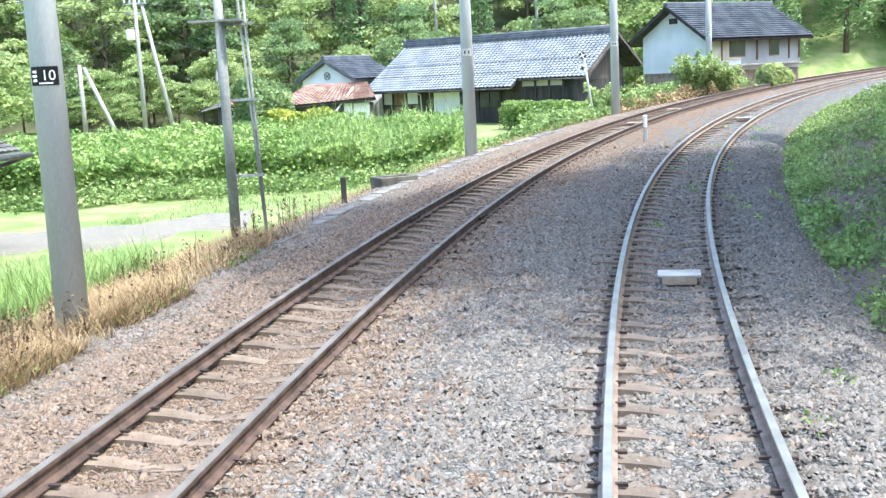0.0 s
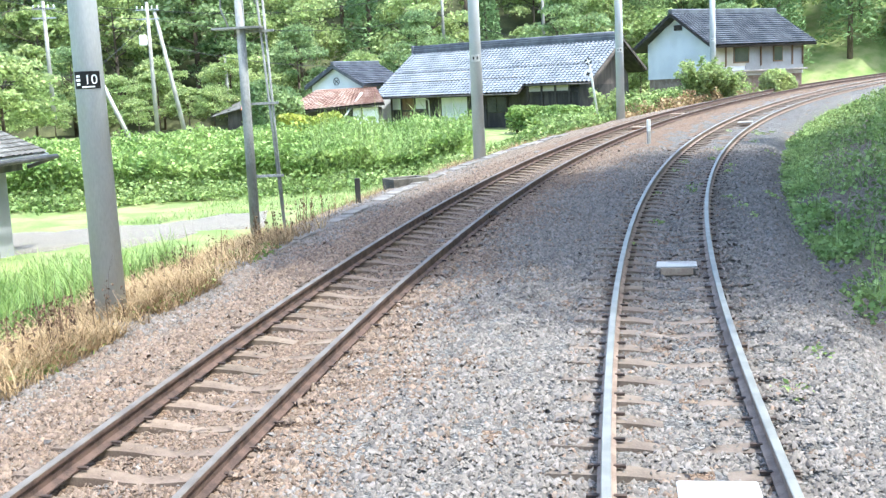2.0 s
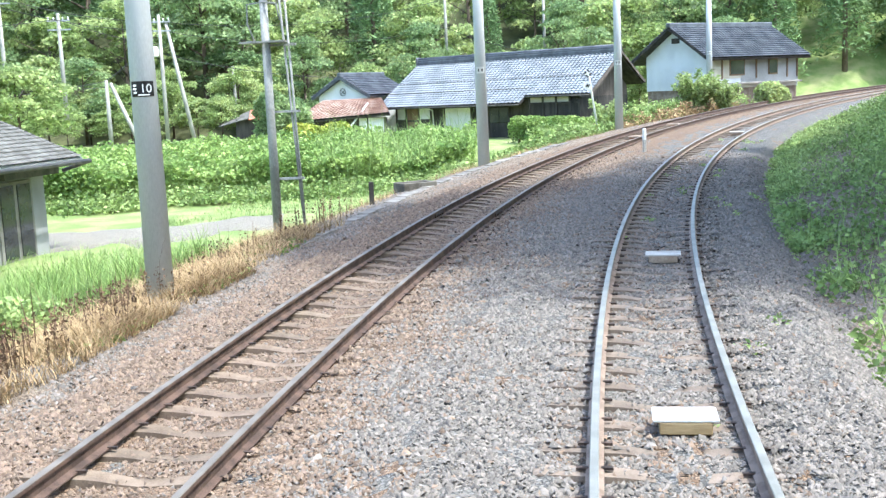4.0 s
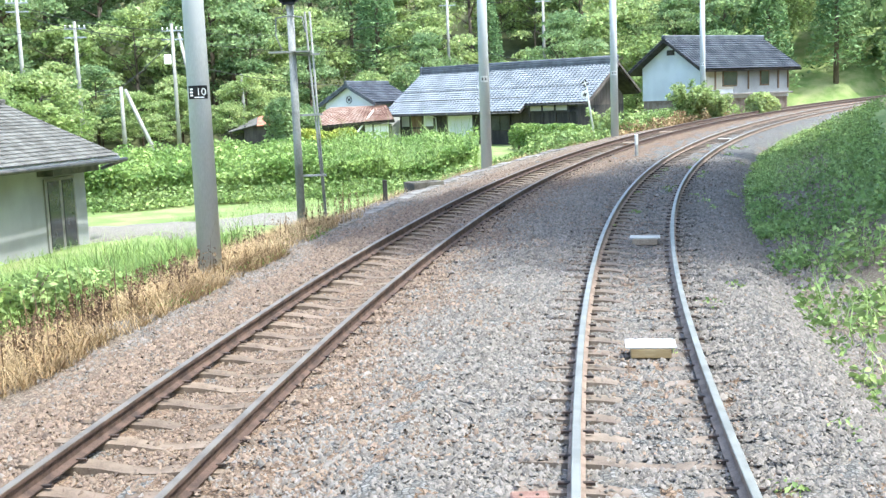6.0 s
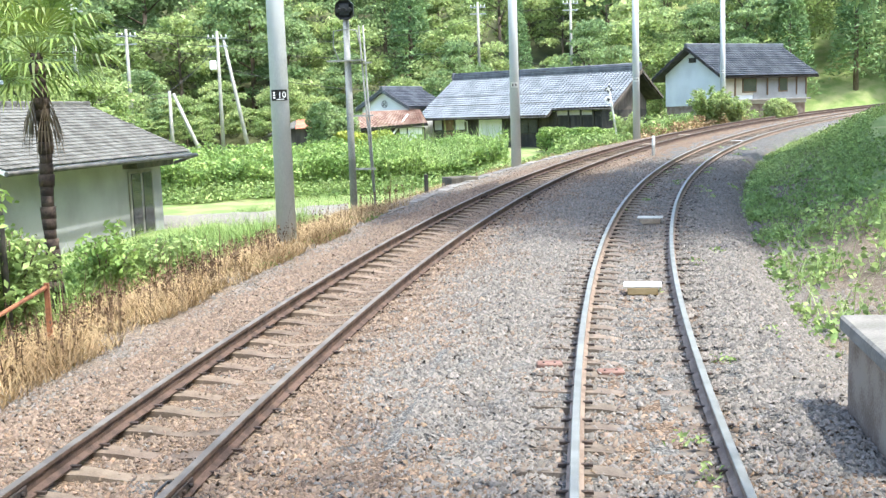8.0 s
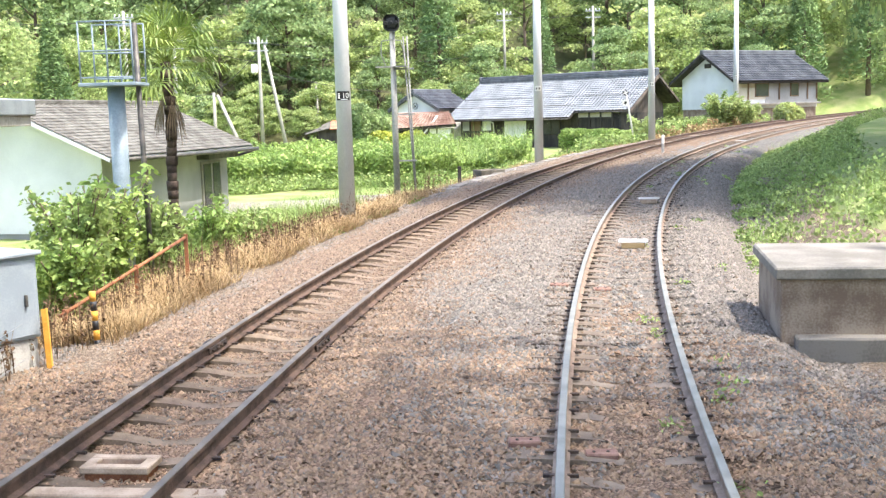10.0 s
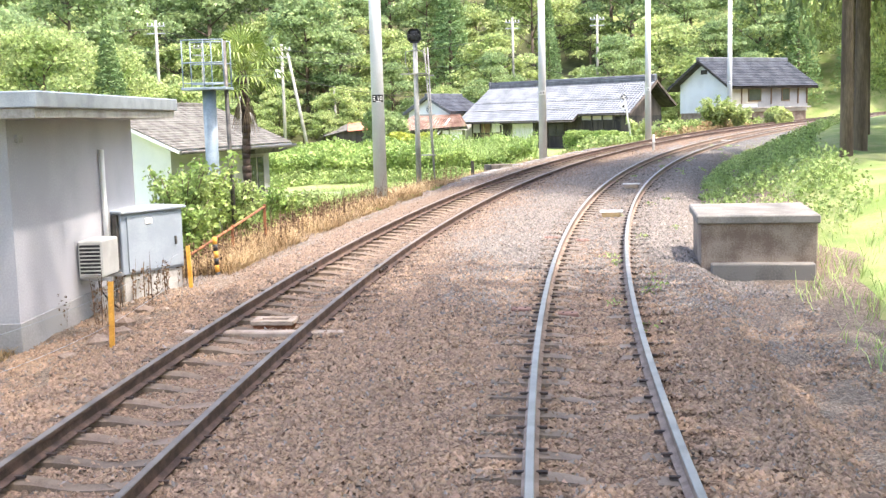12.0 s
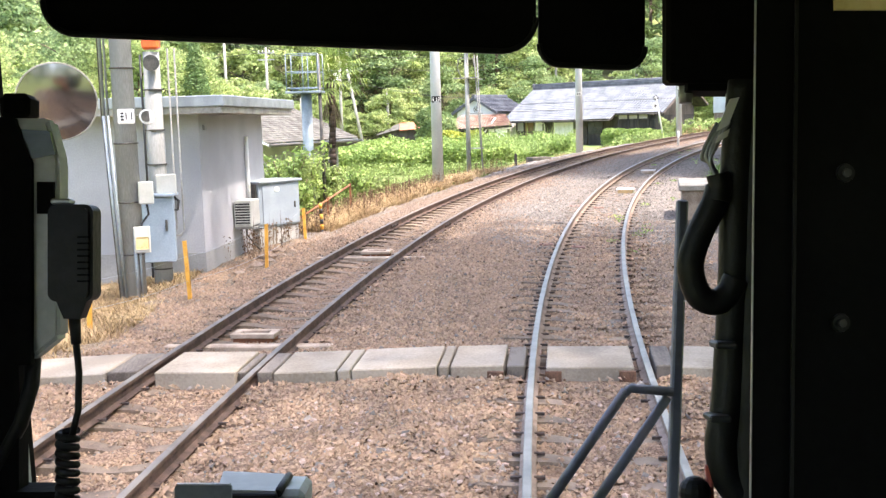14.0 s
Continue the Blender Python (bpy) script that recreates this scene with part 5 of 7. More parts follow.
def fences():
    ob = thing("rusty_handrail", Matrix(), "rusty angle-iron handrail sloping down the bank among weeds", "handrail")
    a, b = Vector((-2.49, 30.45, 0.96)), Vector((-3.6, 26.6, 0.35))
    bm = bmesh.new()
    rod(bm, a, b, 0.03, 0.03, 6)
    part("rail", bm, "rust", ob)
    for t in (0.0, 0.45, 0.97):
        p = a.lerp(b, t)
        bm = bmesh.new()
        box(bm, (p.x, p.y, p.z - 0.4), (0.06, 0.06, 0.9))
        part("post", bm, "rust", ob)
    posts = [(-3.5, 20.2, 0.9), (-4.34, 17.3, 1.0), (-5.3, 15.1, 1.0), (-3.2, 24.6, 0.75)]
    for i, (x, y, h) in enumerate(posts):
        z = gz(x, y)
        o = thing("orange_post", pose(x, y, z, 2 * math.sin(i * 2), 2 * math.cos(i * 3)), "orange painted angle-iron fence post with a wire", "fence post", "orange fence posts")
        bm = bmesh.new()
        box(bm, (0, 0, h / 2 - 0.1), (0.06, 0.012, h + 0.2))
        box(bm, (0.025, 0.025, h / 2 - 0.1), (0.012, 0.05, h + 0.2))
        part("post", bm, "orange", o)
    o = thing("fence_wire", Matrix(), "thin slack fence wires between the orange posts", "wire")
    for hh in (0.35, 0.75):
        bm = bmesh.new()
        pts = []
        order = [posts[2], posts[1], posts[0], posts[3]]
        for p, q in zip(order[:-1], order[1:]):
            for k in range(6):
                t = k / 6
                x, y = p[0] + (q[0] - p[0]) * t, p[1] + (q[1] - p[1]) * t
                pts.append((x, y, gz(p[0], p[1]) * (1 - t) + gz(q[0], q[1]) * t + hh - 0.04 * math.sin(math.pi * t)))
        tube(bm, pts, 0.003, 5)
        part("wire", bm, "galvanised", o)


fences()


def crossing_sign():
    ob = thing("leaning_sign_pole", pose(0, 0, 0), "slender white pole leaning, with a crossed plate and a round plate", "sign pole")
    a, b = Vector((16.4, 73.7, gz(16.4, 73.7))), Vector((15.49, 71.9, 3.72))
    bm = bmesh.new()
    rod(bm, a - (b - a) * 0.1, b, 0.05, 0.045, 10)
    part("pole", bm, "white_paint", ob)
    m = pose(b.x, b.y - 0.08, b.z, 0, 25, -12)
    for dx, dz, shape in ((-0.1, 0.05, 4), (0.12, -0.45, 16)):
        bm = bmesh.new()
        rod(bm, m @ Vector((dx, 0, dz)), m @ Vector((dx, -0.03, dz)), 0.2, 0.2, shape, smooth=False)
        pl = part("sign_plate", bm, "black_paint" if shape == 4 else "white_paint", ob, "dark plate with white marks" if shape == 4 else "round white plate with dark marks")
        for e in (45, -45):
            bm = bmesh.new()
            box(bm, (0, 0, 0), (0.26 if shape == 4 else 0.2, 0.012, 0.06))
            bmesh.ops.transform(bm, matrix=m @ pose(dx, -0.04 - 0.004 * (e > 0), dz, 0, e, 0), verts=bm.verts)
            part("sign_stroke", bm, "white_paint" if shape == 4 else "black_paint", pl)


crossing_sign()


def striped_post(x, y, h):
    z = gz(x, y)
    ob = thing("striped_post", pose(x, y, z, 1, -2), "thin post banded in yellow and black", "marker post")
    n = 6
    for k in range(n):
        bm = bmesh.new()
        rod(bm, (0, 0, h * k / n - (0.2 if k == 0 else 0)), (0, 0, h * (k + 1) / n), 0.04, 0.04, 10)
        part("band", bm, "black_paint" if k % 2 == 0 else "orange", ob)


striped_post(-2.9, 25.7, 0.75)


# ---- far utility poles and wires ----
def utility_pole(x, y, base, top, arm=True, lean=None):
    ob = thing("utility_pole", pose(x, y, 0), "slender pale utility pole before the wooded hill", "utility pole", "utility poles")
    bm = bmesh.new()
    rod(bm, (0, 0, base - 1.5), (lean[0] - x if lean else 0, lean[1] - y if lean else 0, top), 0.16, 0.11, 10)
    part("shaft", bm, "pole_pale", ob)
    if arm:
        for dz in (-0.5, -1.1):
            bm = bmesh.new()
            box(bm, (0, 0, top + dz), (1.5, 0.1, 0.1))
            part("cross_arm", bm, "steel_grey", ob)
        for dx in (-0.65, -0.3, 0.3, 0.65):
            bm = bmesh.new()
            rod(bm, (dx, 0, top - 0.45), (dx, 0, top - 0.25), 0.05, 0.035, 8)
            part("insulator", bm, "white_paint", ob)
    return ob


M["pole_pale"] = mat("pole_pale", (0.25, 0.24, 0.21), (0.35, 0.335, 0.30), 0.85, 1.2, 60, 0.1)
u1 = utility_pole(-7.15, 99.5, 1.2, 9.4)
bm = bmesh.new()
box(bm, (-0.4, -0.2, 6.9), (0.5, 0.4, 0.7), bevel=0.08)
part("transformer", bm, "white_paint", u1, "pale transformer can")
utility_pole(-5.06, 98.8, 1.0, 8.77, False, (-6.7, 99.6))
utility_pole(-10.45, 96.5, 1.4, 5.05, False)
utility_pole(-7.86, 94.9, 1.0, 4.85, False, (-10.2, 96.6))
utility_pole(-3.24, 113.0, 1.6, 6.2, False)
utility_pole(15.15, 119.5, 5.5, 13.0)
utility_pole(23.7, 118.0, 5.5, 13.0)
utility_pole(-17.3, 98.6, 3.5, 11.5)
utility_pole(-13.7, 99.2, 3.5, 9.7)


def cables():
    ob = thing("overhead_cables", Matrix(), "thin dark overhead cables between the utility poles", "cables")
    runs = [((-17.3, 98.6, 10.8), (-7.15, 99.5, 8.9)), ((-7.15, 99.5, 8.9), (15.15, 119.5, 11.5)), ((-7.15, 99.5, 8.3), (15.15, 119.5, 9.0)), ((-7.15, 99.5, 8.3), (-10.45, 96.5, 5.0)),
            ((15.15, 119.5, 12.3), (23.7, 118.0, 12.3)), ((-13.7, 99.2, 9.3), (-7.15, 99.5, 7.4)), ((-30, 95, 6.5), (-10.45, 96.5, 4.6)), ((15.15, 119.5, 9.0), (24, 97.5, 5.5)), ((-17.3, 98.6, 10.2), (-7.15, 99.5, 8.3)), ((-40, 92, 12.0), (-17.3, 98.6, 10.8)), ((-40, 90, 9.5), (-13.7, 99.2, 9.3)), ((-10.45, 96.5, 5.0), (-24, 90, 4.4)), ((-7.15, 99.5, 6.8), (6.5, 100.0, 4.6))]
    for a, b in runs:
        bm = bmesh.new()
        pts = [Vector(a).lerp(Vector(b), k / 12) - Vector((0, 0, 0.035 * (Vector(b) - Vector(a)).length * 4 * (k / 12) * (1 - k / 12))) for k in range(13)]
        tube(bm, pts, 0.022, 4)
        part("cable", bm, "black_paint", ob)


cables()


# ---- trees ----
def crown_points(n, height, radius, lumps):
    """Leaf places on the shells of many overlapping clumps."""
    cs = []
    for _ in range(lumps):
        a, t = rng.uniform(0, 2 * np.pi), rng.uniform(0, 1)
        prof = math.sin(math.pi * min(1, 0.18 + 0.8 * t)) ** 0.8
        r = radius * prof * math.sqrt(rng.uniform(0.15, 1))
        cs.append((r * math.cos(a), r * math.sin(a), height * (0.28 + 0.68 * t), radius * rng.uniform(0.22, 0.42)))
    cs = np.array(cs)
    k = rng.integers(0, lumps, n)
    d = rng.normal(size=(n, 3))
    d[:, 2] = np.where(rng.uniform(0, 1, n) < 0.72, np.abs(d[:, 2]), d[:, 2])
    d /= np.linalg.norm(d, axis=1)[:, None]
    rad = cs[k, 3] * rng.uniform(0.6, 1.12, n)
    p = cs[k, :3] + d * rad[:, None] * np.array([1.1, 1.1, 0.55])
    return p[p[:, 2] > height * 0.12]


def tree(kind, height, radius, n, lumps, material, leaf, label):
    ob = thing(kind, Matrix(), label, "tree", "trees of the wooded hill")
    bm = bmesh.new()
    rod(bm, (0, 0, -1.0), (0.1, 0, height * 0.45), 0.022 * height, 0.014 * height, 9)
    rod(bm, (0.1, 0, height * 0.44), (0.0, 0.1, height * 0.85), 0.014 * height, 0.004 * height, 7)
    for i in range(7):
        a = i * 2.4
        z = height * (0.3 + 0.07 * i)
        rod(bm, (0.05, 0, z), (radius * 0.7 * math.cos(a), radius * 0.7 * math.sin(a), z + height * 0.16), 0.007 * height, 0.002 * height, 6)
    part("trunk", bm, "bark", ob)
    v, f = leaves(crown_points(n, height, radius, lumps), leaf, 0.55, 0.6)
    mass("crown", v, f, material, ob)
    return ob


def conifer(height, radius, n, leaf, label):
    ob = thing("conifer", Matrix(), label, "tree", "trees of the wooded hill")
    bm = bmesh.new()
    rod(bm, (0, 0, -1), (0, 0, height), 0.018 * height, 0.004 * height, 8)
    part("trunk", bm, "bark", ob)
    t = rng.uniform(0, 1, n) ** 0.7
    a = rng.integers(0, 60, n) * 2.399 + rng.normal(size=n) * 0.22
    r = radius * (1 - 0.93 * t) * np.sqrt(rng.uniform(0.05, 1, n))
    z = height * (0.12 + 0.88 * t) - 0.28 * r + 0.15 * rng.normal(size=n)
    v, f = leaves(np.stack([r * np.cos(a), r * np.sin(a), z], 1), leaf, 0.5, 0.3, drop=0.25)
    mass("crown", v, f, "leaf_conifer", ob)
    return ob


def plant_woods():
    kinds = [tree("broadleaf_tree", 11, 4.2, 7600, 46, "leaf_tree", 0.35, "tall dense green broadleaf tree on the hillside"),
             tree("broadleaf_tree", 9, 4.0, 7000, 40, "leaf_light", 0.33, "light green broadleaf tree on the hillside"),
             tree("broadleaf_tree", 13, 4.8, 8400, 52, "leaf_tree", 0.37, "tall dark green broadleaf tree on the hillside"),
             tree("broadleaf_tree", 7, 3.4, 6000, 34, "leaf_light", 0.3, "low bright green tree at the foot of the hill"),
             conifer(13, 2.6, 6500, 0.36, "slender dark conifer on the hillside"),
             tree("shade_tree", 20, 6.2, 2600, 75, "leaf_tree", 0.45, "unseen tall thin-crowned tree added to half-shade the near track"),
             tree("garden_tree", 7.5, 3.5, 15000, 60, "leaf_light", 0.19, "bushy bright green tree behind the buildings"),
             tree("garden_tree", 9.0, 3.8, 16000, 64, "leaf_tree", 0.2, "bushy green tree behind the buildings"),
             conifer(9, 1.9, 9500, 0.2, "slender green conifer behind the buildings")]
    used = [False] * len(kinds)
    rnd = random.Random(5)

    def put(i, x, y, sc=1.0, tall=1.0):
        m = pose(x, y, gz(x, y) - 0.2, 0, 0, rnd.uniform(0, 360))
        if used[i]:
            o = copy_thing(kinds[i], m)
        else:
            o, used[i] = kinds[i], True
            o.matrix_world = m
        o.scale = (sc, sc, sc * tall * rnd.uniform(0.9, 1.15))

    # rows up the hill behind the houses
    for row, (dist, step) in enumerate(((96, 4.2), (103, 5.2), (111, 6.0), (121, 7.0), (131, 7.5), (142, 8.0))):
        a = -33.0
        while a < 31:
            b = radians(a + rnd.uniform(-0.8, 0.8))
            d = dist + rnd.uniform(-2.5, 2.5)
            x, y = 4 + d * math.sin(b), 20 + d * math.cos(b)
            s, lat = nearest(np.array([x]), np.array([y]))
            if abs(float(lat[0])) > 16 or float(s[0]) > 118:
                i = rnd.choice([0, 0, 1, 1, 1, 2, 3, 4] if row else [1, 3, 3, 0])
                put(i, x, y, rnd.uniform(0.85, 1.25) if row else rnd.uniform(0.6, 0.85))
            a += math.degrees(step / dist) * rnd.uniform(0.85, 1.15)
    # low trees along the foot of the hill
    for a, dist, sc in ((-15.5, 93, 0.62), (-13.4, 92, 0.7), (-11.5, 94, 0.6), (-9.6, 92, 0.66), (-7.8, 94, 0.62), (-6.4, 93, 0.56), (-1.6, 98, 0.6), (-14.6, 90, 0.42), (-12.6, 89.5, 0.4), (-10.6, 90.5, 0.44), (-8.8, 89.5, 0.4), (-5.2, 91, 0.45), (-3.6, 93, 0.5), (13.5, 99, 0.6), (16, 97, 0.65), (18.5, 99, 0.7), (21, 98, 0.6)):
        put(3, 4 + dist * math.sin(radians(a)), 20 + dist * math.cos(radians(a)), sc)
    # nearer trees behind the hut and the low house
    for x, y, i, sc in ((-12.2, 58.9, 8, 0.9), (-15.5, 60, 6, 0.95), (-19, 63, 7, 1.0), (-24, 58, 6, 1.15), (-27, 66, 7, 1.1), (-22, 74, 7, 1.05), (-17, 80, 6, 1.0), (-30, 78, 2, 1.0), (-34, 60, 7, 1.2), (-21, 50, 6, 0.95), (-28, 48, 7, 1.1), (-14, 88, 3, 0.9)):
        put(i, x, y, sc)
    # wooded slope to the right of the line, with unseen shade trees added
    for s, lat, i, sc in ((38.2, 6.0, 7, 1.00), (41, 6.6, 7, 1.16), (39.5, 8.5, 7, 1.05), (42.5, 9.0, 7, 1.10), (44, 6.8, 7, 1.12), (46, 9.0, 7, 1.12), (47.5, 6.6, 7, 0.98), (51.5, 7.3, 6, 0.9), (57, 8.6, 6, 0.8), (64, 9.0, 6, 0.95), (70, 10.5, 7, 0.9), (74, 10, 6, 0.85), (40, 14, 0, 1.2), (50, 16, 2, 1.1), (60, 18, 0, 1.1),
                          (70, 22, 2, 1.1), (80, 20, 0, 1.0), (88, 16, 1, 0.9), (95, 20, 2, 1.0), (31, 20, 2, 0.9),
                          # added out of view: sparse crowns that half-shade the near stretch
                          (-6, 9.5, 5, 1.0), (0, 9, 5, 0.95), (5.5, 9.5, 5, 1.0), (11, 9.5, 5, 1.0), (14.5, 9, 5, 0.92), (12.5, 6.2, 5, 0.9), (17, 6.4, 5, 0.9), (4, 16, 2, 0.9), (18, 17, 2, 0.9)):
        p = spot(s, lat)
        # stretched tall so their shadows still reach the tracks
        put(i, float(p[0]), float(p[1]), sc, 1.7 if i == 5 else 2.28 if lat <= 10 and s < 60 else 1.0)
    # wood closing the line behind the railcar
    for x, y, i, sc in ((-26, -30, 0, 1.2), (-19, -36, 2, 1.1), (-12, -40, 0, 1.2), (-5, -43, 2, 1.1), (5, -44, 0, 1.2), (12, -40, 2, 1.1), (-33, -22, 2, 1.1), (-38, -10, 0, 1.2)):
        put(i, x, y, sc)


plant_woods()


# ---- field, hedges, weeds ----
def clump_places(n, inside, top, bottom):
    """n places near the upper surface and the sides of a bushy mass."""
    x, y = inside(n)
    t = top(x, y)
    b = bottom(x, y)
    z = b + (t - b) * np.sqrt(rng.uniform(0.02, 1, n))
    return np.stack([x, y, z], 1)


def field():
    def inside(n):
        u, v = rng.uniform(0, 1, n), rng.uniform(0, 1, n) ** 1.6
        x0 = -14 + u * 22.5
        return x0 + v * 3.0, 62.8 + 0.10 * (x0 - 2) + v * 17

    def lump(x, y):
        return 0.16 * np.sin(x * 1.7 + np.sin(y * 1.1)) + 0.14 * np.sin(y * 1.9 + x * 0.6) + 0.10 * np.sin(x * 4.1 + y * 3.3)

    p = clump_places(100000, inside, lambda x, y: ground_z(x, y) + 1.25 + lump(x, y) + 0.2 * smooth(70, 80, y), lambda x, y: ground_z(x, y) + 0.05)
    v, f = leaves(p, 0.155, 0.45, 0.7)
    ob = mass("field_plants", v, f, "leaf_field")
    tagged(ob, "dense field of tall leafy green plants", "field plants", kind="stuff")
    x = rng.uniform(-13, 8.5, 2600)
    y = 62.6 + 0.10 * (x - 2) + rng.normal(size=2600) * 0.5 - 0.5
    q = np.repeat(np.stack([x, y, ground_z(x, y) + 0.05], 1), 8, 0)
    tall = np.repeat(0.15 + 0.55 * rng.uniform(0, 1, 2600) ** 2, 8)
    q = q + rng.normal(size=q.shape) * np.array([0.16, 0.16, 0.0])
    q[:, 2] += rng.uniform(0, 1, len(q)) * tall
    v, f = leaves(q, 0.13, 0.5, 0.6)
    tagged(mass("field_edge_weeds", v, f, "leaf_weed"), "low weeds straggling out of the field", "weeds", kind="stuff")
    b = inside(5000)
    sel = b[0] > 3.0
    pts = np.stack([b[0][sel], b[1][sel], ground_z(b[0][sel], b[1][sel])], 1)
    v, f = blades(pts, 1.6, 0.03, 0.5)
    tagged(mass("tall_grass", v, f, "leaf_weed"), "tall reedy grass in the field", "grass", kind="stuff")


field()


def hedge(name, x0, y0, x1, y1, width, height, n, material, leaf, label, wob=0.15):
    d = np.array([x1 - x0, y1 - y0])
    ln = np.hypot(*d)
    d = d / ln
    t, w = rng.uniform(0, ln, n), rng.uniform(-1, 1, n)
    x, y = x0 + d[0] * t - d[1] * w * width / 2, y0 + d[1] * t + d[0] * w * width / 2
    g = ground_z(x, y)
    top = height * (1 - 0.25 * np.abs(w) ** 3) + wob * np.sin(t * 2.3) + wob * 0.6 * np.sin(t * 5.1 + w * 2)
    z = g + top * np.sqrt(rng.uniform(0.0, 1, n))
    v, f = leaves(np.stack([x, y, z], 1), leaf, 0.5, 0.65)
    if name == "weeds":
        return tagged(mass(name, v, f, material), label, "weeds", kind="stuff")
    ob = thing(name, Matrix(), label, name)
    mass("foliage", v, f, material, ob)
    bm = bmesh.new()
    for k in range(max(3, int(ln * 1.5))):
        a = (k + 0.5) / max(3, int(ln * 1.5))
        px, py = x0 + (x1 - x0) * a, y0 + (y1 - y0) * a
        pz = gz(px, py)
        for e in (-1, 0, 1):
            rod(bm, (px, py, pz - 0.2), (px - d[1] * e * width * 0.3, py + d[0] * e * width * 0.3, pz + height * 0.8), 0.03, 0.008, 5)
    part("woody_core", bm, "bark", ob)
    return ob


hedge("hedge", 14.2, 84.2, 18.9, 80.0, 1.4, 1.5, 13000, "leaf_field", 0.13, "clipped green hedge before the farmhouse", 0.04)
hedge("hedge", 1.5, 82.2, 4.6, 84.3, 1.8, 1.6, 6500, "leaf_yellow", 0.18, "yellow-green garden hedge beside the field")
hedge("bush", 0.1, 83.2, 2.2, 84.6, 2.4, 3.2, 9000, "leaf_tree", 0.2, "round dark green garden bush", 0.3)
hedge("bush", 29.3, 84.5, 30.8, 84.9, 1.6, 1.2, 3500, "leaf_light", 0.18, "low green bush by the line pole", 0.25)
hedge("weeds", 16.0, 79.0, 33.0, 97.0, 5.0, 1.0, 16000, "leaf_weed", 0.18, "rough weeds on the bank below the houses", 0.3)
hedge("weeds", 18.6, 79.6, 27.5, 90.5, 3.2, 1.2, 13000, "leaf_weed", 0.15, "green weeds on the bank below the houses", 0.35)
hedge("weeds", 17.0, 77.5, 28.5, 89.0, 2.6, 0.7, 7000, "grass_dry", 0.15, "dry brown weeds on the bank below the houses", 0.25)
hedge("weeds", 12.0, 69.0, 16.5, 77.0, 4.0, 0.6, 7000, "leaf_weed", 0.16, "rough weeds on the bank by the line", 0.2)


def sapling(x, y, height, spread, stems, material, leaf, label):
    """An open shrub: arching stems with leaves in loose sprays along them."""
    z = gz(x, y)
    ob = thing("shrub", pose(x, y, z), label, "shrub", "shrubs by the line")
    bm = bmesh.new()
    pts = []
    for i in range(stems):
        a, k = i * 2.399 + rng.normal() * 0.2, rng.uniform(0.55, 1.0)
        reach = spread * rng.uniform(0.35, 1.0)
        line = [Vector((reach * t ** 1.5 * math.cos(a) + 0.05 * math.sin(9 * t), reach * t ** 1.5 * math.sin(a), height * k * (1.25 * t - 0.25 * t * t) - 0.1)) for t in (0, 0.25, 0.5, 0.75, 1.0)]
        tube(bm, line, 0.012, 5)
        for _ in range(150):
            t = rng.uniform(0.22, 1.0)
            j = min(int(t * 4), 3)
            c = line[j].lerp(line[j + 1], t * 4 - j)
            pts.append(np.array(c) + rng.normal(size=3) * np.array([0.12, 0.12, 0.07]) * (1.3 - 0.5 * t))
    part("woody_core", bm, "bark", ob)
    v, f = leaves(np.array(pts), leaf, 0.5, 0.5, drop=0.3)
    mass("foliage", v, f, material, ob)


for x, y, h, w, n, k in ((-4.1, 29.6, 2.3, 0.9, 30, "leaf_weed"), (-3.9, 30.7, 2.5, 0.9, 30, "leaf_field"), (-3.4, 31.9, 1.9, 0.7, 20, "leaf_weed"), (-4.0, 28.4, 1.5, 0.7, 20, "leaf_field"), (-2.6, 34.5, 1.7, 0.6, 16, "leaf_field"), (-2.3, 35.6, 1.2, 0.6, 14, "leaf_weed")):
    sapling(x, y, h, w, n, k, 0.12, "leafy light green shrub with arching stems on the bank")
sapling(25.6, 85.2, 2.9, 1.7, 46, "leaf_light", 0.2, "light green open bush before the white house")
sapling(27.0, 84.6, 1.9, 1.2, 26, "leaf_light", 0.18, "light green open bush before the white house")
sapling(17.6, 76.5, 2.0, 0.9, 16, "leaf_light", 0.2, "light green sapling beside the line pole")
hedge("shrub", -3.6, 33.8, -1.2, 38.2, 1.5, 0.7, 7000, "leaf_weed", 0.09, "leafy weeds and saplings on the bank", 0.25)


def along(n, s0, s1, l0, l1):
    s, lat = rng.uniform(s0, s1, n), rng.uniform(l0, l1, n)
    p = spot(s, lat)
    p[:, 2] = ground_z(p[:, 0], p[:, 1]) + 0.03 * smooth(-9.2, -8.4, lat) * smooth(4.4, 3.6, lat)
    return p


def patchy(p, share):
    """Keeps the places inside uneven tufts and patches."""
    x, y = p[:, 0], p[:, 1]
    k = np.sin(x * 1.9 + 1.3 * np.sin(y * 1.1)) + np.sin(y * 1.6 + 0.8 * x) + 0.9 * np.sin(x * 5.3 - y * 4.1) + 0.7 * np.sin(x * 9.7 + y * 8.3)
    return p[k + rng.normal(size=len(x)) * 0.8 > share]


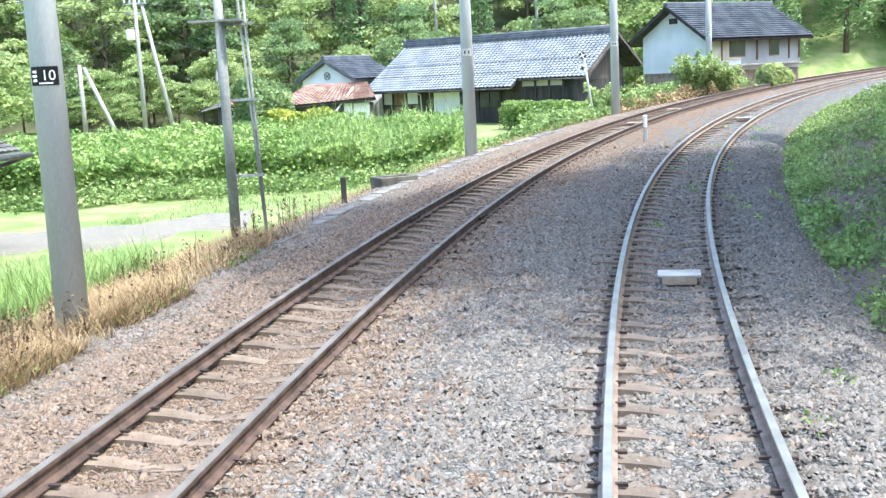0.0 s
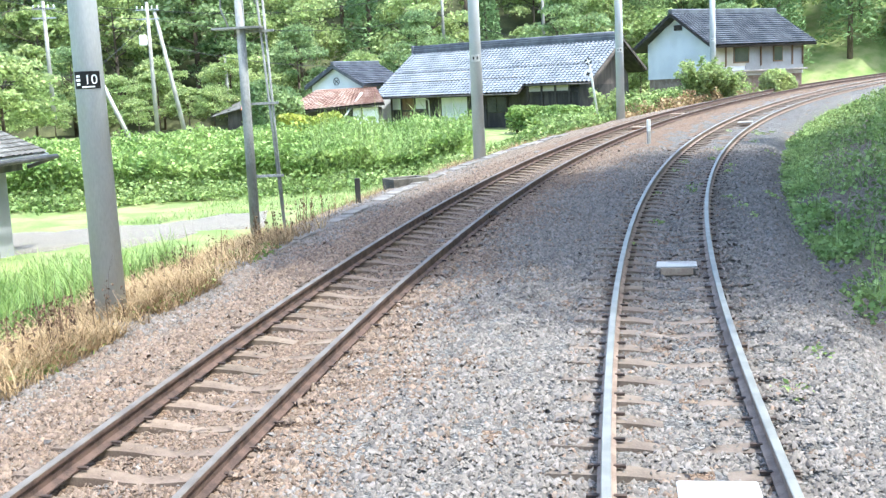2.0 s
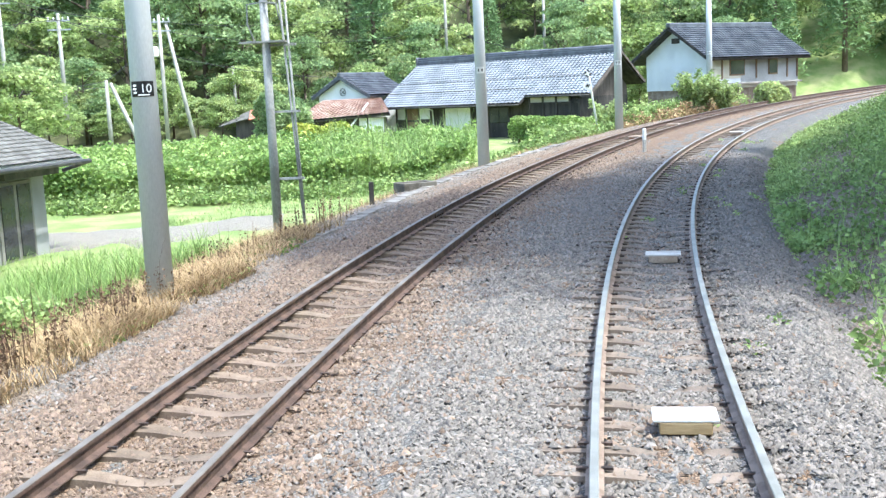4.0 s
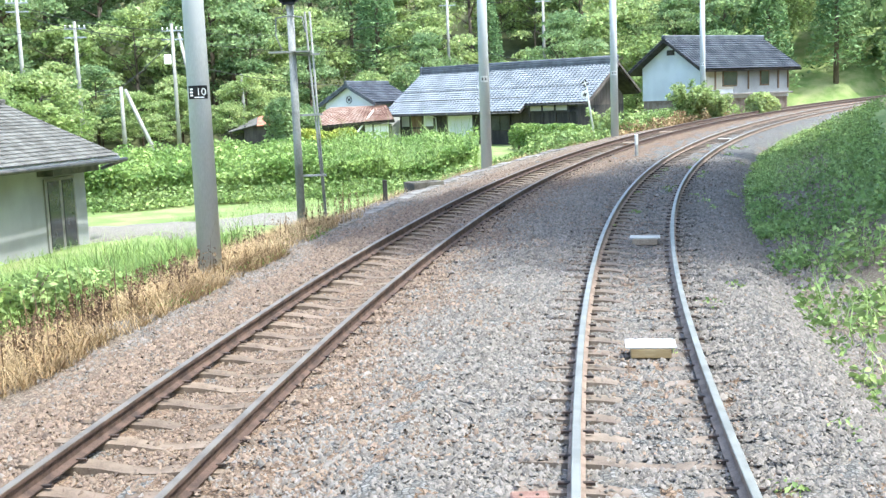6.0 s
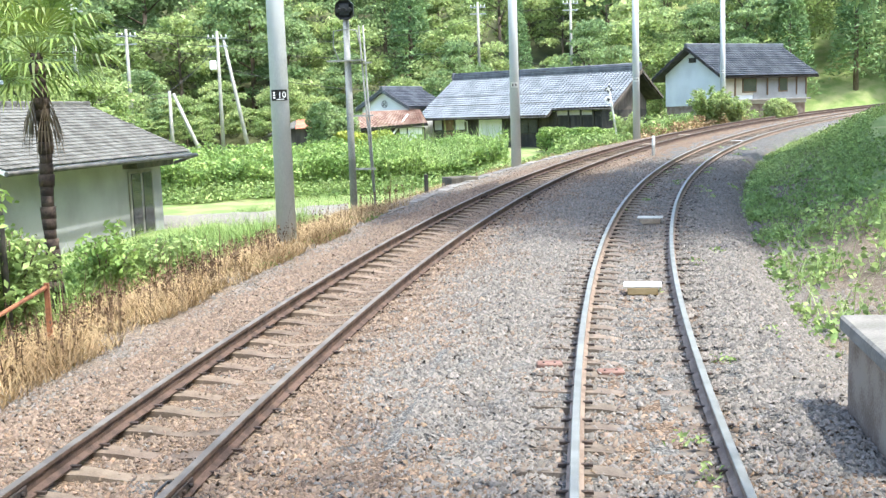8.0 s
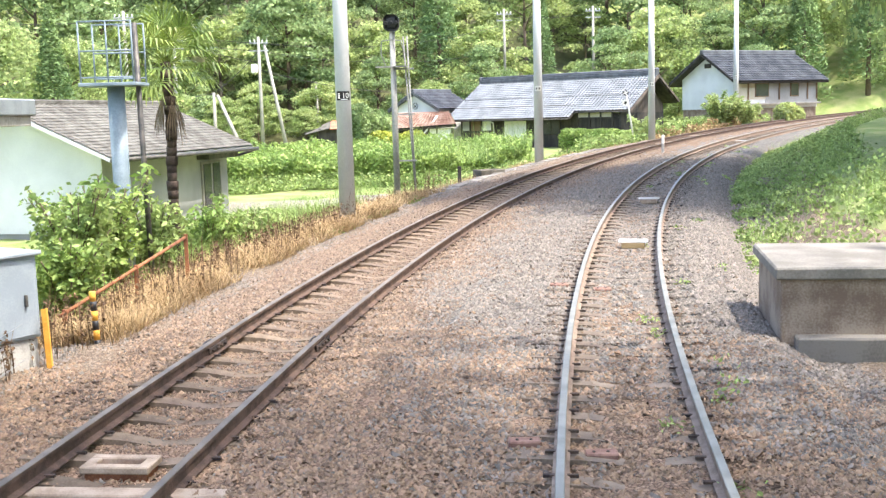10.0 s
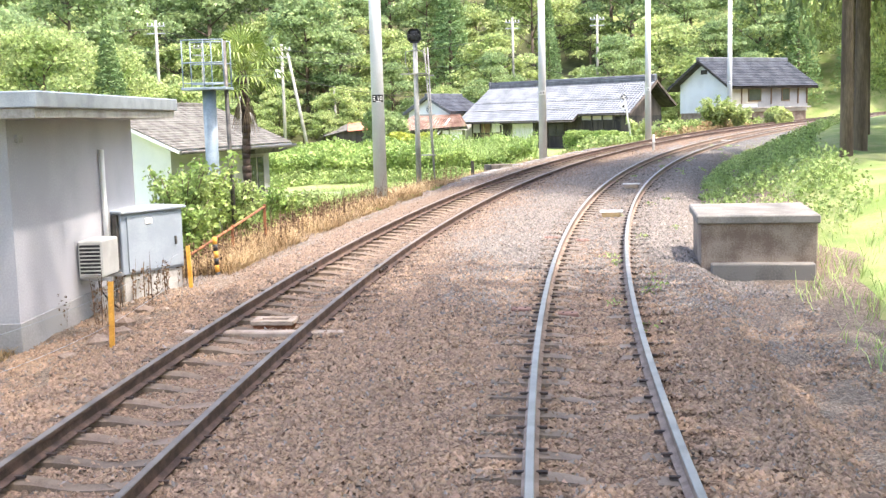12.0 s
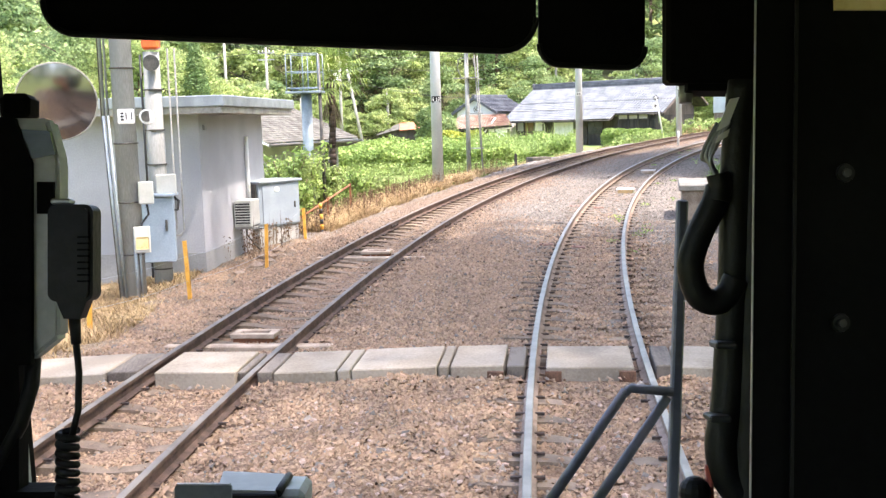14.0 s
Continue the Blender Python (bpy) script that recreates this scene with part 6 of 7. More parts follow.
def verge():
    v, f = blades(np.concatenate([patchy(along(56000, 24.5, 39, -8.7, -6.4), -0.4), patchy(along(26000, 34, 44, -8.5, -6.6), -0.6)]), 0.2, 0.012, 1.2, 0.5)
    tagged(mass("dry_grass", v, f, "grass_dry"), "yellowed dry grass along the ballast edge", "grass", kind="stuff")
    x, y = rng.uniform(-8.6, -4.7, 60000), rng.uniform(11.6, 20.8, 60000)
    s, lat = nearest(x, y)
    g = np.maximum(ground_z(x, y) + 0.04, spot(s, lat, ballast_z(s, lat))[:, 2])
    near = patchy(np.stack([x, y, g], 1), -1.6)
    near = near[near[:, 0] < -4.85 + 0.2 * np.sin(near[:, 1] * 1.3) + 0.12 * rng.normal(size=len(near))]
    v, f = blades(np.concatenate([patchy(along(22000, 3, 12, -9.8, -6.5), -0.5), near]), 0.075, 0.013, 1.4, 0.5)
    tagged(mass("dry_grass", v, f, "grass_dry"), "short yellowed grass by the crossing", "grass", kind="stuff")
    v, f = blades(patchy(along(9000, 43, 75, -8.6, -7.3), 0.5), 0.14, 0.012, 1.0, 0.5)
    tagged(mass("dry_grass", v, f, "grass_dry"), "thin dry grass beside the cable trough", "grass", kind="stuff")
    p = patchy(along(3000, 34, 42, -7.6, -6.5), 0.9)
    q = np.repeat(p, 5, 0) + rng.normal(size=(len(p) * 5, 3)) * np.array([0.05, 0.05, 0.02])
    q[:, 2] += rng.uniform(0.0, 0.12, len(q))
    v, f = leaves(q, 0.07, 0.4, 0.6)
    tagged(mass("low_weeds", v, f, "leaf_field"), "low bright green weeds at the ballast edge", "weeds", kind="stuff")
    p = np.concatenate([along(560, 20, 37, -8.3, -6.6), along(70, 36, 46, -8.0, -6.8)])
    v, f = blades(p, 0.55, 0.016, 0.15, 0.4)
    q = np.repeat(p, 14, 0)
    q[:, 2] += rng.uniform(0.12, 0.55, len(q))
    q[:, :2] += rng.normal(size=(len(q), 2)) * 0.016
    v2, f2 = leaves(q, 0.05, 1.5, 0.5)
    tagged(mass("dead_weeds", np.concatenate([v, v2]), np.concatenate([f, f2 + len(v)]), "stalk_dry"), "upright dead brown weed stalks", "weeds", kind="stuff")
    v, f = blades(patchy(along(26000, 29, 42, -11.5, -8.3), -0.8), 0.5, 0.016, 0.6, 0.5)
    tagged(mass("green_grass", v, f, "leaf_field"), "tall fresh green grass behind the dry verge", "grass", kind="stuff")
    p = along(70000, 28, 75, -16, -7.9)
    p = p[(np.abs(p[:, 1] - 53.0 - 0.2 * p[:, 0]) > 2.6) | (p[:, 0] > 2.5)]
    v, f = blades(patchy(p, -0.7), 0.12, 0.013, 0.9, 0.5)
    tagged(mass("green_grass", v, f, "leaf_weed"), "short green grass between the bank and the field", "grass", kind="stuff")
    p = np.concatenate([patchy(along(9000, 27, 76, 1.55, 5.4), 0.2), patchy(along(3500, 35, 78, 1.15, 2.6), 0.0), patchy(along(5200, 40, 74, 0.95, 2.7), -0.6)])
    q = np.repeat(p, 6, 0) + rng.normal(size=(len(p) * 6, 3)) * np.array([0.09, 0.09, 0.02])
    q[:, 2] += rng.uniform(0, 1, len(q)) ** 1.3 * (0.10 + 0.5 * smooth(2.0, 3.6, nearest(q[:, 0], q[:, 1])[1]))
    v, f = leaves(q, 0.085, 0.45, 0.7)
    tagged(mass("bank_weeds", v, f, "leaf_weed"), "green weeds spilling over the ballast edge", "weeds", kind="stuff")
    v, f = blades(patchy(along(7000, 30, 76, 2.3, 5.4), 0.3), 0.38, 0.014, 0.8, 0.5)
    tagged(mass("bank_grass", v, f, "leaf_weed"), "green grass on the bank beside the track", "grass", kind="stuff")
    v, f = blades(patchy(along(16000, 2, 30, 3.0, 9.0), -0.3), 0.2, 0.014, 0.9, 0.5)
    tagged(mass("green_grass", v, f, "leaf_weed"), "rough grass on the shaded side of the line", "grass", kind="stuff")
    # small tufts between the sleepers and along the rails
    s, lat = rng.uniform(18, 62, 36), rng.choice([-0.3, 0.35, 0.8, 1.0, 1.3, 1.7], 36) + rng.normal(size=36) * 0.12
    s, lat = np.repeat(s, 26) + rng.normal(size=936) * 0.12, np.repeat(lat, 26) + rng.normal(size=936) * 0.07
    v, f = leaves(spot(s, lat, ballast_z(s, lat) + rng.uniform(0.0, 0.07, 936)), 0.055, 0.8, 0.5)
    tagged(mass("track_weeds", v, f, "leaf_weed"), "small green weeds growing in the ballast", "weeds", kind="stuff")


verge()


def palm():
    x, y = -3.14, 33.4
    z = gz(x, y)
    ob = thing("fan_palm", pose(x, y, z), "fan palm with a shaggy dark trunk and drooping dead fronds", "palm tree")
    h = 4.05 - z
    bm = bmesh.new()
    for k in range(26):
        a, b = h * k / 26, h * (k + 1) / 26 + 0.02
        r = 0.102 + 0.012 * math.sin(k * 1.9)
        rod(bm, (0.02 * math.sin(k * 0.4), 0.015 * math.cos(k * 0.4), a), (0.02 * math.sin(k * 0.4 + 0.4), 0.015 * math.cos(k * 0.4 + 0.4), b), r, r * 1.07, 11)
    part("trunk", bm, "palm_bark", ob)
    for i in range(36):
        dead = i >= 29
        a = i * 2.399
        e = radians(82 - i * 4.0) if not dead else radians(-78)
        ln = rng.uniform(0.45, 0.75) if not dead else rng.uniform(0.3, 0.6)
        base = Vector((0.05 * math.cos(a), 0.05 * math.sin(a), h - (0.25 if dead else 0.0)))
        tip = base + Vector((math.cos(a) * math.cos(e), math.sin(a) * math.cos(e), math.sin(e))) * ln
        bm = bmesh.new()
        rod(bm, base, tip, 0.014, 0.008, 5)
        d = (tip - base).normalized()
        s = d.cross(Vector((0, 0, 1))).normalized()
        up = s.cross(d)
        for j in range(19 if not dead else 7):
            t = radians(-99 + 11 * j) if not dead else radians(-18 + 6 * j)
            w = d * math.cos(t) + s * math.sin(t)
            e0 = tip + w * 0.45
            e1 = tip + w * rng.uniform(0.6, 0.76) - Vector((0, 0, rng.uniform(0.1, 0.34)))
            q = w.cross(up).normalized() * (0.024 if not dead else 0.014)
            bm.faces.new([bm.verts.new(p) for p in (tip, e0 - q, e1, e0 + q)])
        part("frond", bm, "frond_dead" if dead else "palm_leaf", ob, "withered hanging frond" if dead else "")


palm()


# ---- ballast stones ----
def stones():
    n = 820000
    s = rng.uniform(5.5, 56, n)
    keep = rng.uniform(0, 1, n) < 1 - 0.75 * smooth(26, 54, s)
    s = s[keep]
    n = len(s)
    lat = rng.uniform(-7.9, 3.2, n)
    thin = (rng.uniform(0, 1, n) < smooth(-8.0, -6.2, lat)) & (rng.uniform(0, 1, n) < smooth(3.4, 2.2, lat))
    s, lat = s[thin], lat[thin]
    n = len(s)
    c = left_of(s)
    d = np.where(lat > c / 2, lat, lat - c)
    at = spot(s, lat)
    grassy = (at[:, 0] < -4.85 + 0.12 * np.sin(s * 2.1) + 0.2 * rng.normal(size=n)) & (s > 12.0) & (s < 20.5) & (rng.uniform(0, 1, n) < 0.88)
    ok = ~grassy & (np.abs(np.abs(d) - GAUGE / 2) > 0.07) & ~((s > 10.4) & (s < 11.4) & (lat > -6.2))
    phase = np.abs(((s + 4) / SLEEPER_STEP + 0.5) % 1 - 0.5) * SLEEPER_STEP
    on_sl = (phase < 0.085) & (np.abs(d) < 1.0)
    bare = np.where(lat > c / 2, np.where(np.abs(d) > 0.66, 0.45, 0.92), np.where(np.abs(d) > 0.66, 0.6, 0.92))
    ok &= ~(on_sl & (rng.uniform(0, 1, n) < bare))
    s, lat, on_sl = s[ok], lat[ok], on_sl[ok]
    n = len(s)
    size = rng.lognormal(math.log(0.027), 0.32, n).clip(0.015, 0.06) * (1 + 0.3 * smooth(28, 50, s))
    size = np.where((lat < c[ok] / 2) & (np.abs(d[ok]) < 0.55), size * 0.82, size)
    base = spot(s, lat)
    verge_z = ground_z(base[:, 0], base[:, 1]) + 0.05 - base[:, 2]
    out = (lat < -5.5) | (lat > 1.6)
    ctr = spot(s, lat, np.where(out, np.maximum(ballast_z(s, lat), verge_z), ballast_z(s, lat)) + rng.uniform(-0.010, 0.012, n) + np.where(on_sl, 0.035, 0.0))
    # an angular chip: four uneven corners sunk in the bed and one off-centre peak
    turn = rng.uniform(0, 2 * np.pi, (n, 1)) + np.array([[0.0, 1.57, 3.14, 4.71]]) + rng.uniform(-0.45, 0.45, (n, 4))
    rad = rng.uniform(0.55, 1.15, (n, 4)) * size[:, None]
    yaw = rng.uniform(0, np.pi, (n, 1))
    px, py = rad * np.cos(turn) * 1.15, rad * np.sin(turn) * 0.55
    bx, by = px * np.cos(yaw) - py * np.sin(yaw), px * np.sin(yaw) + py * np.cos(yaw)
    ax, ay = rng.uniform(-0.45, 0.45, (2, n)) * size
    tilt = rng.normal(size=(2, n)) * 0.34
    v = np.zeros((n, 5, 3))
    v[:, :4, 0], v[:, :4, 1] = bx, by
    v[:, :4, 2] = -0.22 * size[:, None] + bx * tilt[0][:, None] + by * tilt[1][:, None]
    v[:, 4, 0], v[:, 4, 1], v[:, 4, 2] = ax, ay, rng.uniform(0.22, 0.75, n) * size
    v += ctr[:, None]
    tri = np.array([[0, 1, 4], [1, 2, 4], [2, 3, 4], [3, 0, 4]])
    # rusty stones near the left track and in the stretch before the crossing
    rusty = rusty_zone(s, lat)
    red = rusty & (rng.uniform(0, 1, n) < smooth(27, 17, s))
    for sel, k, label in ((rusty & ~red, "stone_rust", "rust-stained brown ballast stones"), (red, "stone_red", "reddish brown rust-stained ballast stones"), (~rusty, "stone_grey", "grey crushed ballast stones")):
        vv = v[sel].reshape(-1, 3)
        m = int(sel.sum())
        ff = (np.arange(m)[:, None, None] * 5 + tri[None]).reshape(-1, 3)
        ob = mass("ballast_stones", vv, ff, k, BALLAST, kind="stuff")
        tagged(ob, label)


stones()


def loose_stones():
    """Single stones lying on top of the bed where the line is seen from nearest, between the tracks and between the rails."""
    shapes = []
    for k in range(6):
        bm = bmesh.new()
        bmesh.ops.create_icosphere(bm, subdivisions=1, radius=0.5)
        for v in bm.verts:
            v.co *= 1 + float(rng.normal()) * 0.2
            v.co.z *= 0.7
        me = bpy.data.meshes.new("ballast_stone")
        bm.to_mesh(me)
        bm.free()
        me.materials.append(M["stone_single"])
        shapes.append(me)
    n = 0
    while n < 290:
        s, lat = rng.uniform(6.6, 9.8), rng.uniform(-3.3, 0.45)
        if abs(abs(lat) - GAUGE / 2) < 0.1:
            continue
        o = new("ballast_stone", shapes[n % 6])
        o.parent = BALLAST
        p = spot(s, lat, ballast_z(np.array([s]), np.array([lat]))[0] + 0.012)
        k = rng.uniform(0.035, 0.068)
        o.matrix_world = Matrix.Translation(Vector(p)) @ Euler(tuple(rng.uniform(-0.5, 0.5, 2)) + (rng.uniform(0, 6.3),)).to_matrix().to_4x4() @ Matrix.Diagonal((k, k * rng.uniform(0.6, 1.0), k * rng.uniform(0.6, 1.0), 1))
        n += 1


M["stone_single"] = mat("stone_single", (0.26, 0.18, 0.14), (0.37, 0.285, 0.235), 0.9, 20, 120, 0.2, rand=0.22)
loose_stones()


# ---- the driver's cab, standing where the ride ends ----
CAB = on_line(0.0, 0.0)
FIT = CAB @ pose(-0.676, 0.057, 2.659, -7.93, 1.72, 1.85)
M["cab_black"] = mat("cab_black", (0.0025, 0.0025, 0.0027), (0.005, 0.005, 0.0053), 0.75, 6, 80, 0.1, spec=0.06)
M["cab_grey"] = mat("cab_grey", (0.16, 0.175, 0.17), (0.24, 0.255, 0.25), 0.5, 5, 80, 0.08)
# pale so the unseen cab walls bounce light inside; also the device lid
M["cab_lining"] = mat("cab_lining", (0.46, 0.48, 0.45), (0.56, 0.58, 0.55), 0.6, 3, 60, 0.05)
M["rubber"] = mat("rubber", (0.006, 0.006, 0.006), (0.013, 0.0125, 0.0125), 0.5, 12, 90, 0.15, spec=0.25)
M["cab_steel"] = mat("cab_steel", (0.30, 0.31, 0.31), (0.42, 0.43, 0.43), 0.4, 5, 80, 0.05, metal=0.6)
M["train_paint"] = mat("train_paint", (0.42, 0.08, 0.05), (0.50, 0.11, 0.07), 0.4, 1, 40, 0.03)
M["rubber_worn"] = mat("rubber_worn", (0.03, 0.03, 0.03), (0.05, 0.05, 0.05), 0.5, 8, 80, 0.1)
M["radio_grey"] = mat("radio_grey", (0.42, 0.445, 0.435), (0.52, 0.545, 0.535), 0.45, 5, 80, 0.08)
M["device_grey"] = mat("device_grey", (0.30, 0.34, 0.32), (0.38, 0.42, 0.40), 0.4, 5, 80, 0.05)
M["screen"] = mat("screen", (0.06, 0.08, 0.075), (0.10, 0.12, 0.115), 0.2, 5, 50, 0.0)


def plate(bm, outline, y, thick, mi=0):
    """A flat shape given in x, z, from depth y on."""
    prism(bm, outline, y, y + thick, mi)
    bmesh.ops.recalc_face_normals(bm, faces=bm.faces)


def rounded(x0, z0, x1, z1, r, corners="all", n=5):
    pts = []
    for cx, cz, a in ((x0 + r, z0 + r, 180), (x1 - r, z0 + r, 270), (x1 - r, z1 - r, 0), (x0 + r, z1 - r, 90)):
        for k in range(n + 1):
            t = radians(a + 90 * k / n)
            pts.append((cx + r * math.cos(t), cz + r * math.sin(t)))
    return pts


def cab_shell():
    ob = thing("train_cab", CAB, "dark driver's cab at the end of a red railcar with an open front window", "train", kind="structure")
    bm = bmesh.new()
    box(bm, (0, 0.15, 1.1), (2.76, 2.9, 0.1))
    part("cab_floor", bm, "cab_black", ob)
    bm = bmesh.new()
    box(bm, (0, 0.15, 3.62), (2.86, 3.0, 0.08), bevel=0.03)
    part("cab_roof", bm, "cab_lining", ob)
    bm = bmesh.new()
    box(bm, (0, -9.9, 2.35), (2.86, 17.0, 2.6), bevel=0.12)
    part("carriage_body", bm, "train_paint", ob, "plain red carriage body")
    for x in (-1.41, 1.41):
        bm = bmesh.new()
        # a wall with an unseen side window opening, cut wide to light the inside
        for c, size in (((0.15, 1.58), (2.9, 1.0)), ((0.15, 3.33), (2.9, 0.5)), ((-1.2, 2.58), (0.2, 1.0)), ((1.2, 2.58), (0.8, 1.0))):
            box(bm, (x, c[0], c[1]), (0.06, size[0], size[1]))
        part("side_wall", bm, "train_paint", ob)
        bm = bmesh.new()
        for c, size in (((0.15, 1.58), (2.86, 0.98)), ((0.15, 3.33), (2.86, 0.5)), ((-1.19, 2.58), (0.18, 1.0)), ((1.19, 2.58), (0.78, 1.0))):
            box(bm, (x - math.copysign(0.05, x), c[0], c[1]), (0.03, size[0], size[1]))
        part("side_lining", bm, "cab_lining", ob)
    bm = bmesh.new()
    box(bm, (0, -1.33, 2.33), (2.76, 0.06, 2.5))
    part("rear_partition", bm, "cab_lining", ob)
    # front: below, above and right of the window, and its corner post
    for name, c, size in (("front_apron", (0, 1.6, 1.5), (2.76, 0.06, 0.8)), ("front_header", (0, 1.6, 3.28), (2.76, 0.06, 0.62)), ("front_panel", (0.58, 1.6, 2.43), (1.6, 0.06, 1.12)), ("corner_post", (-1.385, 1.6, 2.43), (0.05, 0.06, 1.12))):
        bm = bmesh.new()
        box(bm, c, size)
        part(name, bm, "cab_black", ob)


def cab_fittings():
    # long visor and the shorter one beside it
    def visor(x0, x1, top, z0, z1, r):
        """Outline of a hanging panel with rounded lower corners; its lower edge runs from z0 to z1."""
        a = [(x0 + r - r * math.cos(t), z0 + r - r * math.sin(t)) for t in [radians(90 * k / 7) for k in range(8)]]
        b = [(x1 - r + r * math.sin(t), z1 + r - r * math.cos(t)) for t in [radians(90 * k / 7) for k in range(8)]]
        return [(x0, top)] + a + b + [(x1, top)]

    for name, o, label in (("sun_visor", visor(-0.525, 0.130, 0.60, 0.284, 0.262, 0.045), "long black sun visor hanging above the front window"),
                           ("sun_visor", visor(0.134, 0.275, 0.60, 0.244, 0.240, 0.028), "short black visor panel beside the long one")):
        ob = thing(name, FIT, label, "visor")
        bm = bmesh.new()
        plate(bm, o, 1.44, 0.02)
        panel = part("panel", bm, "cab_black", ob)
        bm = bmesh.new()
        tube(bm, [(x, 1.438, z) for x, z in o[1:-1]], 0.004, 6)
        part("edge_trim", bm, "rubber", panel)
        bm = bmesh.new()
        rod(bm, (o[0][0], 1.43, 0.6), (o[-1][0], 1.43, 0.6), 0.012, 0.012, 10)
        part("hinge_rod", bm, "cab_steel", ob)
    # case under the roof
    ob = thing("overhead_case", FIT, "black metal case under the cab roof", "case")
    bm = bmesh.new()
    box(bm, (0.312, 1.235, 0.40), (0.108, 0.03, 0.425), bevel=0.004)
    part("case", bm, "cab_black", ob)
    for x, r in ((0.286, 0.008), (0.338, 0.006)):
        bm = bmesh.new()
        rod(bm, (x, 1.25, 0.19), (x, 1.25, 0.168), r, r, 8)
        part("screw", bm, "cab_steel", ob)
    bm = bmesh.new()
    box(bm, (0.318, 1.25, 0.183), (0.07, 0.05, 0.008))
    part("mount", bm, "cab_black", ob)
    # partition panel close by
    ob = thing("cab_partition", FIT, "black cab partition with a pale edge strip and round screws", "partition")
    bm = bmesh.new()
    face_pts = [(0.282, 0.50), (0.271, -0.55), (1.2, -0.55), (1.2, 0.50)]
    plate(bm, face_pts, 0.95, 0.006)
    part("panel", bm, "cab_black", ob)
    bm = bmesh.new()
    plate(bm, [(0.2812, 0.50), (0.2702, -0.55), (0.2712, -0.55), (0.2822, 0.50)], 0.948, 0.003)
    part("edge_strip", bm, "cab_steel", ob)
    bm = bmesh.new()
    plate(bm, [(0.316, 0.50), (0.305, -0.55), (0.308, -0.55), (0.319, 0.50)], 0.947, 0.003)
    part("seam", bm, "rubber", ob)
    for x, z in ((0.3575, 0.0665), (0.3535, -0.065)):
        bm = bmesh.new()
        rod(bm, (x, 0.95, z), (x, 0.946, z), 0.0085, 0.0075, 14)
        washer = part("screw", bm, "rubber", ob)
        bm = bmesh.new()
        rod(bm, (x, 0.9465, z), (x, 0.943, z), 0.0042, 0.0036, 12)
        part("screw_head", bm, "rubber_worn", washer)
    bm = bmesh.new()
    box(bm, (0.38, 0.947, 0.224), (0.066, 0.004, 0.03))
    part("label_strip", bm, "yellow", ob, "yellow label strip")
    # hoses along the window post
    ob = thing("cable_hose", FIT, "thick black cable hoses strapped to the window post", "hose")

    def hose(points, r, k="rubber", d=1.1, name="hose"):
        b = bmesh.new()
        pts = [Vector((x, d, z)) for x, z in points]
        fine = []
        for i in range(len(pts) - 1):
            p0, p1, p2, p3 = pts[max(i - 1, 0)], pts[i], pts[i + 1], pts[min(i + 2, len(pts) - 1)]
            for j in range(6):
                t = j / 6
                fine.append(0.5 * ((2 * p1) + (p2 - p0) * t + (2 * p0 - 5 * p1 + 4 * p2 - p3) * t * t + (3 * p1 - p0 - 3 * p2 + p3) * t ** 3))
        fine.append(pts[-1])
        tube(b, fine, r, 12)
        return part(name, b, k, ob)

    hose([(0.312, 0.17), (0.304, 0.08), (0.302, -0.02), (0.298, -0.10), (0.294, -0.16), (0.288, -0.20), (0.296, -0.235), (0.320, -0.262)], 0.017)
    hose([(0.330, 0.17), (0.322, 0.0), (0.318, -0.15), (0.316, -0.26), (0.316, -0.33)], 0.020)
    hose([(0.283, 0.062), (0.278, 0.045), (0.262, 0.012), (0.254, -0.018), (0.262, -0.046), (0.278, -0.054), (0.292, -0.046), (0.300, -0.030)], 0.0135, d=1.09)
    hose([(0.280, 0.075), (0.283, 0.062), (0.281, 0.048)], 0.0115, d=1.085, name="sleeve")
    for i in range(4):
        hose([(0.293 - 0.003 * i, 0.128), (0.280 - 0.004 * i, 0.104 - 0.003 * i), (0.2735 + 0.002 * (i % 2), 0.088), (0.279 + 0.002 * i, 0.073), (0.284, 0.058)], 0.0021, "cab_steel", 1.088 + 0.004 * i, "wire")
    for pts in ([(0.298, 0.150), (0.2885, 0.148), (0.2755, 0.116), (0.2874, 0.1224)], [(0.289, 0.119), (0.277, 0.112), (0.274, 0.104), (0.286, 0.111)]):
        bm = bmesh.new()
        plate(bm, pts, 1.07, 0.0015)
        part("tag", bm, "shutter_white", ob, "pale tag tied to the wires")
    for x, z in ((0.280, -0.096), (0.274, -0.169)):
        bm = bmesh.new()
        box(bm, (x + 0.006, 1.085, z), (0.022, 0.03, 0.007), bevel=0.002)
        part("strap", bm, "rubber_worn", ob)
    bm = bmesh.new()
    bmesh.ops.create_uvsphere(bm, u_segments=14, v_segments=10, radius=0.016, matrix=Matrix.Translation((0.261, 1.1, -0.247)))
    part("knob", bm, "rubber", ob)
    bm = bmesh.new()
    rod(bm, (0.275, 1.1, -0.22), (0.279, 1.1, -0.29), 0.004, 0.004, 8)
    part("red_lead", bm, "train_paint", ob)
    # wiper outside the window
    ob = thing("window_wiper", FIT, "grey windscreen wiper with a double arm resting outside the window", "wiper")
    bm = bmesh.new()
    box(bm, (0.366, 1.66, -0.175), (0.016, 0.02, 0.50), Matrix.Rotation(radians(1.9), 3, "Y"), bevel=0.003)
    part("blade", bm, "wiper_grey", ob)
    for a, b in (((0.286, -0.216), (0.146, -0.42)), ((0.350, -0.226), (0.204, -0.44))):
        bm = bmesh.new()
        rod(bm, (a[0], 1.65, a[1]), (b[0], 1.65, b[1]), 0.0075, 0.0085, 8)
        part("arm", bm, "wiper_grey", ob)
    bm = bmesh.new()
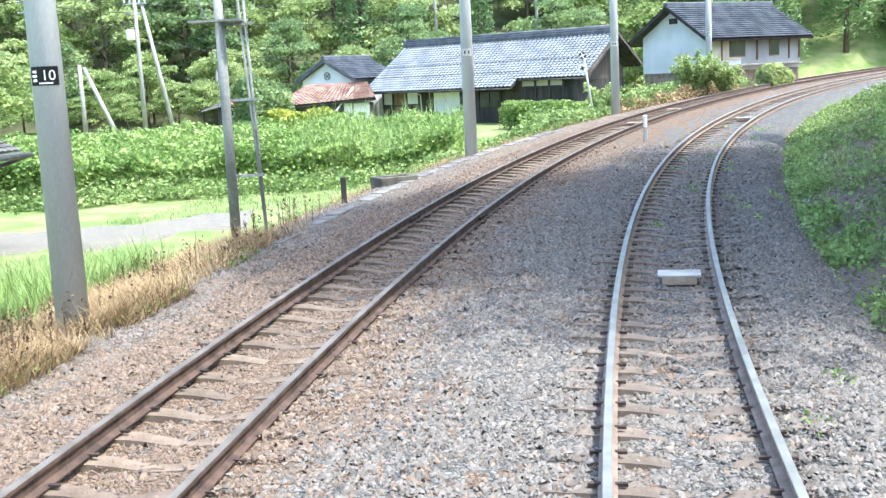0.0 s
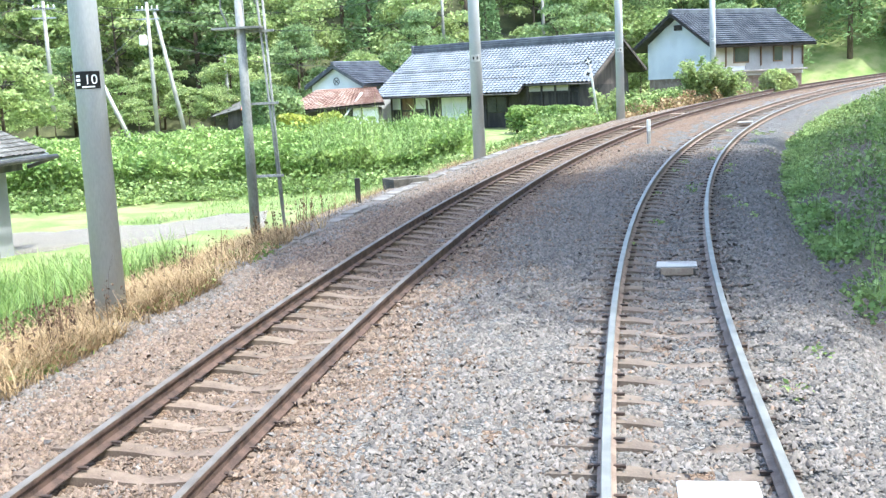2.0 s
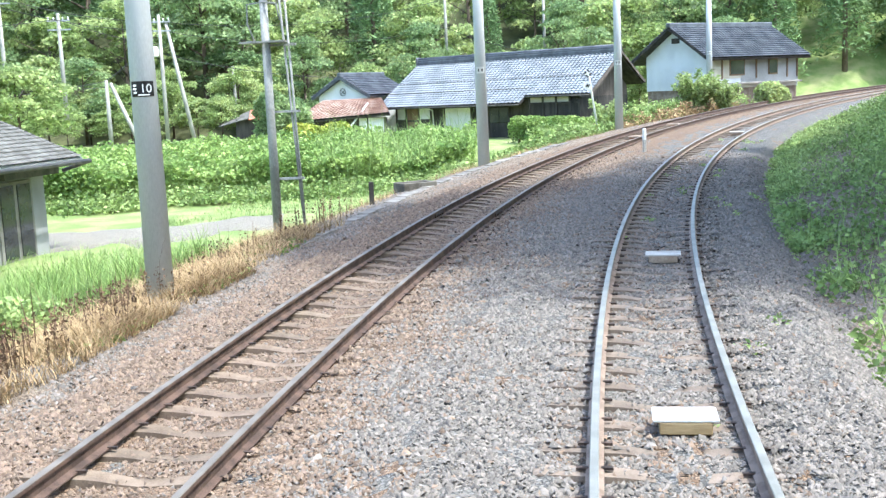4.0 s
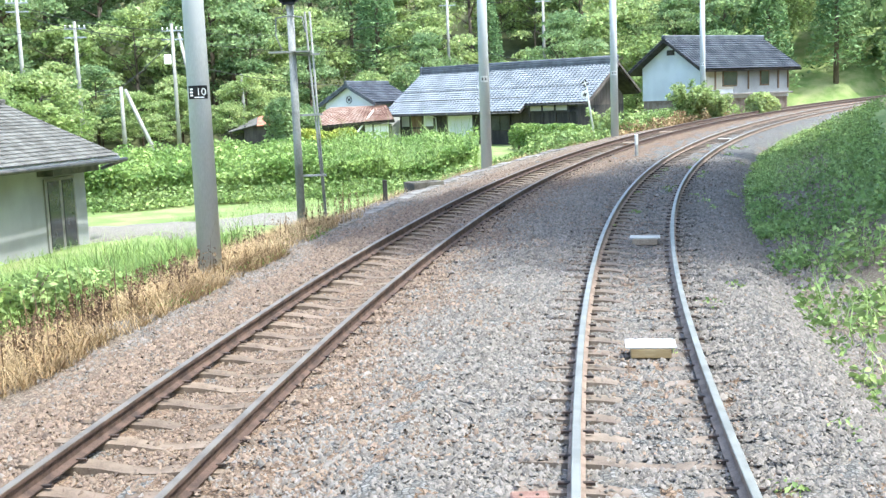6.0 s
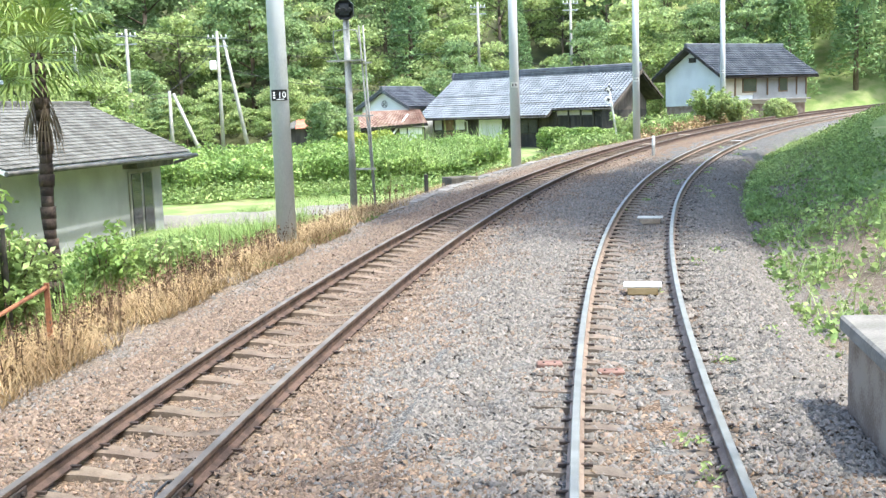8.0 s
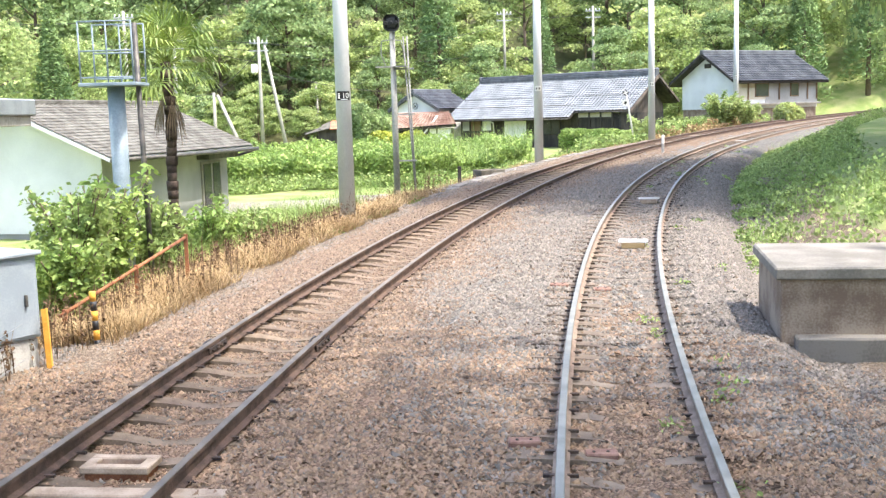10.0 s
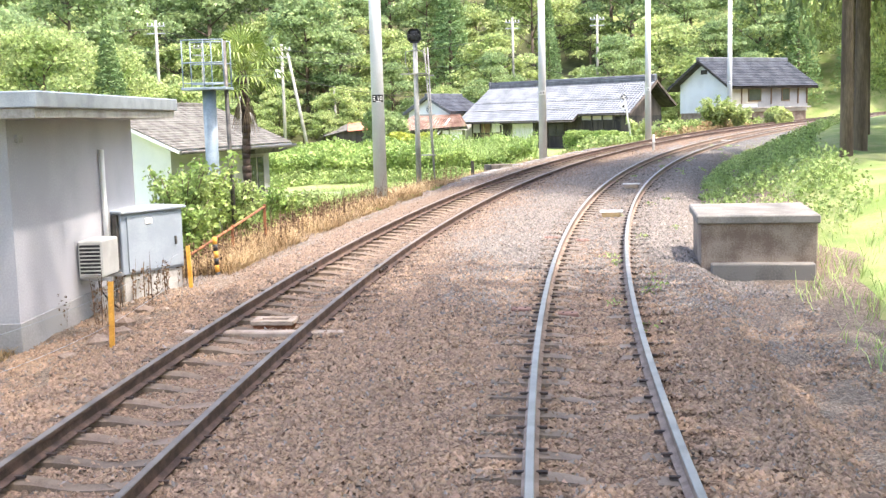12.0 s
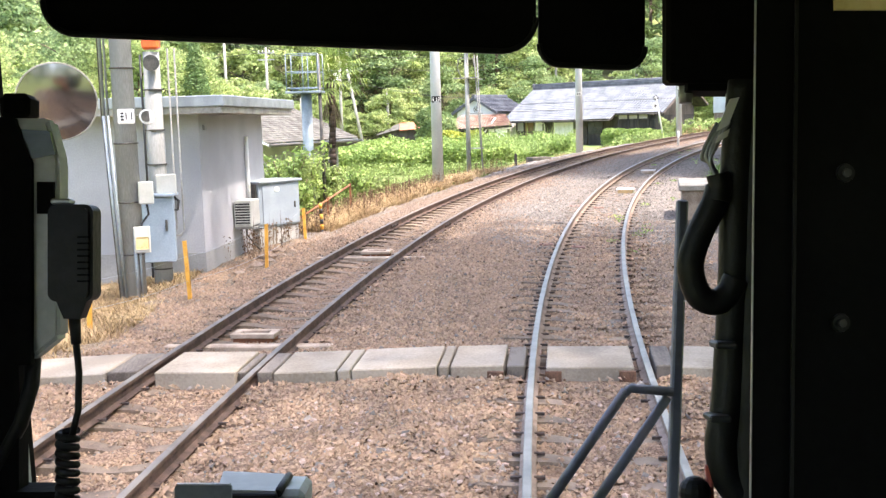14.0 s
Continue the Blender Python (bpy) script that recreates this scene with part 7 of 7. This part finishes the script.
    tube(bm, [(0.282, 1.65, -0.222), (0.294, 1.65, -0.213), (0.358, 1.65, -0.219)], 0.0075, 8)
    part("link", bm, "wiper_grey", ob)
    # recorder on the sill
    ob = thing("dash_device", FIT, "small dark grey device with a black lid on the window sill", "device")
    d = 1.50
    bm = bmesh.new()
    box(bm, (-0.236, d + 0.06, -0.402), (0.098, 0.1, 0.13), bevel=0.008)
    part("body", bm, "device_grey", ob, "pale grey-green metal body")
    bm = bmesh.new()
    slab(bm, [(-0.305, d - 0.005, -0.3325), (-0.224, d - 0.005, -0.3345), (-0.2205, d + 0.07, -0.3265), (-0.3115, d + 0.07, -0.3225)], 0.010)
    lid = part("lid", bm, "cab_lining", ob, "pale grey smooth lid")
    bm = bmesh.new()
    tube(bm, [(-0.2225, d - 0.004, -0.339), (-0.2195, d + 0.03, -0.334), (-0.2165, d + 0.072, -0.330)], 0.006, 8)
    part("lid_end", bm, "rubber", lid)
    bm = bmesh.new()
    box(bm, (-0.262, d - 0.008, -0.352), (0.080, 0.012, 0.030), bevel=0.002)
    part("front_edge", bm, "rubber", ob)
    bm = bmesh.new()
    plate(bm, rounded(-0.358, -0.40, -0.281, -0.3215, 0.004), d - 0.03, 0.008)
    back = part("screen_back", bm, "cab_grey", ob)
    bm = bmesh.new()
    box(bm, (-0.3195, d - 0.026, -0.3205), (0.072, 0.009, 0.002))
    part("edge_strip", bm, "cream_paint", back)
    # radio set with its handset
    ob = thing("radio_set", FIT, "dark grey cab radio set with chamfered edges and a small screen", "radio")
    d = 1.22
    bm = bmesh.new()
    o = [(-0.54, 0.147), (-0.440, 0.147), (-0.427, 0.100), (-0.427, -0.100), (-0.462, -0.128), (-0.54, -0.128)]
    plate(bm, o, d, 0.035)
    bmesh.ops.bevel(bm, geom=list(bm.edges), offset=0.004, segments=2, affect="EDGES")
    body = part("body", bm, "radio_grey", ob)
    bm = bmesh.new()
    plate(bm, [(-0.468, 0.134), (-0.436, 0.132), (-0.430, 0.106), (-0.460, 0.100)], d - 0.004, 0.006)
    part("screen", bm, "screen", body)
    bm = bmesh.new()
    box(bm, (-0.4405, d - 0.002, 0.057), (0.019, 0.006, 0.036))
    part("slot", bm, "cab_black", body)
    bm = bmesh.new()
    plate(bm, [(-0.56, 0.15), (-0.474, 0.146), (-0.455, 0.096), (-0.455, -0.13), (-0.56, -0.13)], d - 0.01, 0.012)
    part("side_panel", bm, "cab_black", body)
    bm = bmesh.new()
    box(bm, (-0.49, d + 0.05, 0.165), (0.035, 0.04, 0.03), bevel=0.006)
    part("connector", bm, "cab_black", ob)
    bm = bmesh.new()
    tube(bm, [(-0.463, d + 0.02, -0.125), (-0.465, d + 0.02, -0.155), (-0.478, d + 0.02, -0.20), (-0.51, d + 0.02, -0.26)], 0.009, 8)
    part("lead", bm, "rubber", ob)
    bm = bmesh.new()
    box(bm, (-0.491, d + 0.03, -0.21), (0.026, 0.03, 0.17))
    part("stand", bm, "cab_black", ob)
    bm = bmesh.new()
    box(bm, (-0.47, d + 0.03, -0.281), (0.09, 0.05, 0.012))
    part("shelf", bm, "cab_black", ob)
    ob = thing("radio_handset", FIT, "black hand microphone with a coiled cord hanging on the radio", "microphone")
    d = 1.12
    bm = bmesh.new()
    plate(bm, rounded(-0.405, -0.055, -0.358, 0.046, 0.009), d, 0.035)
    bmesh.ops.bevel(bm, geom=[e for e in bm.edges if abs(e.verts[0].co.y - e.verts[1].co.y) < 1e-5], offset=0.004, segments=2, affect="EDGES")
    mic = part("body", bm, "rubber", ob)
    for i in range(8):
        bm = bmesh.new()
        box(bm, (-0.366, d - 0.001, 0.012 - i * 0.0065), (0.012, 0.004, 0.002))
        part("grille_slot", bm, "cab_black", mic)
    bm = bmesh.new()
    plate(bm, [(-0.398, -0.052), (-0.364, -0.052), (-0.372, -0.073), (-0.389, -0.073)], d + 0.006, 0.02)
    part("neck", bm, "rubber", mic)
    bm = bmesh.new()
    box(bm, (-0.391, d + 0.01, 0.049), (0.022, 0.015, 0.006), bevel=0.002)
    part("hook", bm, "cab_steel", mic)
    bm = bmesh.new()
    rod(bm, (-0.381, d + 0.015, -0.07), (-0.379, d + 0.015, -0.10), 0.0065, 0.0055, 8)
    tube(bm, [(-0.379, d + 0.015, -0.10), (-0.376, d + 0.015, -0.13), (-0.377, d + 0.015, -0.17), (-0.383, d + 0.015, -0.195)], 0.0036, 8)
    part("strain_relief", bm, "rubber", ob)
    bm = bmesh.new()
    pts = [(-0.388 + 0.0095 * math.cos(2 * math.pi * k / 10), d + 0.015 + 0.0095 * math.sin(2 * math.pi * k / 10), -0.19 - 0.0009 * k) for k in range(130)]
    tube(bm, pts, 0.0042, 6)
    part("coiled_cord", bm, "rubber", ob)


M["wiper_grey"] = mat("wiper_grey", (0.10, 0.11, 0.135), (0.16, 0.175, 0.205), 0.5, 5, 60, 0.05)
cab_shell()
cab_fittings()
